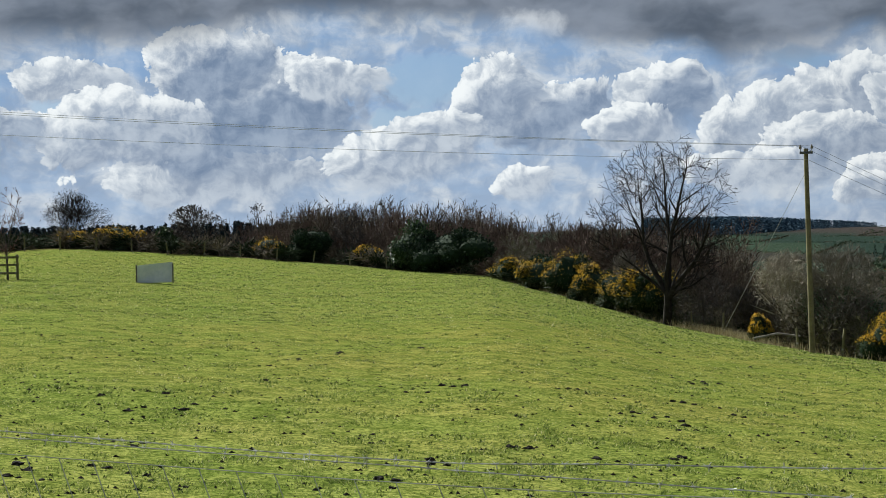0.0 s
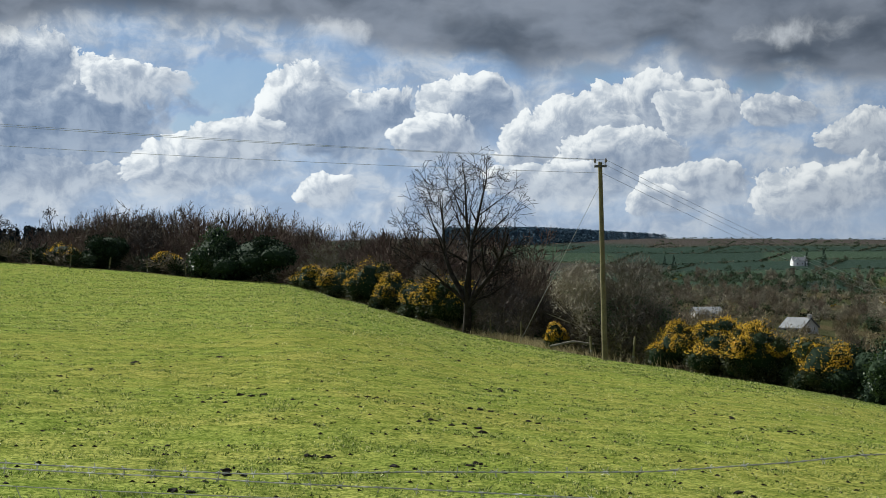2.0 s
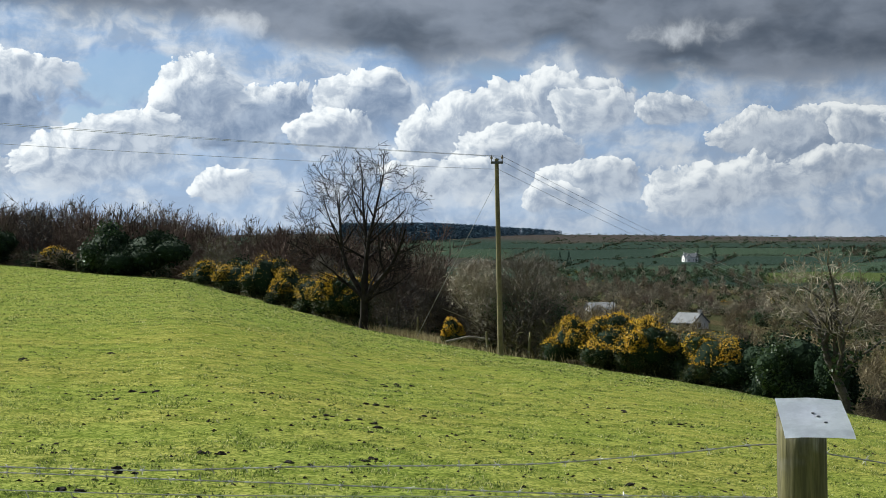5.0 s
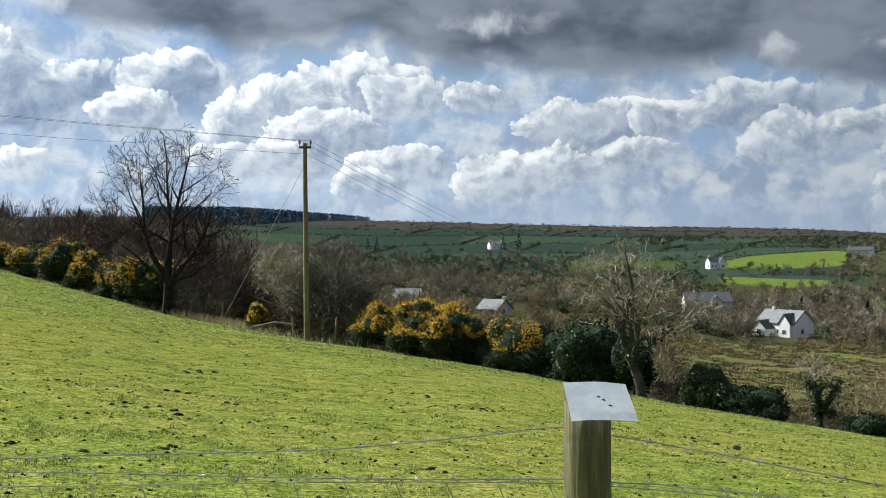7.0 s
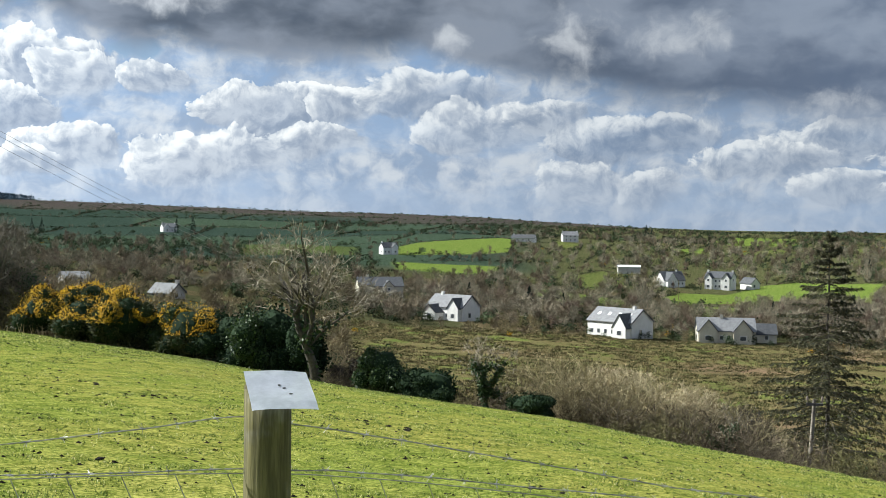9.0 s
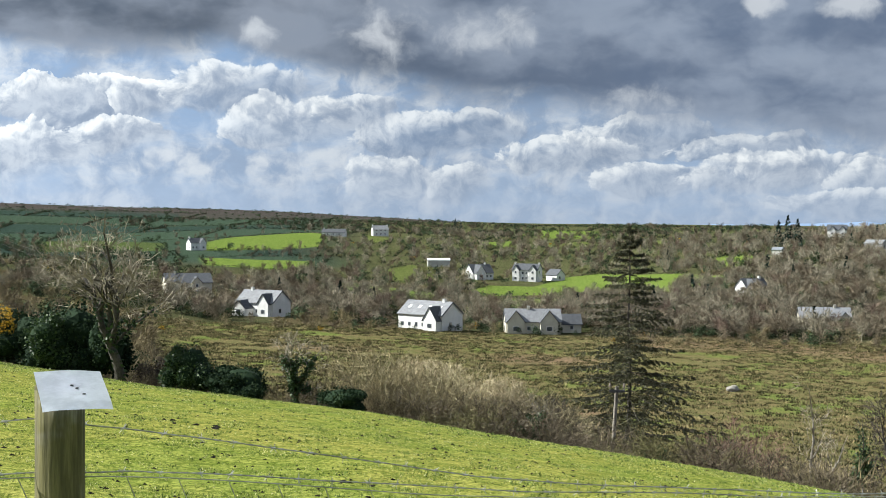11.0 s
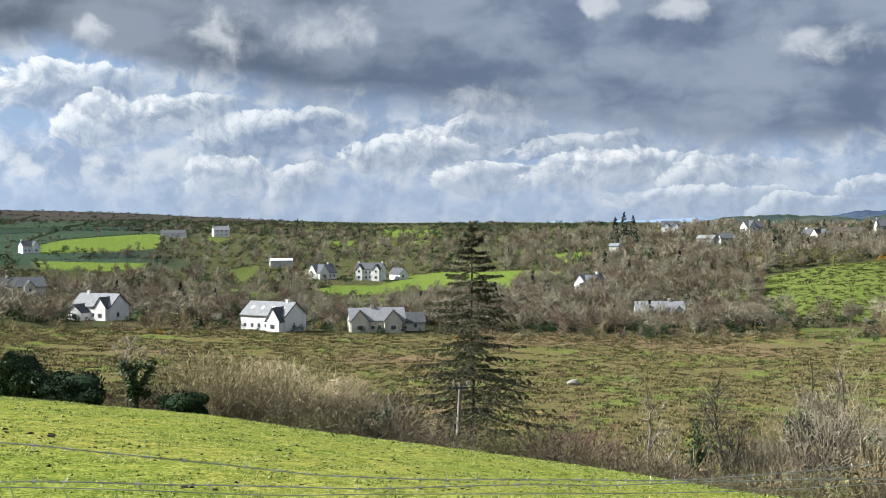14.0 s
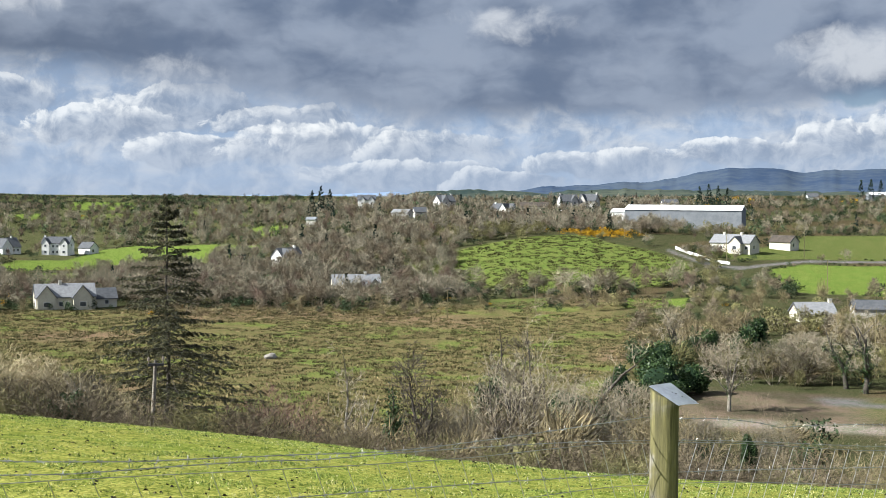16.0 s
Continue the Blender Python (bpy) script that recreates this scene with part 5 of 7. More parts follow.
def house(az, r, face, L, D, h, rise, label, wall=WHITE, roof=SLATE, wings=(), front=(), chimneys=(), storeys=1, name="house", sky=0, lift=0.0, gable_win=True):
    """Main block, ridge along x and front to -y; wings: x from, x to, depth in front, eaves, rise (gable to the front); front: x of windows."""
    x, y, z = spot(az, r)
    t = thing(name, (x, y, z + lift), -az + face, label, name)
    bm = bmesh.new()
    gabled(bm, -L / 2, L / 2, -D / 2, D / 2, h, rise)
    part("wall", bm, wall, t)
    bm = bmesh.new()
    roof_slabs(bm, -L / 2, L / 2, -D / 2, D / 2, h, rise)
    main = part("roof", bm, roof, t)
    for x0, x1, deep, wh, wr in wings:
        bm = bmesh.new()
        gabled(bm, -D / 2 - deep, 0.0, x0, x1, wh, wr)
        bmesh.ops.transform(bm, matrix=Matrix(((0, 1, 0, 0), (1, 0, 0, 0), (0, 0, 1, 0), (0, 0, 0, 1))), verts=bm.verts)
        bmesh.ops.recalc_face_normals(bm, faces=bm.faces)
        part("wing", bm, wall, t)
        bm = bmesh.new()
        roof_slabs(bm, -D / 2 - deep, 0.0, x0, x1, wh, wr)
        bmesh.ops.transform(bm, matrix=Matrix(((0, 1, 0, 0), (1, 0, 0, 0), (0, 0, 1, 0), (0, 0, 0, 1))), verts=bm.verts)
        bmesh.ops.recalc_face_normals(bm, faces=bm.faces)
        part("wing_roof", bm, SLATE if roof is TILE_GREY else roof, t)
        window(t, (x0 + x1) / 2, -D / 2 - deep, 0.95, (x1 - x0) * 0.32, 1.05)
        if wh > 4:
            window(t, (x0 + x1) / 2, -D / 2 - deep, wh - 1.4, (x1 - x0) * 0.24, 0.95)
    for sx in (-1, 1):
        for sy in (-1, 1):
            bm = bmesh.new()
            xb = sx * (L / 2 + 0.24)
            low_z, e = h - rise / (D / 2) * 0.35, D / 2 + 0.35
            q = [bm.verts.new(c) for c in ((xb - 0.03, sy * e, low_z - 0.14), (xb + 0.03, sy * e, low_z - 0.14), (xb + 0.03, 0, h + rise - 0.14), (xb - 0.03, 0, h + rise - 0.14), (xb - 0.03, sy * e, low_z + 0.24), (xb + 0.03, sy * e, low_z + 0.24), (xb + 0.03, 0, h + rise + 0.24), (xb - 0.03, 0, h + rise + 0.24))]
            for f in ((0, 1, 2, 3), (4, 5, 6, 7), (0, 1, 5, 4), (2, 3, 7, 6), (1, 2, 6, 5), (0, 3, 7, 4)):
                bm.faces.new([q[i] for i in f])
            bmesh.ops.recalc_face_normals(bm, faces=bm.faces)
            part("bargeboard", bm, SLATE, t)
    for k in range(storeys):
        for fx in front:
            window(t, fx, -D / 2, 0.95 + 2.5 * k, 0.85, 1.0)
    if gable_win:
        for s in (-1, 1):
            window(t, s * L / 2, -0.8, h - 1.6 if storeys > 1 else 0.9, 1.0, 1.2, True)
    for cx in chimneys:
        bm = bmesh.new()
        box(bm, cx - 0.35, cx + 0.35, -0.4, 0.4, h + rise - 0.8, h + rise + 0.75, 0.03)
        ch = part("chimney", bm, wall, t)
        bm = bmesh.new()
        box(bm, cx - 0.42, cx + 0.42, -0.47, 0.47, h + rise + 0.75, h + rise + 0.88, 0.02)
        part("chimney_cap", bm, GREYWALL, ch)
    for k in range(sky):
        bm = bmesh.new()
        u = -L / 2 + L * (k + 0.7) / (sky + 0.4)
        m = Matrix.Translation((u, -D / 4, h + rise / 2 + 0.24)) @ Matrix.Rotation(math.atan2(rise, D / 2), 4, "X")
        bmesh.ops.create_cube(bm, size=1.0, matrix=m @ Matrix.Diagonal((0.8, 1.1, 0.08, 1)))
        part("skylight", bm, FRAME, main, "pale skylight in the roof slope")
    return t


house(37.25, 350, -38, 12.5, 8.0, 3.8, 3.0, "white two-storey house with pale slate roof and porch", WHITE, TILE_GREY, ((-4.6, -0.4, 3.6, 2.4, 1.9), (2.0, 5.6, 1.2, 3.7, 2.4)), (-5.2, 1.0), (-3.6,), 1)
house(44.75, 322, -38, 14.0, 8.6, 4.0, 3.0, "long white two-storey house with roof lights", WHITE, TILE_GREY, ((2.6, 6.6, 2.0, 3.0, 3.0),), (-5.6, -3.4, -1.2, 1.0), (4.5,), 1, sky=4)
house(49.35, 324, 6, 14.0, 7.4, 3.2, 2.8, "cream and grey house with twin front gables", CREAM, TILE_GREY, ((-6.8, -2.4, 1.6, 3.2, 2.7), (1.6, 6.0, 1.6, 3.2, 2.7)), (-1.2, 0.4), (-1.0,), 1)
house(51.05, 330, 10, 5.0, 5.0, 2.4, 2.2, "small dark-roofed annexe beside the cream house", CREAM, SLATE, (), (0.0,))
house(46.94, 600, 30, 11.0, 8.0, 3.0, 3.8, "white gabled bungalow by a lane", WHITE, SLATE, ((-5.0, 0.0, 2.5, 3.0, 3.6),), (2.0, 4.0), (3.0,))
house(49.11, 600, -18, 12.5, 7.5, 5.4, 2.6, "white two-storey farmhouse with grey roof", WHITE, SLATE, ((-5.8, -2.6, 1.2, 5.2, 2.2), (2.4, 5.8, 1.2, 5.2, 2.2)), (-1.0, 0.8), (-5.8, 5.8), 2)
house(50.38, 604, -50, 8.0, 5.0, 2.8, 2.4, "small white outhouse beside the farmhouse", WHITE, SLATE)
house(62.05, 362, 8, 13.5, 7.5, 2.8, 2.8, "low grey-roofed bungalow among bare trees", CREAM, TILE_GREY, ((3.0, 6.4, 2.4, 2.8, 2.0),), (-5.0, -2.6, 0.4), (2.8,))
house(59.0, 432, 40, 9.0, 6.0, 2.6, 2.8, "white gabled house half hidden by trees", WHITE, SLATE, ((-4.4, -0.6, 2.2, 2.6, 2.6),), (2.0,), (3.0,))
house(34.3, 700, 25, 9.0, 6.0, 3.9, 2.4, "tall white house with dark gables on the slope", WHITE, SLATE, ((0.4, 3.8, 1.5, 3.9, 2.2),), (-3.2, -1.2), (-4.0,), 1)
house(24.55, 1000, 20, 11.0, 7.0, 3.8, 2.6, "distant white farmhouse on the hillside", WHITE, TILE_GREY, ((-4.6, -1.0, 1.5, 3.8, 2.2),), (1.5, 4.0), (-5.0, 5.0), 1)
house(33.9, 432, 10, 15.0, 9.0, 4.6, 2.8, "cream hip-roofed house with a pale porch", CREAM, SLATE, ((0.6, 4.0, 1.4, 4.6, 1.8),), (-6.0, -3.6, 5.8), (-4.0,), 1)
house(20.57, 302, 12, 6.0, 8.0, 2.6, 1.4, "low pale-roofed shed beyond the hedge", GREYWALL, DULL_ROOF, name="shed", gable_win=False, lift=-0.8)
house(24.5, 300, -35, 6.0, 6.0, 2.2, 2.0, "grey-roofed cottage beyond the hedge", GREYWALL, DULL_ROOF, (), (-1.5, 1.5), (2.8,), lift=-1.1)
house(42.45, 900, 12, 11.0, 7.0, 4.6, 2.6, "grey-white farmhouse high on the slope", WHITE, TILE_GREY, (), (-3.0, 0.0, 3.0), (-5.2, 5.2), 2)
house(40.4, 860, -12, 16.0, 6.0, 2.6, 2.2, "low roadside farm buildings with white gable", WHITE, SLATE, (), (-4.0, 0.0, 4.0), (-7.0,))
house(45.1, 640, 4, 11.0, 8.0, 1.9, 0.8, "pale flat-roofed shed among trees", GREYWALL, PALE_ROOF, name="shed", lift=3.0, gable_win=False)
house(60.1, 590, -20, 4.5, 4.0, 1.8, 1.0, "grey shed among the hilltop trees", GREYWALL, SHEET, name="shed", lift=2.0)
house(64.15, 570, -25, 8.0, 6.0, 2.6, 1.4, "pale blue-grey shed on the wooded ridge", GREYWALL, DULL_ROOF, name="shed", lift=1.5)
house(64.95, 580, 15, 6.0, 5.0, 2.4, 2.0, "small gabled house on the wooded ridge", GREYWALL, SLATE, (), (0.0,), lift=1.0)
house(62.55, 720, 0, 10.0, 7.0, 3.4, 2.6, "white house with twin dormers on the ridge", WHITE, SLATE, ((-4.0, -1.2, 0.5, 3.6, 2.0), (1.2, 4.0, 0.5, 3.6, 2.0)), lift=1.0)
house(66.05, 650, 30, 9.0, 7.0, 5.0, 3.0, "grey two-storey house with steep gables on the ridge", GREYWALL, SLATE, ((-3.6, 0.2, 1.2, 5.0, 3.0),), (2.4,), (4.0,), 2)
house(68.75, 610, -35, 12.0, 7.0, 3.0, 2.6, "white bungalow with dark roof on the ridge", WHITE, SLATE, ((1.0, 5.0, 2.2, 3.0, 2.6),), (-4.0, -1.5), (-5.0,))
house(70.1, 640, 0, 14.0, 7.0, 2.8, 2.0, "low brown-roofed bungalow on the skyline", CREAM, TWIG, (), (-4.0, 0.0, 4.0))
house(71.6, 650, 20, 9.0, 7.0, 5.0, 3.2, "grey gabled house on the skyline", GREYWALL, SLATE, ((0.4, 4.0, 1.0, 5.0, 3.0),), (-2.0,), (-4.0,), 2)
house(72.55, 655, -20, 9.0, 7.0, 5.0, 3.2, "dark gabled house on the skyline", GREYWALL, SLATE, ((-4.0, -0.4, 1.0, 5.0, 3.0),), (2.0,), (4.0,), 2)
house(76.1, 660, 12, 8.0, 6.0, 2.8, 2.0, "small white cottage behind the big shed", WHITE, SLATE)
house(78.95, 406, -22, 13.0, 8.0, 2.9, 2.3, "cream bungalow with grey roof and white chimneys", CREAM, TILE_GREY, ((0.4, 4.2, 2.0, 2.9, 1.9),), (-5.2, -2.8, 5.4), (-3.4, 2.2))
house(81.05, 424, -30, 7.5, 5.5, 2.6, 1.8, "small cream garage beside the bungalow", CREAM, TWIG)
house(82.3, 282, 18, 8.0, 7.0, 2.2, 2.0, "grey-roofed house half hidden by trees", CREAM, TILE_GREY, (), (-2.5, 0.0, 2.5), (3.6,), lift=-0.6)
house(84.9, 290, 10, 10.0, 6.0, 1.8, 1.6, "dark-roofed outbuilding behind the trees", GREYWALL, SLATE)
house(84.9, 900, 15, 14.0, 9.0, 4.0, 1.6, "blue-grey metal barn on the skyline", SHEET, PALE_ROOF, name="barn", gable_win=False)
house(82.2, 1000, 15, 8.0, 6.0, 2.8, 2.4, "tiny white cottage far off on the skyline", WHITE, SLATE)

# the long white-roofed shed
x, y, z = spot(76.8, 520)
shed = thing("warehouse", (x, y, z + 1.6), -76.8 - 8, "long grey metal warehouse with white roof", "warehouse")
bm = bmesh.new()
gabled(bm, -23, 23, -9, 9, 5.6, 1.7, -4.0)
part("wall", bm, SHEET, shed)
bm = bmesh.new()
roof_slabs(bm, -23, 23, -9, 9, 5.6, 1.7, 0.3, 0.25)
part("roof", bm, PALE_ROOF, shed, "bright white metal roof")
bm = bmesh.new()
gabled(bm, -29, -23.05, -8, 6, 4.6, 1.2, -4.0)
part("annexe", bm, WHITE, shed, "white rendered annexe")
bm = bmesh.new()
roof_slabs(bm, -29, -23.05, -8, 6, 4.6, 1.2, 0.2, 0.2)
part("annexe_roof", bm, PALE_ROOF, shed)
for wx in (-27.6, -25.4):
    window(shed, wx, -8.0, 1.2, 0.9, 1.2)

# white boundary wall by the lane to the bungalow
pts = [spot(a, r) for a, r in ((76.4, 403), (77.0, 393), (77.4, 388), (78.15, 379), (78.75, 376))]
wall = thing("roadside_wall", pts[0], 0, "low white wall curving along the lane", "wall")
for (x0, y0, z0), (x1, y1, z1) in zip(pts, pts[1:]):
    bm = bmesh.new()
    d = Vector((x1 - x0, y1 - y0, 0)).normalized()
    n = Vector((-d.y, d.x, 0)) * 0.2
    for zz in (-0.5, 0.8):
        for sx, sy, sz in ((x0, y0, z0), (x1, y1, z1)):
            for s in (-1, 1):
                bm.verts.new(Vector((sx, sy, sz + zz)) + n * s - Vector(pts[0]))
    bmesh.ops.convex_hull(bm, input=bm.verts)
    part("wall_length", bm, WHITE, wall)


# poles along the valley lanes
for a, r, h in ((81.73, 205, 8.0), (81.9, 402, 9.0), (82.9, 330, 8.0), (70.2, 296, 7.0), (66.2, 292, 7.0), (84.9, 232, 8.0), (34.2, 380, 8.5), (41.3, 345, 7.5), (45.6, 330, 8.0), (47.3, 520, 8.0), (78.6, 384, 8.0)):
    x, y, z = spot(a, r)
    utility_pole((x, y, z), h, rng_lean.normal() * 0.01, -a + rng_lean.uniform(-40, 40), "slender timber pole beside the valley lane", 0.12, None, 0.9)


# ---- far woods and hedges ----
def slivers(rng, rich, width, orders, low=0.16, w=0.006, stems=1):
    """A leafless tree of height 1 in three-cornered sticks."""
    S = grown(int(rng.integers(1, 9999)), width, 1.0, low, rich, stems, bend=0.11, orders=orders)
    S[:, [2, 5]] = np.maximum(S[:, [2, 5]], 0.0)
    side = unit(np.cross(S[:, 3:6] - S[:, :3], rng.normal(size=(len(S), 3)))) * np.maximum(S[:, 6:7] * 0.016, w)
    return np.stack([S[:, :3] - side, S[:, :3] + side, S[:, 3:6]], 1).reshape(-1, 3)


def puff(rng, n, width, size, low=0.0, pointed=0.0):
    """A leafy mass of height 1 from small three-cornered pieces, over a few round lobes."""
    L = np.array([(rng.normal() * width * 0.16, rng.normal() * width * 0.16, rng.uniform(0.30, 0.72), width * rng.uniform(0.22, 0.36), rng.uniform(0.22, 0.34)) for _ in range(5)])
    i = rng.integers(0, 5, n)
    d = unit(rng.normal(size=(n, 3)))
    C = L[i, :3] + d * np.stack([L[i, 3], L[i, 3], L[i, 4]], 1) * rng.uniform(0.65, 1.05, (n, 1))
    if pointed:
        z = rng.random(n) ** 1.3
        a = rng.uniform(0, 6.28, n)
        q = width / 2 * (1 - z) ** 0.85 * rng.uniform(0.45, 1.0, n)
        C = np.stack([q * np.cos(a), q * np.sin(a), 0.04 + z * 0.96], 1)
    C[:, 2] = np.maximum(C[:, 2], 0.0)
    u, v = unit(rng.normal(size=(n, 3))), unit(rng.normal(size=(n, 3)))
    k = size * rng.uniform(0.6, 1.4, (n, 1))
    return np.stack([C - u * k, C + u * k * 0.6 + v * k * 0.5, C - v * k], 1).reshape(-1, 3)


def rush(rng, n=15):
    """A tuft of upright blades of height 1."""
    a, q = rng.uniform(0, 6.28, n), np.sqrt(rng.random(n)) * 0.5
    P = np.stack([q * np.cos(a), q * np.sin(a), 0 * a], 1)
    tip = P + np.stack([np.cos(a) * 0.45 * rng.random(n), np.sin(a) * 0.45 * rng.random(n), rng.uniform(0.5, 1.1, n)], 1)
    b = rng.uniform(0, 6.28, n)
    side = np.stack([np.cos(b), np.sin(b), 0 * b], 1) * 0.13
    return np.stack([P - side, P + side, tip], 1).reshape(-1, 3)


def wood_stuff(name, rows, kinds, label, seed, category="woodland"):
    """Many far plants in one object. Rows: x, y, z, height, width factor, kind, tone (r, g, b)."""
    rng = np.random.default_rng(seed)
    Vs, Cs = [], []
    for kd, make in kinds.items():
        pick = [q for q in rows if q[5] == kd]
        if not pick:
            continue
        temps = [make(rng) for _ in range(7)]
        for j, tm in enumerate(temps):
            sel = np.array([(q[0], q[1], q[2], q[3], q[4], *q[6]) for q in pick[j::7]])
            if not len(sel):
                continue
            a = rng.uniform(0, 6.28, len(sel))
            c, s = np.cos(a), np.sin(a)
            h = sel[:, 3]
            w = h * sel[:, 4]
            X = (tm[None, :, 0] * c[:, None] - tm[None, :, 1] * s[:, None]) * w[:, None] + sel[:, 0:1]
            Y = (tm[None, :, 0] * s[:, None] + tm[None, :, 1] * c[:, None]) * w[:, None] + sel[:, 1:2]
            Z = tm[None, :, 2] * h[:, None] + sel[:, 2:3] - 0.15
            Vs.append(np.stack([X, Y, Z], 2).reshape(-1, 3))
            Cs.append(np.repeat(sel[:, 5:8], len(tm), 0))
    V, C = np.concatenate(Vs), np.concatenate(Cs)
    me = mesh_of(name, V, np.arange(len(V)).reshape(-1, 3))
    at = me.attributes.new("tone", "FLOAT_COLOR", "POINT")
    at.data.foreach_set("color", np.concatenate([C, np.ones((len(C), 1))], 1).astype(np.float32).ravel())
    return tagged(part(name, me, FARWOOD), label, category, kind="stuff")


FARWOOD, s, b = material("far_plants", 0.8)
att = s.node("ShaderNodeAttribute")
att.attribute_name = "tone"
geo = s.node("ShaderNodeNewGeometry")
s.put(b.inputs["Base Color"], s.mix(1.0, att.outputs["Color"], s.ramp(geo.outputs["Random Per Island"], ((0.0, 0.55), (1.0, 1.5))), "MULTIPLY"))
b.inputs["Specular IOR Level"].default_value = 0.03

KINDS = {
    "bare": lambda g: dome(g, 250, 0.95, 0.12, 0.0085, 0.17),
    "far_bare": lambda g: dome(g, 110, 1.0, 0.06, 0.0150, 0.20, 3),
    "scrub": lambda g: dome(g, 120, 1.35, 0.0, 0.0170, 0.26, 4),
    "fine_bare": lambda g: slivers(g, 0.9, 0.95, 3, w=0.0042),
    "fine_scrub": lambda g: slivers(g, 0.9, 1.5, 3, 0.0, 0.0062, 7),
    "wisp": lambda g: slivers(g, 1.0, 1.5, 3, 0.0, 0.0038, 8),
    "spray": lambda g: slivers(g, 1.05, 0.95, 3, 0.10, 0.0026),
    "green": lambda g: puff(g, 260, 1.0, 0.058),
    "far_green": lambda g: puff(g, 90, 1.2, 0.095),
    "fir": lambda g: puff(g, 240, 0.46, 0.045, 0, 1.0),
    "far_fir": lambda g: puff(g, 46, 0.42, 0.085, 0, 1.0),
    "tuft": lambda g: puff(g, 13, 1.3, 0.20),
    "rush": rush,
}
T_BROWN, T_GREY, T_RED, T_OLIVE, T_DARK, T_FIR, T_GOLD = (0.142, 0.118, 0.084), (0.200, 0.180, 0.135), (0.132, 0.096, 0.076), (0.150, 0.142, 0.066), (0.032, 0.046, 0.024), (0.016, 0.026, 0.020), (0.42, 0.25, 0.02)
OPEN_FRONT = (37.25, 44.75, 49.35, 51.05, 46.94, 49.11, 50.38, 79.1, 81.05, 34.3, 24.55, 42.45, 40.4)
HOUSES = [(o.location.x, o.location.y) for o in scene.objects if o.type == "EMPTY" and o.get("category") in ("house", "shed", "warehouse", "barn")]
HX = np.array(HOUSES)
CLEAR_BY = np.array([44.0 if any(abs(math.degrees(math.atan2(hx, hy)) - a) < 0.06 for a in OPEN_FRONT) else 9.0 for hx, hy in HOUSES])


SPANS = [((min(q[0] for q in o), max(q[0] for q in o), min(q[1] for q in o), max(q[1] for q in o)), o) for _, o in FIELDS]


def in_field(a, r, margin=0.0):
    return any(a0 < a < a1 and r0 < r < r1 and inside_by(a, r, o) > 2.0 + margin for (a0, a1, r0, r1), o in SPANS)


def free(x, y, r):
    """Clear of houses, also of the ground in front of them."""
    d = np.hypot(HX[:, 0] - x, HX[:, 1] - y)
    if d.min() < 8.0:
        return False
    hr, ha = np.hypot(HX[:, 0], HX[:, 1]), np.arctan2(HX[:, 0], HX[:, 1])
    front = (np.abs(ha - math.atan2(x, y)) * r < 8.5) & (hr - r > 0) & (hr - r < CLEAR_BY)
    return not front.any()


rng = np.random.default_rng(77)
rows = []
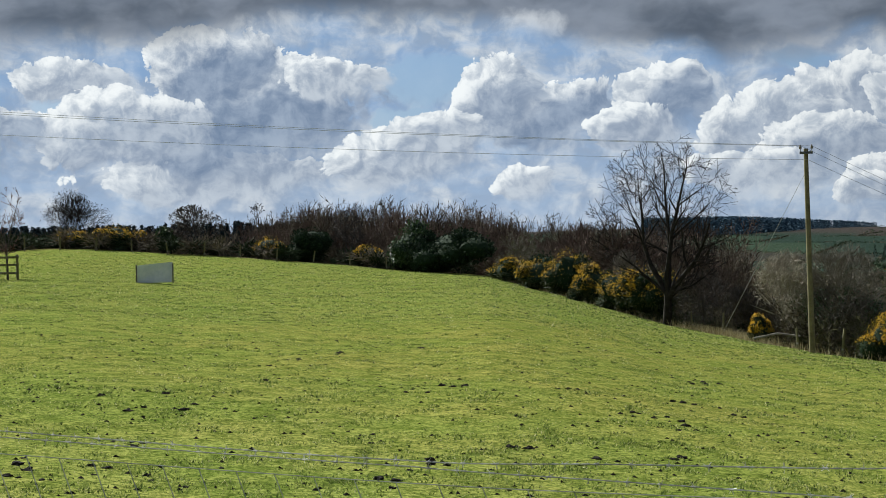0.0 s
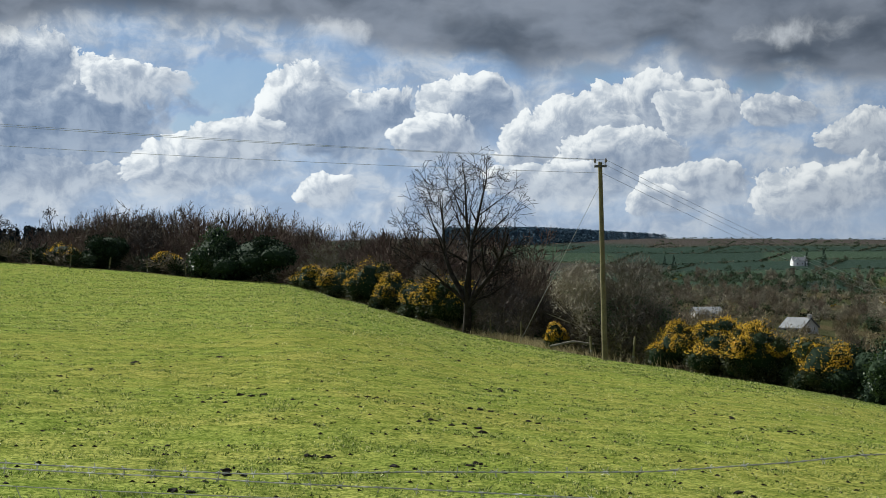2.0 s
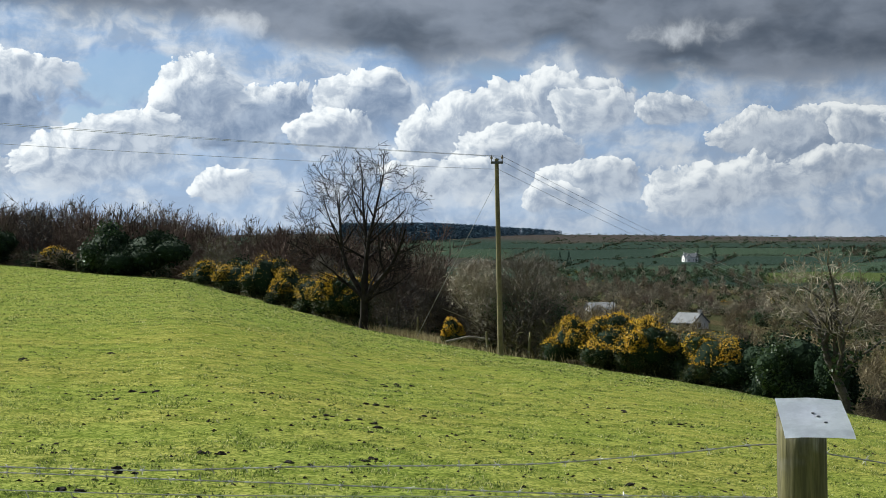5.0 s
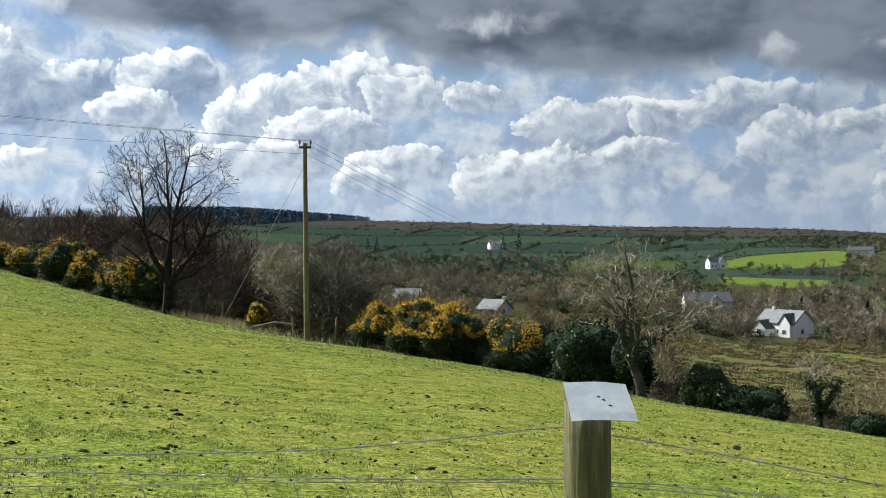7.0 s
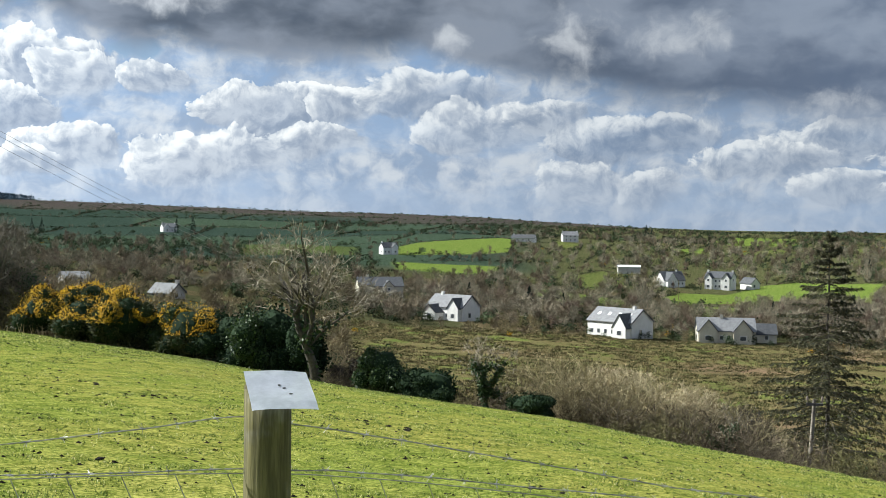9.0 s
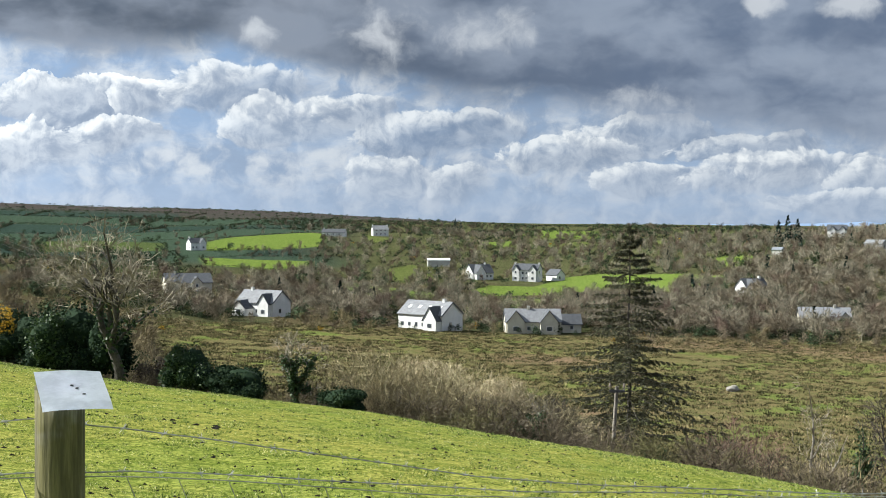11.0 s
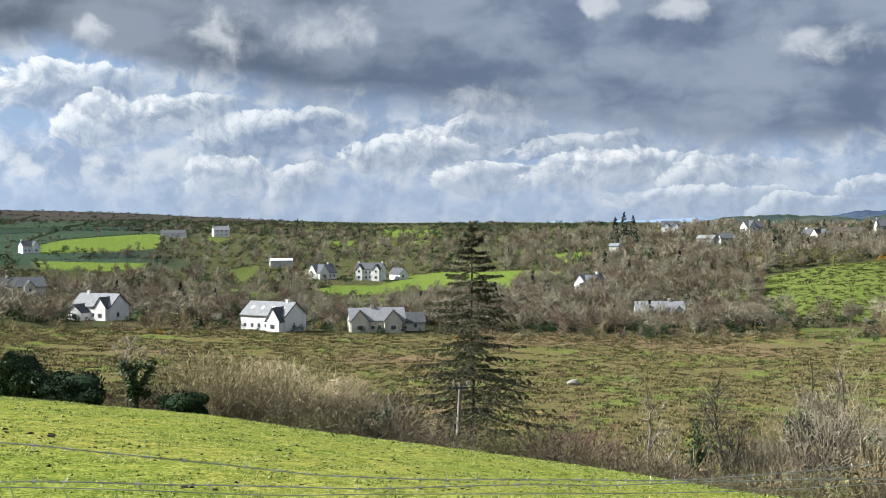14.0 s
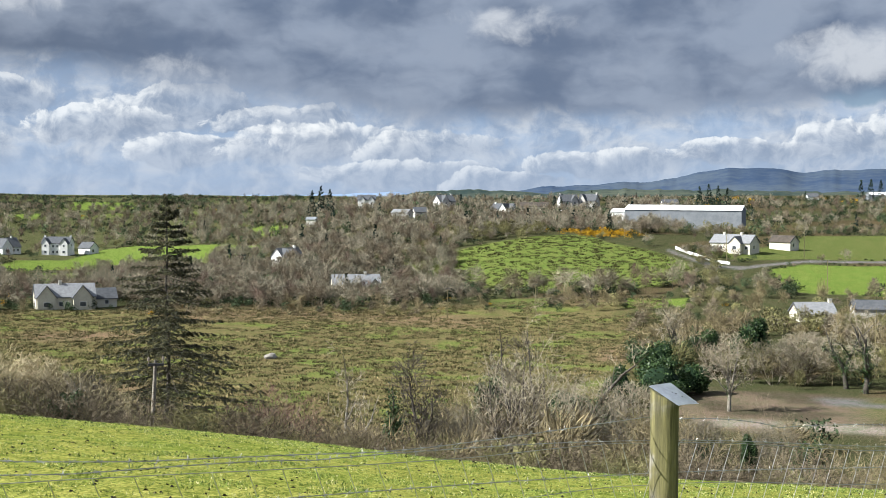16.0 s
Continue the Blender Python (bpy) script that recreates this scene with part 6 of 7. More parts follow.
# bare woods over the valley and the ridge
for _ in range(11500):
    a, r = rng.uniform(17, 88), math.exp(rng.uniform(math.log(322), math.log(1050)))
    x, y = r * math.sin(radians(a)), r * math.cos(radians(a))
    n = noise.noise((x * 0.012, y * 0.012, 0.0)) + 0.5 * noise.noise((x * 0.035, y * 0.035, 4.0))
    dense = 0.05 + (n > -0.12) * 0.75
    if 51 < a < 66 and 325 < r < 470 or 59 < a < 76 and 455 < r < 700 or 33 < a < 42 and 352 < r < 520:
        dense = 0.95
    if a > 77.5 and r > 300:
        dense *= 0.55 if r < 470 else 0.8
    if a < 46 and r > 560:
        dense *= (0.02 if a < 38 else 0.30) if r > 800 else 0.35 if a < 38 else 0.8
    if 16 < a < 34 and 600 < r < 760 and noise.noise((a * 0.9, r * 0.01, 2.0)) > -0.15:
        dense = 0.8
    elif a > 44 and r > 640 and a < 60:
        dense = 0.95 if n > -0.35 else 0.2
    if rng.random() > dense or in_field(a, r, 0.35 * noise.noise((x * 0.05, y * 0.05, 8.0)) + 0.15) or not free(x, y, r) or 63 < a < 78 and 330 < r < 435 and knoll_field(a, r) > 0.0:
        continue
    near = r < 480
    # low dark scrub added to stand for the shadows inside the woods
    if rng.random() < 0.55:
        rows.append((x + rng.normal() * 2, y + rng.normal() * 2, float(ground(x, y)), rng.uniform(1.4, 2.8), 1.7, "far_green", np.array(T_DARK) * rng.uniform(0.4, 1.0)))
    q = rng.random() if a > 36 or r < 540 or rng.random() < 0.5 else 0.9
    h = rng.uniform(4.0, 8.5) * (0.75 if a > 66 and r > 560 or a > 77 else 1.0)
    if q < 0.42:
        tone = np.array(T_BROWN if rng.random() < 0.5 else T_GREY) * rng.uniform(0.8, 1.25)
        rows.append((x, y, float(ground(x, y)), h, 1.0, "bare" if near else "far_bare", tone))
    elif q < 0.50:
        rows.append((x, y, float(ground(x, y)), h, 0.8, "bare" if near else "far_bare", np.array(T_RED) * rng.uniform(0.8, 1.2)))
    elif q < 0.80:
        rows.append((x, y, float(ground(x, y)), rng.uniform(1.6, 4.0), 1.1, "scrub", np.array(T_OLIVE if rng.random() < 0.55 else T_BROWN) * rng.uniform(0.8, 1.2)))
    elif q < 0.90 or a < 36 and q < 0.965:
        rows.append((x, y, float(ground(x, y)), rng.uniform(2.0, 5.5), 1.1, "green" if near else "far_green", np.array(T_DARK) * rng.uniform(1.0, 2.4)))
    elif q < 0.906:
        rows.append((x, y, float(ground(x, y)), rng.uniform(5.0, 9.0), 1.0, "fir" if near else "far_fir", T_FIR))
    elif q > 0.985:
        rows.append((x, y, float(ground(x, y)), rng.uniform(1.2, 2.2), 1.4, "far_green", np.array(T_GOLD) * rng.uniform(0.6, 1.0)))
    else:
        rows.append((x, y, float(ground(x, y)), h * 1.15, 1.15, "bare" if near else "far_bare", np.array(T_GREY) * rng.uniform(0.8, 1.3)))
for _ in range(3000):
    if rng.random() < 0.62:
        a, r = rng.uniform(55, 77), rng.uniform(448, 720)
    else:
        a, r = rng.uniform(50.5, 66.5), rng.uniform(330, 470)
    x, y = r * math.sin(radians(a)), r * math.cos(radians(a))
    if in_field(a, r) or not free(x, y, r) or noise.noise((x * 0.02, y * 0.02, 31.0)) < -0.30:
        continue
    q = rng.random()
    near = r < 520
    if q < 0.72:
        rows.append((x, y, float(ground(x, y)), rng.uniform(4.0, 8.0), 1.05, "bare" if near else "far_bare", np.array(T_BROWN if rng.random() < 0.4 else T_GREY) * rng.uniform(0.75, 1.2)))
    elif q < 0.86:
        rows.append((x, y, float(ground(x, y)), rng.uniform(2.0, 3.5), 1.2, "scrub", np.array(T_OLIVE) * rng.uniform(0.8, 1.2)))
    elif q < 0.985:
        rows.append((x, y, float(ground(x, y)), rng.uniform(2.5, 6.0), 0.9, "green" if near else "far_green", np.array(T_DARK) * rng.uniform(0.9, 2.0)))
    else:
        rows.append((x, y, float(ground(x, y)), rng.uniform(5.0, 9.0), 1.0, "far_fir", T_FIR))
for a, r, h in ((60.1, 640, 15), (60.5, 645, 17), (60.9, 640, 15), (45.85, 1150, 14), (46.1, 1160, 11), (66.8, 640, 9), (71.0, 630, 9), (71.3, 632, 8), (77.4, 640, 12), (77.8, 640, 13), (78.2, 645, 12), (78.6, 640, 11), (84.2, 880, 14), (84.6, 880, 15), (85.0, 885, 14), (24.9, 985, 11), (25.6, 990, 13), (19.2, 980, 10), (18.8, 985, 9)):
    x, y = r * math.sin(radians(a)), r * math.cos(radians(a))
    rows.append((x, y, float(ground(x, y)), h, 1.1, "fir", np.array(T_FIR) * 1.3))
for k in range(90):
    a, r = rng.normal(73.3, 0.7), rng.normal(438, 9)
    x, y = r * math.sin(radians(a)), r * math.cos(radians(a))
    rows.append((x, y, float(ground(x, y)), rng.uniform(1.2, 2.4), 1.3, "far_green", np.array(T_GOLD) * rng.uniform(0.5, 0.9)))
for a0, a1, r0, r1, h0, h1, many in ((74.0, 80.0, 470, 505, 2.0, 4.5, 110), (80.3, 86.5, 255, 276, 2.5, 5.5, 60), (65.2, 70.5, 425, 470, 3.0, 6.5, 120), (76.8, 78.6, 300, 400, 2.0, 4.5, 70), (44.0, 46.4, 590, 630, 2.5, 5.0, 40)):
    for k in range(many):
        a, r = rng.uniform(a0, a1), rng.uniform(r0, r1)
        x, y = r * math.sin(radians(a)), r * math.cos(radians(a))
        if knoll_field(a, r) < 0:
            rows.append((x, y, float(ground(x, y)), rng.uniform(h0, h1), 1.1, "bare" if k % 3 else "green", np.array((T_BROWN, T_OLIVE, T_GREY)[k % 3 if k % 3 else 1]) * rng.uniform(0.6, 1.1)))
for a, r, h in ((48.75, 318, 2.2), (49.45, 316, 3.0), (49.7, 315, 2.4), (50.55, 320, 2.6), (51.3, 318, 2.0), (45.75, 316, 2.2), (45.95, 318, 2.6), (44.05, 314, 1.6), (47.0, 318, 3.4), (47.3, 316, 2.6), (43.3, 318, 2.4), (42.2, 320, 2.8), (38.4, 338, 2.2), (36.2, 340, 2.8), (35.4, 342, 3.2), (52.6, 320, 2.6), (48.0, 580, 3.4), (48.25, 582, 2.8), (49.9, 585, 2.4)):
    x, y = r * math.sin(radians(a)), r * math.cos(radians(a))
    rows.append((x, y, float(ground(x, y)), h, 0.95, "green", np.array(T_DARK) * rng.uniform(1.1, 1.8)))
for _ in range(420):
    a, r = rng.uniform(76.5, 92), rng.uniform(475, 1000)
    x, y = r * math.sin(radians(a)), r * math.cos(radians(a))
    if free(x, y, r) and not in_field(a, r):
        q = rng.random()
        rows.append((x, y, float(ground(x, y)), rng.uniform(1.6, 5.0), 1.3, "far_green" if q < 0.55 else "far_bare", np.array(T_GOLD if q < 0.03 else T_DARK if q < 0.55 else T_BROWN) * rng.uniform(0.6, 1.3)))
wood_stuff("valley_woodland", rows, KINDS, "leafless brown woods and scrub across the valley", 1)

# hedges round the fields
rows = []


def hedge_at(x, y, r, big):
    if not free(x, y, r):
        return
    k = rng.random()
    if k < 0.90:
        rows.append((x, y, float(ground(x, y)), rng.uniform(1.4, 2.4) * big, 1.6, "tuft" if r > 450 else "scrub", np.array(T_DARK if rng.random() < 0.7 else T_BROWN) * rng.uniform(0.5, 1.0)))
    elif k < 0.95:
        rows.append((x, y, float(ground(x, y)), rng.uniform(2.5, 6.0), 0.9, "far_bare", np.array(T_BROWN) * rng.uniform(0.7, 1.2)))
    else:
        rows.append((x, y, float(ground(x, y)), rng.uniform(2.0, 4.5), 1.0, "far_green", np.array(T_DARK) * rng.uniform(0.8, 1.6)))


for _, outline in FIELDS:
    for (a0, r0), (a1, r1) in zip(outline, outline[1:] + outline[:1]):
        n = max(2, int(math.hypot(radians(a1 - a0) * (r0 + r1) / 2, r1 - r0) / 1.9))
        gap = rng.random() < 0.25
        for k in range(n):
            a, r = a0 + (a1 - a0) * k / n, r0 + (r1 - r0) * k / n + rng.normal() * 0.8
            if rng.random() < (0.35 if gap else 0.9):
                hedge_at(r * math.sin(radians(a)), r * math.cos(radians(a)), r, 0.62)
for row in range(26, 36):
    a = 13.0
    while a < 56:
        r = math.exp((row + 0.05 * a) / 4.6)
        a += math.degrees(2.2 / r)
        if 575 < r < 1900 and not in_field(a, r) and noise.noise((a * 0.3, row * 3.1, 0.0)) > -0.35:
            hedge_at(r * math.sin(radians(a)), r * math.cos(radians(a)), r, 0.75 + 0.4 * (r > 1000))
    for cell in range(0, 12):
        a = (cell - 0.37 * row) % 12.0 * 6.5 + 0.0
        for u in np.arange(0, 1, 0.016):
            r = math.exp((row + u + 0.05 * a) / 4.6)
            if 13 < a < 56 and 575 < r < 1900 and not in_field(a, r):
                hedge_at(r * math.sin(radians(a + u * 1.2)), r * math.cos(radians(a + u * 1.2)), r, 0.75 + 0.4 * (r > 1000))
wood_stuff("field_hedges", rows, KINDS, "dark overgrown hedges between distant fields", 2, "hedge")

PLANT_AZ, PLANT_R = (8.0, 9.2, 11.7, 14.2, 16.5, 18.0, 19.0), (1210, 1260, 1440, 1800, 2130, 2250, 2320)
# plantation on the hilltop, treeline and ridge trees
rows = []
for _ in range(6000):
    a, r = rng.uniform(9, 18.9), rng.uniform(1000, 2450)
    if r < np.interp(a, PLANT_AZ, PLANT_R):
        continue
    x, y = r * math.sin(radians(a)), r * math.cos(radians(a))
    # fir tone lifted and blued: the haze before the wood is painted in
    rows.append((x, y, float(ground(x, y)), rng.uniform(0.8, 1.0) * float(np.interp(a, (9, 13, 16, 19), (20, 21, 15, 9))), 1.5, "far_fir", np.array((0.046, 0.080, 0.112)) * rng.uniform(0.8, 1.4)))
wood_stuff("hilltop_plantation", rows, KINDS, "dark haze-blued conifer plantation capping the far hill", 3)
rows = []
for _ in range(900):
    a, r = rng.uniform(18.5, 62), rng.uniform(1350, 2500)
    x, y = r * math.sin(radians(a)), r * math.cos(radians(a))
    rows.append((x, y, float(ground(x, y)), rng.uniform(2, 4.2), 1.8, "far_green", np.array(T_DARK) * rng.uniform(0.9, 1.8)))
for _ in range(1700):
    a, r = rng.uniform(31, 61), rng.uniform(1050, 1500)
    x, y = r * math.sin(radians(a)), r * math.cos(radians(a))
    if noise.noise((x * 0.008, y * 0.008, 5.0)) < -0.05:
        continue
    if rng.random() < 0.5:
        rows.append((x, y, float(ground(x, y)), rng.uniform(3, 6.5), 1.2, "far_green", np.array(T_DARK) * rng.uniform(0.8, 1.6)))
    else:
        rows.append((x, y, float(ground(x, y)), rng.uniform(4, 7.5), 1.1, "far_bare", np.array(T_BROWN) * rng.uniform(0.5, 0.9)))
wood_stuff("skyline_trees", rows, KINDS, "small dark trees along the far skyline", 4)

# woods behind the pasture
rows = []
for _ in range(1350):
    a, r = rng.uniform(-27, 13.5), rng.uniform(122, 175)
    x, y = r * math.sin(radians(a)), r * math.cos(radians(a))
    if past_hedge(x, y) < 6:
        continue
    dense = 0.80 if -8.5 < a < 3.5 else 0.40
    if rng.random() > dense:
        continue
    g = float(ground(x, y))
    top = np.interp(a, (-27, -9, -6, -3, 0, 4, 8, 13.5), (2.2, 3.0, 4.4, 4.8, 4.0, 2.9, 2.6, 2.0)) / 100
    h = max(2.0, (1.62 + r * top - g) * (rng.uniform(0.45, 0.85) if rng.random() < 0.6 else rng.uniform(0.85, 1.16)))
    tone = np.array(T_RED if rng.random() < 0.55 else T_BROWN) * rng.uniform(0.65, 1.1)
    if rng.random() < 0.15:
        rows.append((x, y, g, h * 0.6, 0.8, "green", np.array(T_DARK) * rng.uniform(0.7, 1.3)))
    else:
        rows.append((x, y, g, h, 0.8, "fine_bare" if rng.random() < 0.45 else "bare", tone * 0.9))
for _ in range(700):
    a, r = rng.uniform(-30, -5), rng.uniform(330, 470)
    x, y = r * math.sin(radians(a)), r * math.cos(radians(a))
    g = float(ground(x, y))
    rows.append((x, y, g, 1.62 + r * 0.029 * rng.uniform(0.80, 1.04) - g, 1.0, "fir", np.array((0.026, 0.038, 0.040)) * rng.uniform(0.8, 1.4)))
for _ in range(170):
    s = rng.uniform(-0.80, 0.85)
    x, y = 15.2 - 11.2 * s + rng.uniform(1.0, 3.5), 50 + 55 * s
    if past_hedge(x, y) > 1.0 and abs(s) > 0.06 and y > 36:
        rows.append((x, y, float(ground(x, y)), rng.uniform(0.7, 1.5) * (0.75 if y < 38 else 1.0), 1.1, "green", np.array(T_DARK) * rng.uniform(0.7, 1.4)))
T_WARM = (0.175, 0.146, 0.086)
T_STRAW = (0.27, 0.235, 0.14)
for a0, a1, r0, r1, h0, h1, many, hue in ((41.8, 50.8, 34.5, 41, 1.1, 2.3, 95, T_STRAW), (56.8, 60.4, 70, 80, 4.5, 7.2, 16, T_RED), (60, 67, 72, 90, 3.5, 7.0, 26, T_WARM), (66, 76, 88, 118, 4.0, 9.5, 52, T_WARM), (50.0, 53.0, 38, 46, 1.2, 2.2, 14, T_BROWN), (11.2, 18.5, 56, 68, 1.3, 3.4, 50, (0.062, 0.052, 0.040)), (76, 88, 186, 205, 3.5, 7.5, 46, T_OLIVE)):
    for k in range(many):
        a, r = rng.uniform(a0, a1), rng.uniform(r0, r1)
        x, y = r * math.sin(radians(a)), r * math.cos(radians(a))
        if past_hedge(x, y) > 1.5:
            rows.append((x, y, float(ground(x, y)), rng.uniform(h0, h1), 0.9 if h1 > 4 else 1.1, ("bare" if k % 2 else "spray") if h1 > 4 else "wisp" if hue == T_STRAW else "fine_scrub", np.array(hue) * rng.uniform(0.65, 1.15)))
# brush that fills the hedge line
for _ in range(620):
    s = rng.uniform(-0.95, 1.05)
    x, y = 15.2 - 11.2 * s + rng.uniform(1.5, 9), 50 + 55 * s
    if past_hedge(x, y) < 1.5 or 8.4 < math.degrees(math.atan2(x, y)) < 11.0 and rng.random() < 0.6:
        continue
    rows.append((x, y, float(ground(x, y)), rng.uniform(0.7, 2.2) * (0.55 if y < 45 else 1.0), 1.3, "fine_scrub", np.array(T_BROWN if rng.random() < 0.7 else T_OLIVE) * rng.uniform(0.5, 1.0)))
for _ in range(300):
    x = rng.uniform(-45, 6)
    y = 107 - 0.06 * x + rng.uniform(0.5, 10)
    rows.append((x, y, float(ground(x, y)), rng.uniform(0.8, 2.4), 1.4, "scrub", np.array(T_DARK if rng.random() < 0.5 else T_BROWN) * rng.uniform(0.6, 1.2)))
wood_stuff("hedge_woodland", rows, KINDS, "reddish leafless wood and brush behind the pasture", 5)

# scrub on the slope below the pasture and round the yard
rows = []
for _ in range(3600):
    a, r = rng.uniform(13, 92), rng.uniform(46, 318)
    x, y = r * math.sin(radians(a)), r * math.cos(radians(a))
    bog = 118 < r < 318 and 33 < a < 74.5
    if a < 33 and r < 120:
        continue
    strip = 296 < r < 318
    if past_hedge(x, y) < 14 or bog and not strip or in_field(a, r) or not free(x, y, r):
        continue
    if a > 73 and 140 < r < 190:
        continue
    if r < 128 and (rng.random() < 0.55 or a < 55 and r > 70):
        continue
    g = float(ground(x, y))
    q = rng.random()
    lim = 1.0 if r > 128 else 0.75
    if q < 0.5:
        rows.append((x, y, g, rng.uniform(1.5, 4.2) * lim, 1.2, "wisp" if r < 135 else "scrub", np.array(T_BROWN if rng.random() < 0.4 else T_WARM) * rng.uniform(0.7, 1.3)))
    elif q < 0.82:
        rows.append((x, y, g, rng.uniform(3.5, 7.0) * lim, 0.95, "spray" if r < 150 else "bare", np.array(T_WARM if rng.random() < 0.6 else T_BROWN) * rng.uniform(0.8, 1.3)))
    elif q < 0.96:
        rows.append((x, y, g, rng.uniform(1.5, 4.5) * lim, 1.0, "green", np.array(T_DARK if rng.random() < 0.6 else T_OLIVE) * rng.uniform(0.9, 1.7)))
    else:
        rows.append((x, y, g, rng.uniform(1.0, 1.6), 1.4, "far_green", np.array(T_GOLD) * rng.uniform(0.5, 0.9)))
wood_stuff("slope_scrub", rows, KINDS, "bare scrub and brambles on the valley side", 6, "scrub")

# rushes on the bog and the knoll
rows = []
for _ in range(24000):
    a, r = rng.uniform(31, 76), math.sqrt(rng.uniform(120 ** 2, 320 ** 2))
    x, y = r * math.sin(radians(a)), r * math.cos(radians(a))
    n = noise.noise((x * 0.03, y * 0.03, 2.0)) + 0.6 * noise.noise((x * 0.12, y * 0.12, 7.0))
    if n < -0.42:
        continue
    rows.append((x, y, float(ground(x, y)), rng.uniform(0.28, 0.62), 2.1, "rush", np.array((0.078, 0.076, 0.034) if rng.random() < 0.58 else (0.195, 0.160, 0.084)) * rng.uniform(0.6, 1.2)))
for _ in range(4200):
    a, r = rng.uniform(66, 77), rng.uniform(300, 450)
    x, y = r * math.sin(radians(a)), r * math.cos(radians(a))
    if knoll_field(a, r) < 0 or noise.noise((x * 0.03, y * 0.03, 12.0)) < -0.5:
        continue
    rows.append((x, y, float(ground(x, y)), rng.uniform(0.35, 0.7), 2.0, "rush", np.array((0.062, 0.062, 0.026)) * rng.uniform(0.6, 1.2)))
wood_stuff("rushes", rows, KINDS, "tufts of rushes over boggy ground", 7, "rushes")


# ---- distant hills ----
# the blue and the pale hills carry distance haze in their base colour
HILL_HAZE_BLUE = mottled("far_hill_haze_blue", (0.030, 0.048, 0.088), (0.060, 0.078, 0.104), 0.004, 1.0, fine=6.0, spec=0.0)
HILL_HAZE_PALE = mottled("farthest_hill_haze", (0.15, 0.21, 0.32), (0.18, 0.24, 0.34), 0.004, 1.0, spec=0.0)
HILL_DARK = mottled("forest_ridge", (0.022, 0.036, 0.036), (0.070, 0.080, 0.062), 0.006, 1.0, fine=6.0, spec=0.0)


def ridge(name, r, prof, mat, label, seed):
    """A long hill at distance r whose crest follows compass and height-by-distance pairs."""
    az_k, te_k = zip(*prof)
    az_l = np.arange(az_k[0], az_k[-1], 0.12)
    te = np.interp(az_l, az_k, te_k)
    te = np.convolve(np.pad(te, 8, mode="edge"), np.hanning(17) / np.hanning(17).sum(), "valid")
    crest = 1.62 + r * te + np.array([6 * noise.noise((a * 0.9, seed, 0)) + 2.5 * noise.noise((a * 4.0, seed, 1)) for a in az_l])
    V = []
    for k in range(8):
        u = k / 7
        rr = r - 900 * (1 - u)
        for a, c in zip(az_l, crest):
            low = -60 + 12 * noise.noise((a * 1.4, seed, u * 4))
            V.append((rr * math.sin(radians(a)), rr * math.cos(radians(a)), low + (c - low) * (1 - (1 - u) ** 1.6)))
    n = len(az_l)
    i = (np.arange(7)[:, None] * n + np.arange(n - 1)[None]).ravel()
    ob = part(name, mesh_of(name, V, np.stack([i, i + 1, i + n + 1, i + n], 1), True), mat)
    return tagged(ob, label, "hill", kind="structure")


ridge("backdrop_hills", 4700, ((50, -0.02), (54.5, -0.0075), (57.5, -0.0035), (59.5, -0.004), (61.0, -0.003), (63.3, -0.0012), (64.6, -0.0028), (66, -0.008), (70, -0.02)), HILL_HAZE_PALE, "hills on the horizon in a pale blue haze tone", 3.0)
ridge("backdrop_mountain", 4300, ((64, -0.012), (68.5, -0.001), (70.5, 0.0030), (73.5, 0.0062), (75.8, 0.0085), (77.0, 0.0130), (78.4, 0.0180), (79.6, 0.0188), (80.8, 0.0172), (82.2, 0.0146), (83.6, 0.0172), (85.6, 0.0172), (90, 0.014), (97, 0.0)), HILL_HAZE_BLUE, "long mountain beyond the valley in a hazy blue-green tone", 8.0)
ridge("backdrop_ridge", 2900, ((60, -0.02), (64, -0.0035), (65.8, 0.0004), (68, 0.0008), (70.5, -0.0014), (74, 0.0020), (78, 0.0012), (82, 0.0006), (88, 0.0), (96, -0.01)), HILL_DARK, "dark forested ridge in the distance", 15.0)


# ---- the pasture's turf, clods and small things ----
rng = np.random.default_rng(5)


def blades(n, r0, r1, az0, az1, tall, wide):
    """Upright three-cornered blades, thicker in tussocks."""
    r = r0 * (r1 / r0) ** (rng.random(n) ** 0.85)
    a = np.radians(rng.uniform(az0, az1, n))
    x, y = r * np.sin(a), r * np.cos(a)
    keep = past_hedge(x, y) < 0.8
    x, y, r = x[keep], y[keep], r[keep]
    t = np.array([noise.noise((u * 1.7, v * 1.7, 0.0)) + 0.6 * noise.noise((u * 5.0, v * 5.0, 3.0)) for u, v in zip(x, y)])
    keep = rng.random(len(x)) < np.clip(0.62 + 0.8 * t, 0.25, 1)
    x, y, r, t = x[keep], y[keep], r[keep], t[keep]
    m = len(x)
    z = ground(x, y) + np.array([noise.noise((u * 0.9, v * 0.9, 0.0)) * 0.012 + noise.noise((u * 0.25, v * 0.25, 5.0)) * 0.05 for u, v in zip(x, y)]) * np.clip(r / 6, 0, 1)
    h = tall * (0.55 + np.clip(t + 0.35, 0, 1.4)) * rng.uniform(0.5, 1.3, m) * (1 + r / 80)
    w = wide * (1 + r / 11) * rng.uniform(0.6, 1.3, m)
    b = rng.uniform(0, 6.28, m)
    lean = rng.normal(size=(m, 2)) * h[:, None] * 0.55
    P = np.stack([x, y, z - 0.008], 1)
    d = np.stack([np.cos(b) * w, np.sin(b) * w, 0 * w], 1)
    tip = P + np.stack([lean[:, 0], lean[:, 1], h], 1)
    return np.stack([P - d, P + d, tip], 1).reshape(-1, 3)


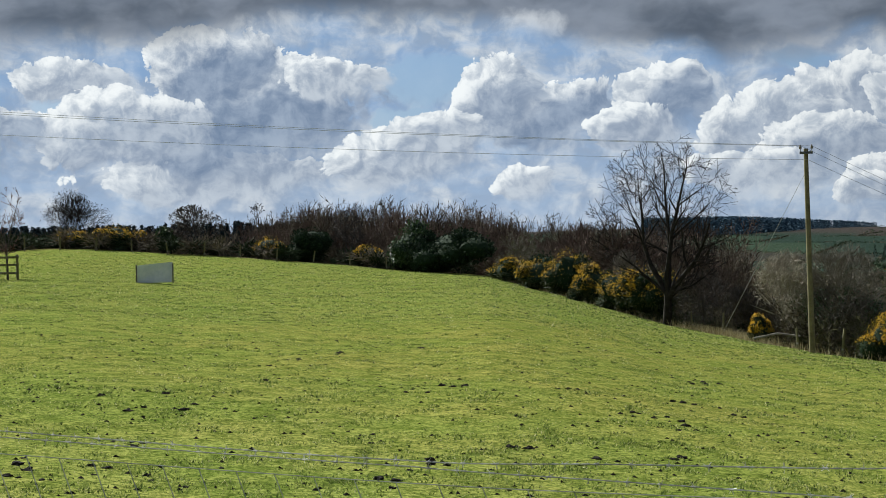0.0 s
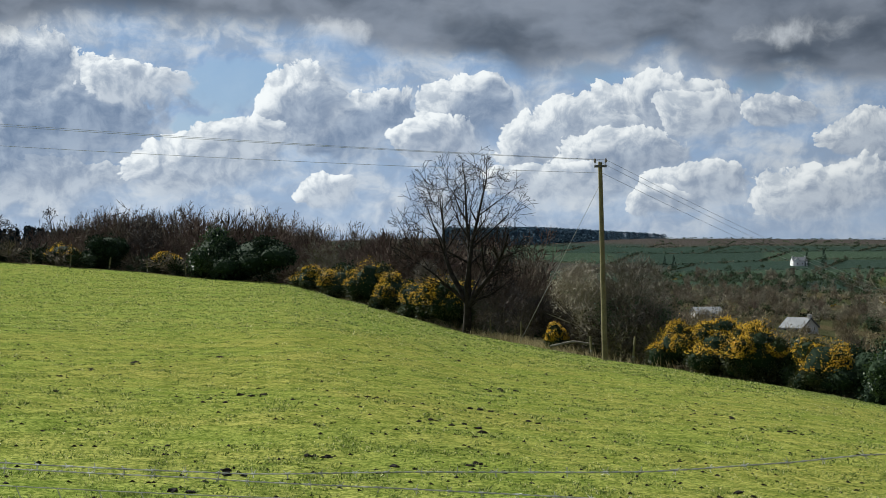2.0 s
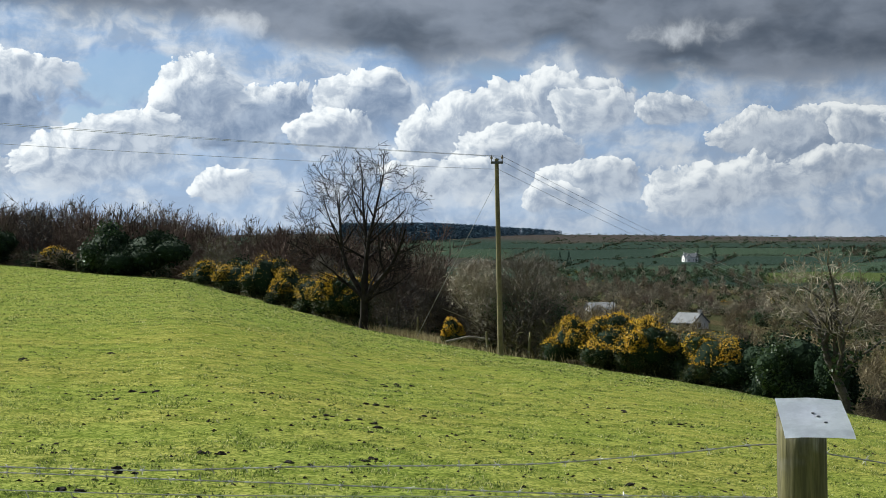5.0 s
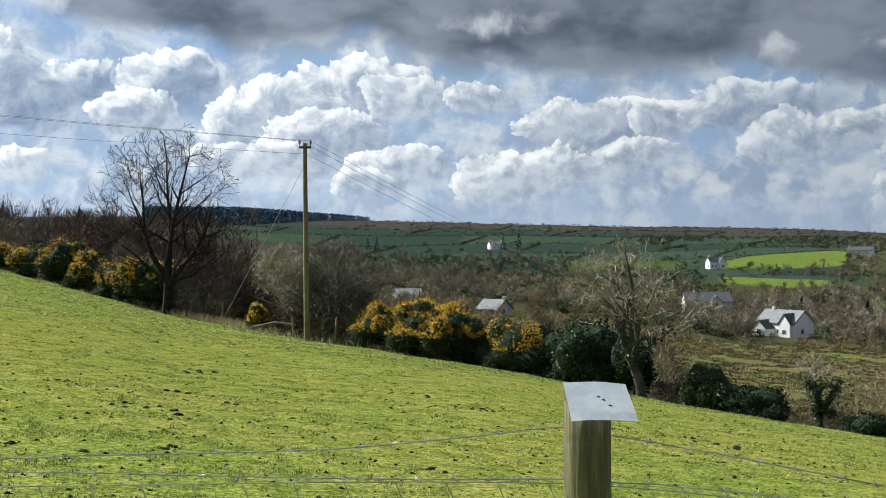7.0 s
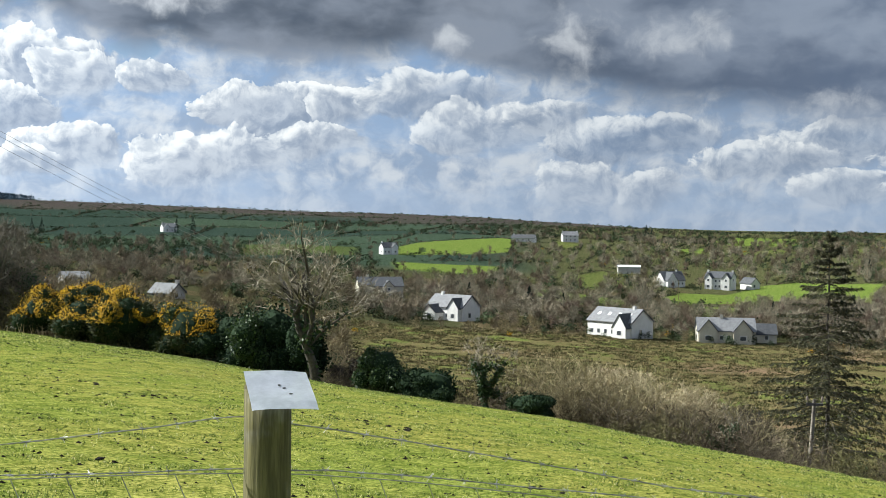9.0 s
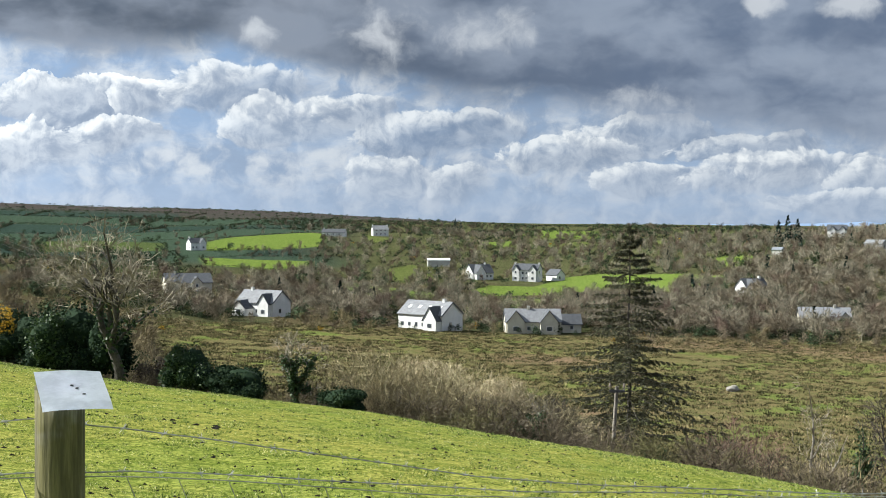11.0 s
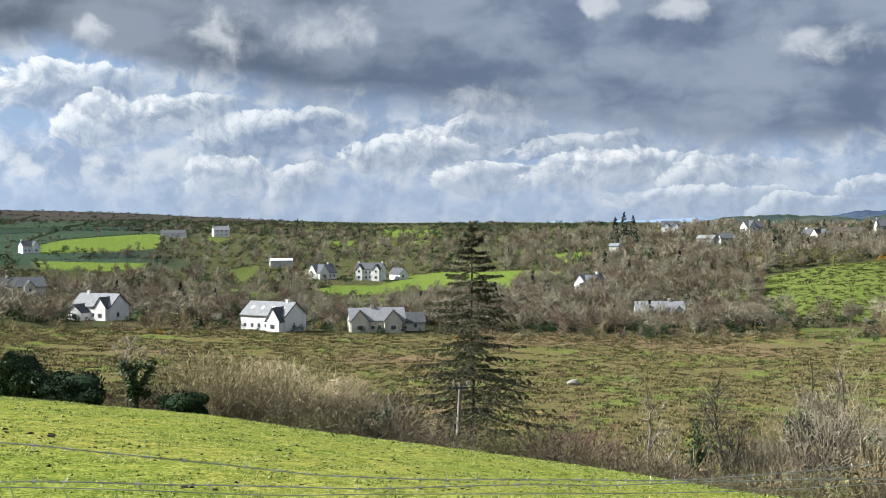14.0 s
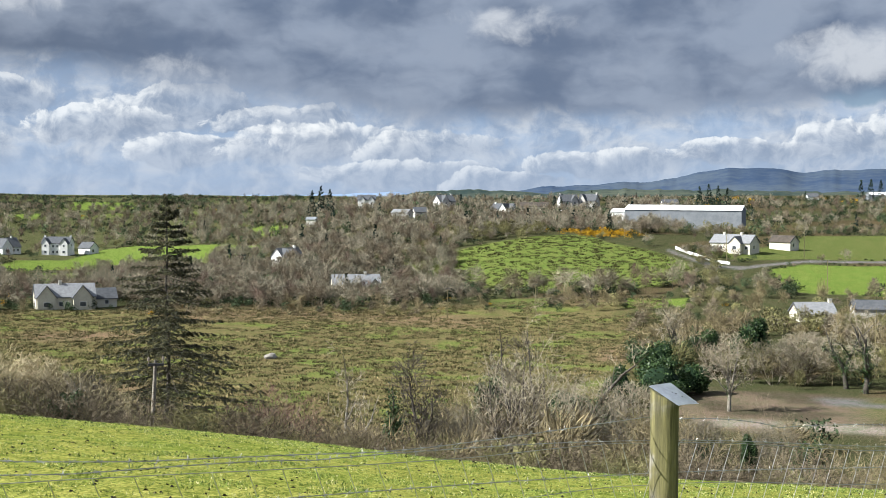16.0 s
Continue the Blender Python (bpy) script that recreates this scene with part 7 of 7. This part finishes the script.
V = np.concatenate([blades(820000, 4.5, 36, -23, 92, 0.016, 0.0036), blades(300000, 32, 112, -22, 40, 0.020, 0.0055)])
tagged(part("grass", mesh_of("grass", V, np.arange(len(V)).reshape(-1, 3)), GRASS), "short sunlit tussocky pasture grass", "grass", kind="stuff")


# darker tussocks, each a few leaning blades
TUSSOCK = leafy("tussock_blade", ((0.0, (0.045, 0.070, 0.016)), (0.55, (0.100, 0.145, 0.032)), (0.80, (0.190, 0.240, 0.055)), (1.0, (0.48, 0.46, 0.22))), 0.6, 0.2, 0.05)
n = 26000
r = 6.0 * (100 / 6.0) ** (rng.random(n) ** 0.9)
a = np.radians(rng.uniform(-22, 90, n))
x, y = r * np.sin(a), r * np.cos(a)
keep = (past_hedge(x, y) < 0.3) & (rng.random(n) < np.clip(0.5 + 1.2 * np.array([noise.noise((u * 0.35, w * 0.35, 21.0)) for u, w in zip(x, y)]), 0.1, 1))
x, y, r = x[keep], y[keep], r[keep]
m = 11
k = (rng.uniform(0.010, 0.026, len(x)) * (1 + r / 45))[:, None]
b, q = rng.uniform(0, 6.28, (len(x), m)), np.sqrt(rng.random((len(x), m)))
gx, gy = x[:, None] + k * 2.2 * q * np.cos(b), y[:, None] + k * 2.2 * q * np.sin(b)
gz = ground(x, y) + np.array([noise.noise((u * 0.9, w * 0.9, 0.0)) * 0.012 + noise.noise((u * 0.25, w * 0.25, 5.0)) * 0.05 for u, w in zip(x, y)]) * np.clip(r / 6, 0, 1)
P = np.stack([gx, gy, np.repeat(gz[:, None], m, 1) - 0.006], 2).reshape(-1, 3)
b2 = rng.uniform(0, 6.28, len(P))
kk = np.repeat(k, m, 1).ravel()
side = np.stack([np.cos(b2), np.sin(b2), 0 * b2], 1) * (kk * 0.28)[:, None]
tip = P + np.stack([np.cos(b).ravel() * 0.6 * kk, np.sin(b).ravel() * 0.6 * kk, kk * rng.uniform(0.5, 1.1, len(P))], 1)
V = np.stack([P - side, P + side, tip], 1).reshape(-1, 3)
tagged(part("tussocks", mesh_of("tussocks", V, np.arange(len(V)).reshape(-1, 3)), TUSSOCK), "small dark green tussocks in grazed turf", "grass", kind="stuff")


def clod(n_seed, size, flat):
    """A crumbled lump of dung or trodden earth."""
    g = np.random.default_rng(n_seed)
    bm = bmesh.new()
    bmesh.ops.create_icosphere(bm, subdivisions=2, radius=size)
    for v in bm.verts:
        u = v.co / size
        q = v.co * (0.75 + 0.55 * noise.noise(u * 1.7 + Vector((n_seed, 0, 0))) + 0.30 * noise.noise(u * 4.5 + Vector((0, n_seed, 0))))
        v.co = Vector((q.x * 1.3, q.y, max(q.z * flat + size * 0.12, -0.02)))
    me = bpy.data.meshes.new("clod")
    bm.to_mesh(me)
    bm.free()
    me.materials.append(MUD)
    return me


CLODS = [clod(k, 0.042, 0.60) for k in range(8)]


def hump_at(x, y):
    r = math.hypot(x, y)
    return float(ground(x, y)) + (noise.noise((x * 0.9, y * 0.9, 0.0)) * 0.012 + noise.noise((x * 0.25, y * 0.25, 5.0)) * 0.05) * min(1, r / 6)


def put_clod(x, y, k):
    ob = new("dung_clod", CLODS[int(rng.integers(0, 8))])
    ob.matrix_basis = pose(x, y, hump_at(x, y) - 0.005, 0, 0, rng.uniform(0, 360)) @ Matrix.Diagonal((k, k, k, 1))
    tagged(ob, "dark crumbled dung lump on the pasture", "dung", "dung lumps on the pasture")


PATCHES = (
    (-12.33, 13.1, 1.6, 9),
    (-4.73, 21.0, 1.4, 7),
    (-8.53, 18.7, 0.5, 3),
    (-6.78, 19.7, 0.5, 3),
    (-1.80, 15.6, 0.8, 5),
    (0.12, 16.1, 0.6, 3),
    (5.57, 16.3, 0.5, 4),
    (9.04, 14.0, 1.0, 8),
    (8.31, 14.5, 1.0, 4),
    (10.48, 11.0, 0.4, 4),
    (3.22, 10.9, 0.5, 4),
    (6.54, 10.5, 0.2, 2),
    (11.31, 20.9, 1.2, 5),
    (-14.30, 10.7, 0.8, 5),
    (-17.38, 9.8, 0.8, 4),
    (-15.64, 9.3, 0.5, 3),
    (-13.74, 9.0, 0.3, 2),
    (-18.55, 9.0, 0.5, 3),
    (-3.43, 9.1, 0.2, 2),
    (-0.88, 9.7, 0.8, 4),
    (10.30, 16.4, 0.4, 3),
    (-1.24, 22.8, 0.2, 2),
    (12.61, 15.4, 0.4, 2),
    (-8.23, 16.3, 0.5, 2),
    (-6.64, 13.0, 0.3, 1),
    (-3.89, 11.4, 0.3, 1),
    (9.86, 10.9, 0.3, 3),
    (23.83, 18.0, 0.3, 2),
    (20.84, 19.9, 0.6, 3),
    (26.01, 11.5, 0.3, 2),
    (23.79, 17.8, 0.6, 3),
    (25.89, 11.3, 0.2, 2),
    (33.17, 16.7, 0.3, 2),
    (35.22, 16.6, 0.5, 3),
    (21.76, 10.9, 0.2, 1),
    (41.64, 11.6, 0.4, 3),
    (33.34, 17.2, 0.4, 2),
    (35.01, 16.3, 0.4, 2),
    (41.31, 11.6, 0.4, 3),
    (45.00, 16.6, 0.2, 1),
    (21.28, 19.9, 0.5, 2),
    (9.43, 29.0, 0.4, 2),
    (13.37, 27.8, 0.4, 2),
)
for a, r, wide, many in PATCHES:
    cx, cy = r * math.sin(radians(a)), r * math.cos(radians(a))
    for k in range(max(2, many)):
        put_clod(cx + rng.normal() * wide * 0.22, cy + rng.normal() * wide * 0.26, rng.uniform(0.35, 1.05) * (1 + r / 60))
for k in range(150):
    a, r = rng.uniform(-21, 60), 7.5 * (70 / 7.5) ** rng.random()
    x, y = r * math.sin(radians(a)), r * math.cos(radians(a))
    if past_hedge(x, y) < -1:
        put_clod(x, y, rng.uniform(0.35, 0.8))
V, n = [], 0
for k in range(5200):
    a, r = math.radians(rng.uniform(-21, 88)), 6.5 * (90 / 6.5) ** rng.random()
    x, y = r * math.sin(a), r * math.cos(a)
    if past_hedge(x, y) > -0.5:
        continue
    z = hump_at(x, y)
    w = rng.uniform(0.008, 0.026) * (1 + r / 40)
    b = rng.uniform(0, 6.28, 6)
    ring = [(x + w * (1.6 if j % 2 else 1.0) * math.cos(t), y + w * math.sin(t), z - 0.01) for j, t in enumerate(np.sort(b))]
    top_p = (x, y, z + w * 0.6)
    for j in range(6):
        V += [ring[j], ring[(j + 1) % 6], top_p]
tagged(part("earth_crumbs", mesh_of("earth_crumbs", V, np.arange(len(V)).reshape(-1, 3)), MUD), "scattered dark crumbs of trodden earth", "earth", kind="stuff")

# feed trough lying in the pasture
TROUGH = mottled("trough_sheet", (0.56, 0.61, 0.65), (0.72, 0.75, 0.78), 1.6, 0.5, 0.15, 0.01, 5.0, 0.3)
x, y, z = spot(-12.86, 62.0)
tr = thing("feed_trough", (x, y, hump_at(x, y)), 13, "pale galvanised lamb feeder box on the pasture", "feeder")
bm = bmesh.new()
q = [bm.verts.new(c) for c in ((-0.80, -0.35, 0.03), (0.80, -0.30, 0.03), (0.80, 0.30, 0.03), (-0.80, 0.35, 0.03), (-0.80, -0.45, 0.86), (0.84, -0.36, 1.00), (0.84, 0.36, 1.00), (-0.80, 0.45, 0.86))]
for f in ((0, 1, 5, 4), (1, 2, 6, 5), (2, 3, 7, 6), (3, 0, 4, 7), (4, 5, 6, 7), (3, 2, 1, 0)):
    bm.faces.new([q[i] for i in f])
bmesh.ops.bevel(bm, geom=bm.edges[:], offset=0.015, segments=2, affect="EDGES")
part("box", bm, TROUGH, tr)
bm = bmesh.new()
lid = [bm.verts.new(c) for c in ((-0.86, -0.52, 0.875), (0.90, -0.42, 1.02), (0.90, 0.42, 1.02), (-0.86, 0.52, 0.875))]
bm.faces.new(lid)
bmesh.ops.solidify(bm, geom=bm.faces[:], thickness=-0.03)
part("lid", bm, TROUGH, tr, "flat pale metal lid")
for sx in (-0.83, 0.85):
    bm = bmesh.new()
    box(bm, sx - 0.03, sx + 0.03, -0.42, -0.36, -0.02, 0.92, 0.01)
    part("corner_post", bm, DARK_STEEL, tr)

# timber guard round the young tree
x, y, z = spot(-18.97, 66.0)
guard = thing("tree_guard", (x, y, z), 20, "weathered timber guard round a young tree", "tree guard")
for gx, gy in ((-0.45, -0.45), (0.45, -0.45), (0.45, 0.45), (-0.45, 0.45)):
    bm = bmesh.new()
    box(bm, gx - 0.05, gx + 0.05, gy - 0.05, gy + 0.05, -0.2, 1.25, 0.01)
    part("post", bm, POST, guard)
for gz in (0.35, 0.75, 1.12):
    for turn in range(4):
        bm = bmesh.new()
        box(bm, -0.52, 0.52, -0.52, -0.49, gz - 0.05, gz + 0.05, 0.006)
        bmesh.ops.rotate(bm, verts=bm.verts, cent=(0, 0, 0), matrix=Matrix.Rotation(radians(90 * turn), 3, "Z"))
        part("rail", bm, POST, guard)

# stakes and a fallen rail along the hedge
for k in range(15):
    s = -0.02 + k * 0.068
    x, y = 15.2 - 11.2 * s - 0.1 + rng.normal() * 0.15, 50 + 55 * s
    bm = bmesh.new()
    h = rng.uniform(0.9, 1.2)
    box(bm, -0.04, 0.04, -0.04, 0.04, -0.3, h, 0.01)
    ob = part("fence_stake", bm, POST)
    ob.matrix_basis = pose(x, y, float(ground(x, y)), rng.normal() * 4, rng.normal() * 4, rng.uniform(0, 90))
    tagged(ob, "weathered timber stake in the hedge line", "fence post", "stakes along the hedge")
for k in range(16):
    x = -42 + k * 3.1
    y = 106.4 - 0.06 * x
    bm = bmesh.new()
    box(bm, -0.05, 0.05, -0.05, 0.05, -0.3, rng.uniform(1.0, 1.3), 0.01)
    ob = part("fence_stake", bm, POST)
    ob.matrix_basis = pose(x, y, float(ground(x, y)), rng.normal() * 4, rng.normal() * 4, 0)
    tagged(ob, "weathered timber stake in the hedge line", "fence post", "stakes along the hedge")
x, y, z = spot(14.6, 56.0)
V, F = tube([(x - 1.0, y, z + 0.35), (x, y - 0.1, z + 0.55), (x + 0.9, y - 0.3, z + 0.42)], np.array([0.06, 0.05, 0.04]), 7)
ob = part("fallen_branch", mesh_of("fallen_branch", V, F, True), BARK_PALE)
tagged(ob, "pale fallen branch lying against the hedge", "branch")

# bleached grass along the foot of the hedge
P = []
for k in range(2600):
    s = rng.choice((rng.normal(0.16, 0.05), rng.uniform(-0.1, 0.75)), p=(0.72, 0.28))
    x, y = 15.2 - 11.2 * s + rng.normal() * 0.45 - 0.1, 50 + 55 * s
    z, h, b = float(ground(x, y)), rng.uniform(0.15, 0.50), rng.uniform(0, 6.28)
    w, lx, ly = 0.013, rng.normal() * 0.35 * h, rng.normal() * 0.35 * h
    P += [(x - w * math.cos(b), y - w * math.sin(b), z - 0.02), (x + w * math.cos(b), y + w * math.sin(b), z - 0.02), (x + lx, y + ly, z + h)]
tagged(part("dry_grass", mesh_of("dry_grass", P, np.arange(len(P)).reshape(-1, 3)), DRY), "bleached dead grass along the hedge foot", "grass", kind="stuff")

# boulder out on the bog
x, y, z = spot(58.24, 214.0)
bm = bmesh.new()
bmesh.ops.create_icosphere(bm, subdivisions=3, radius=1.0)
for v in bm.verts:
    k = 1 + 0.28 * noise.noise(v.co * 1.6) + 0.12 * noise.noise(v.co * 4.0)
    v.co = Vector((v.co.x * 1.35 * k, v.co.y * 0.9 * k, max(v.co.z * 0.72 * k, -0.3)))
ob = part("boulder", bm, mottled("pale_rock", (0.17, 0.16, 0.14), (0.30, 0.28, 0.25), 1.2, 0.9, 0.5, 0.05))
ob.location = (x, y, z + 0.2)
tagged(ob, "pale grey boulder standing in the bog", "boulder")
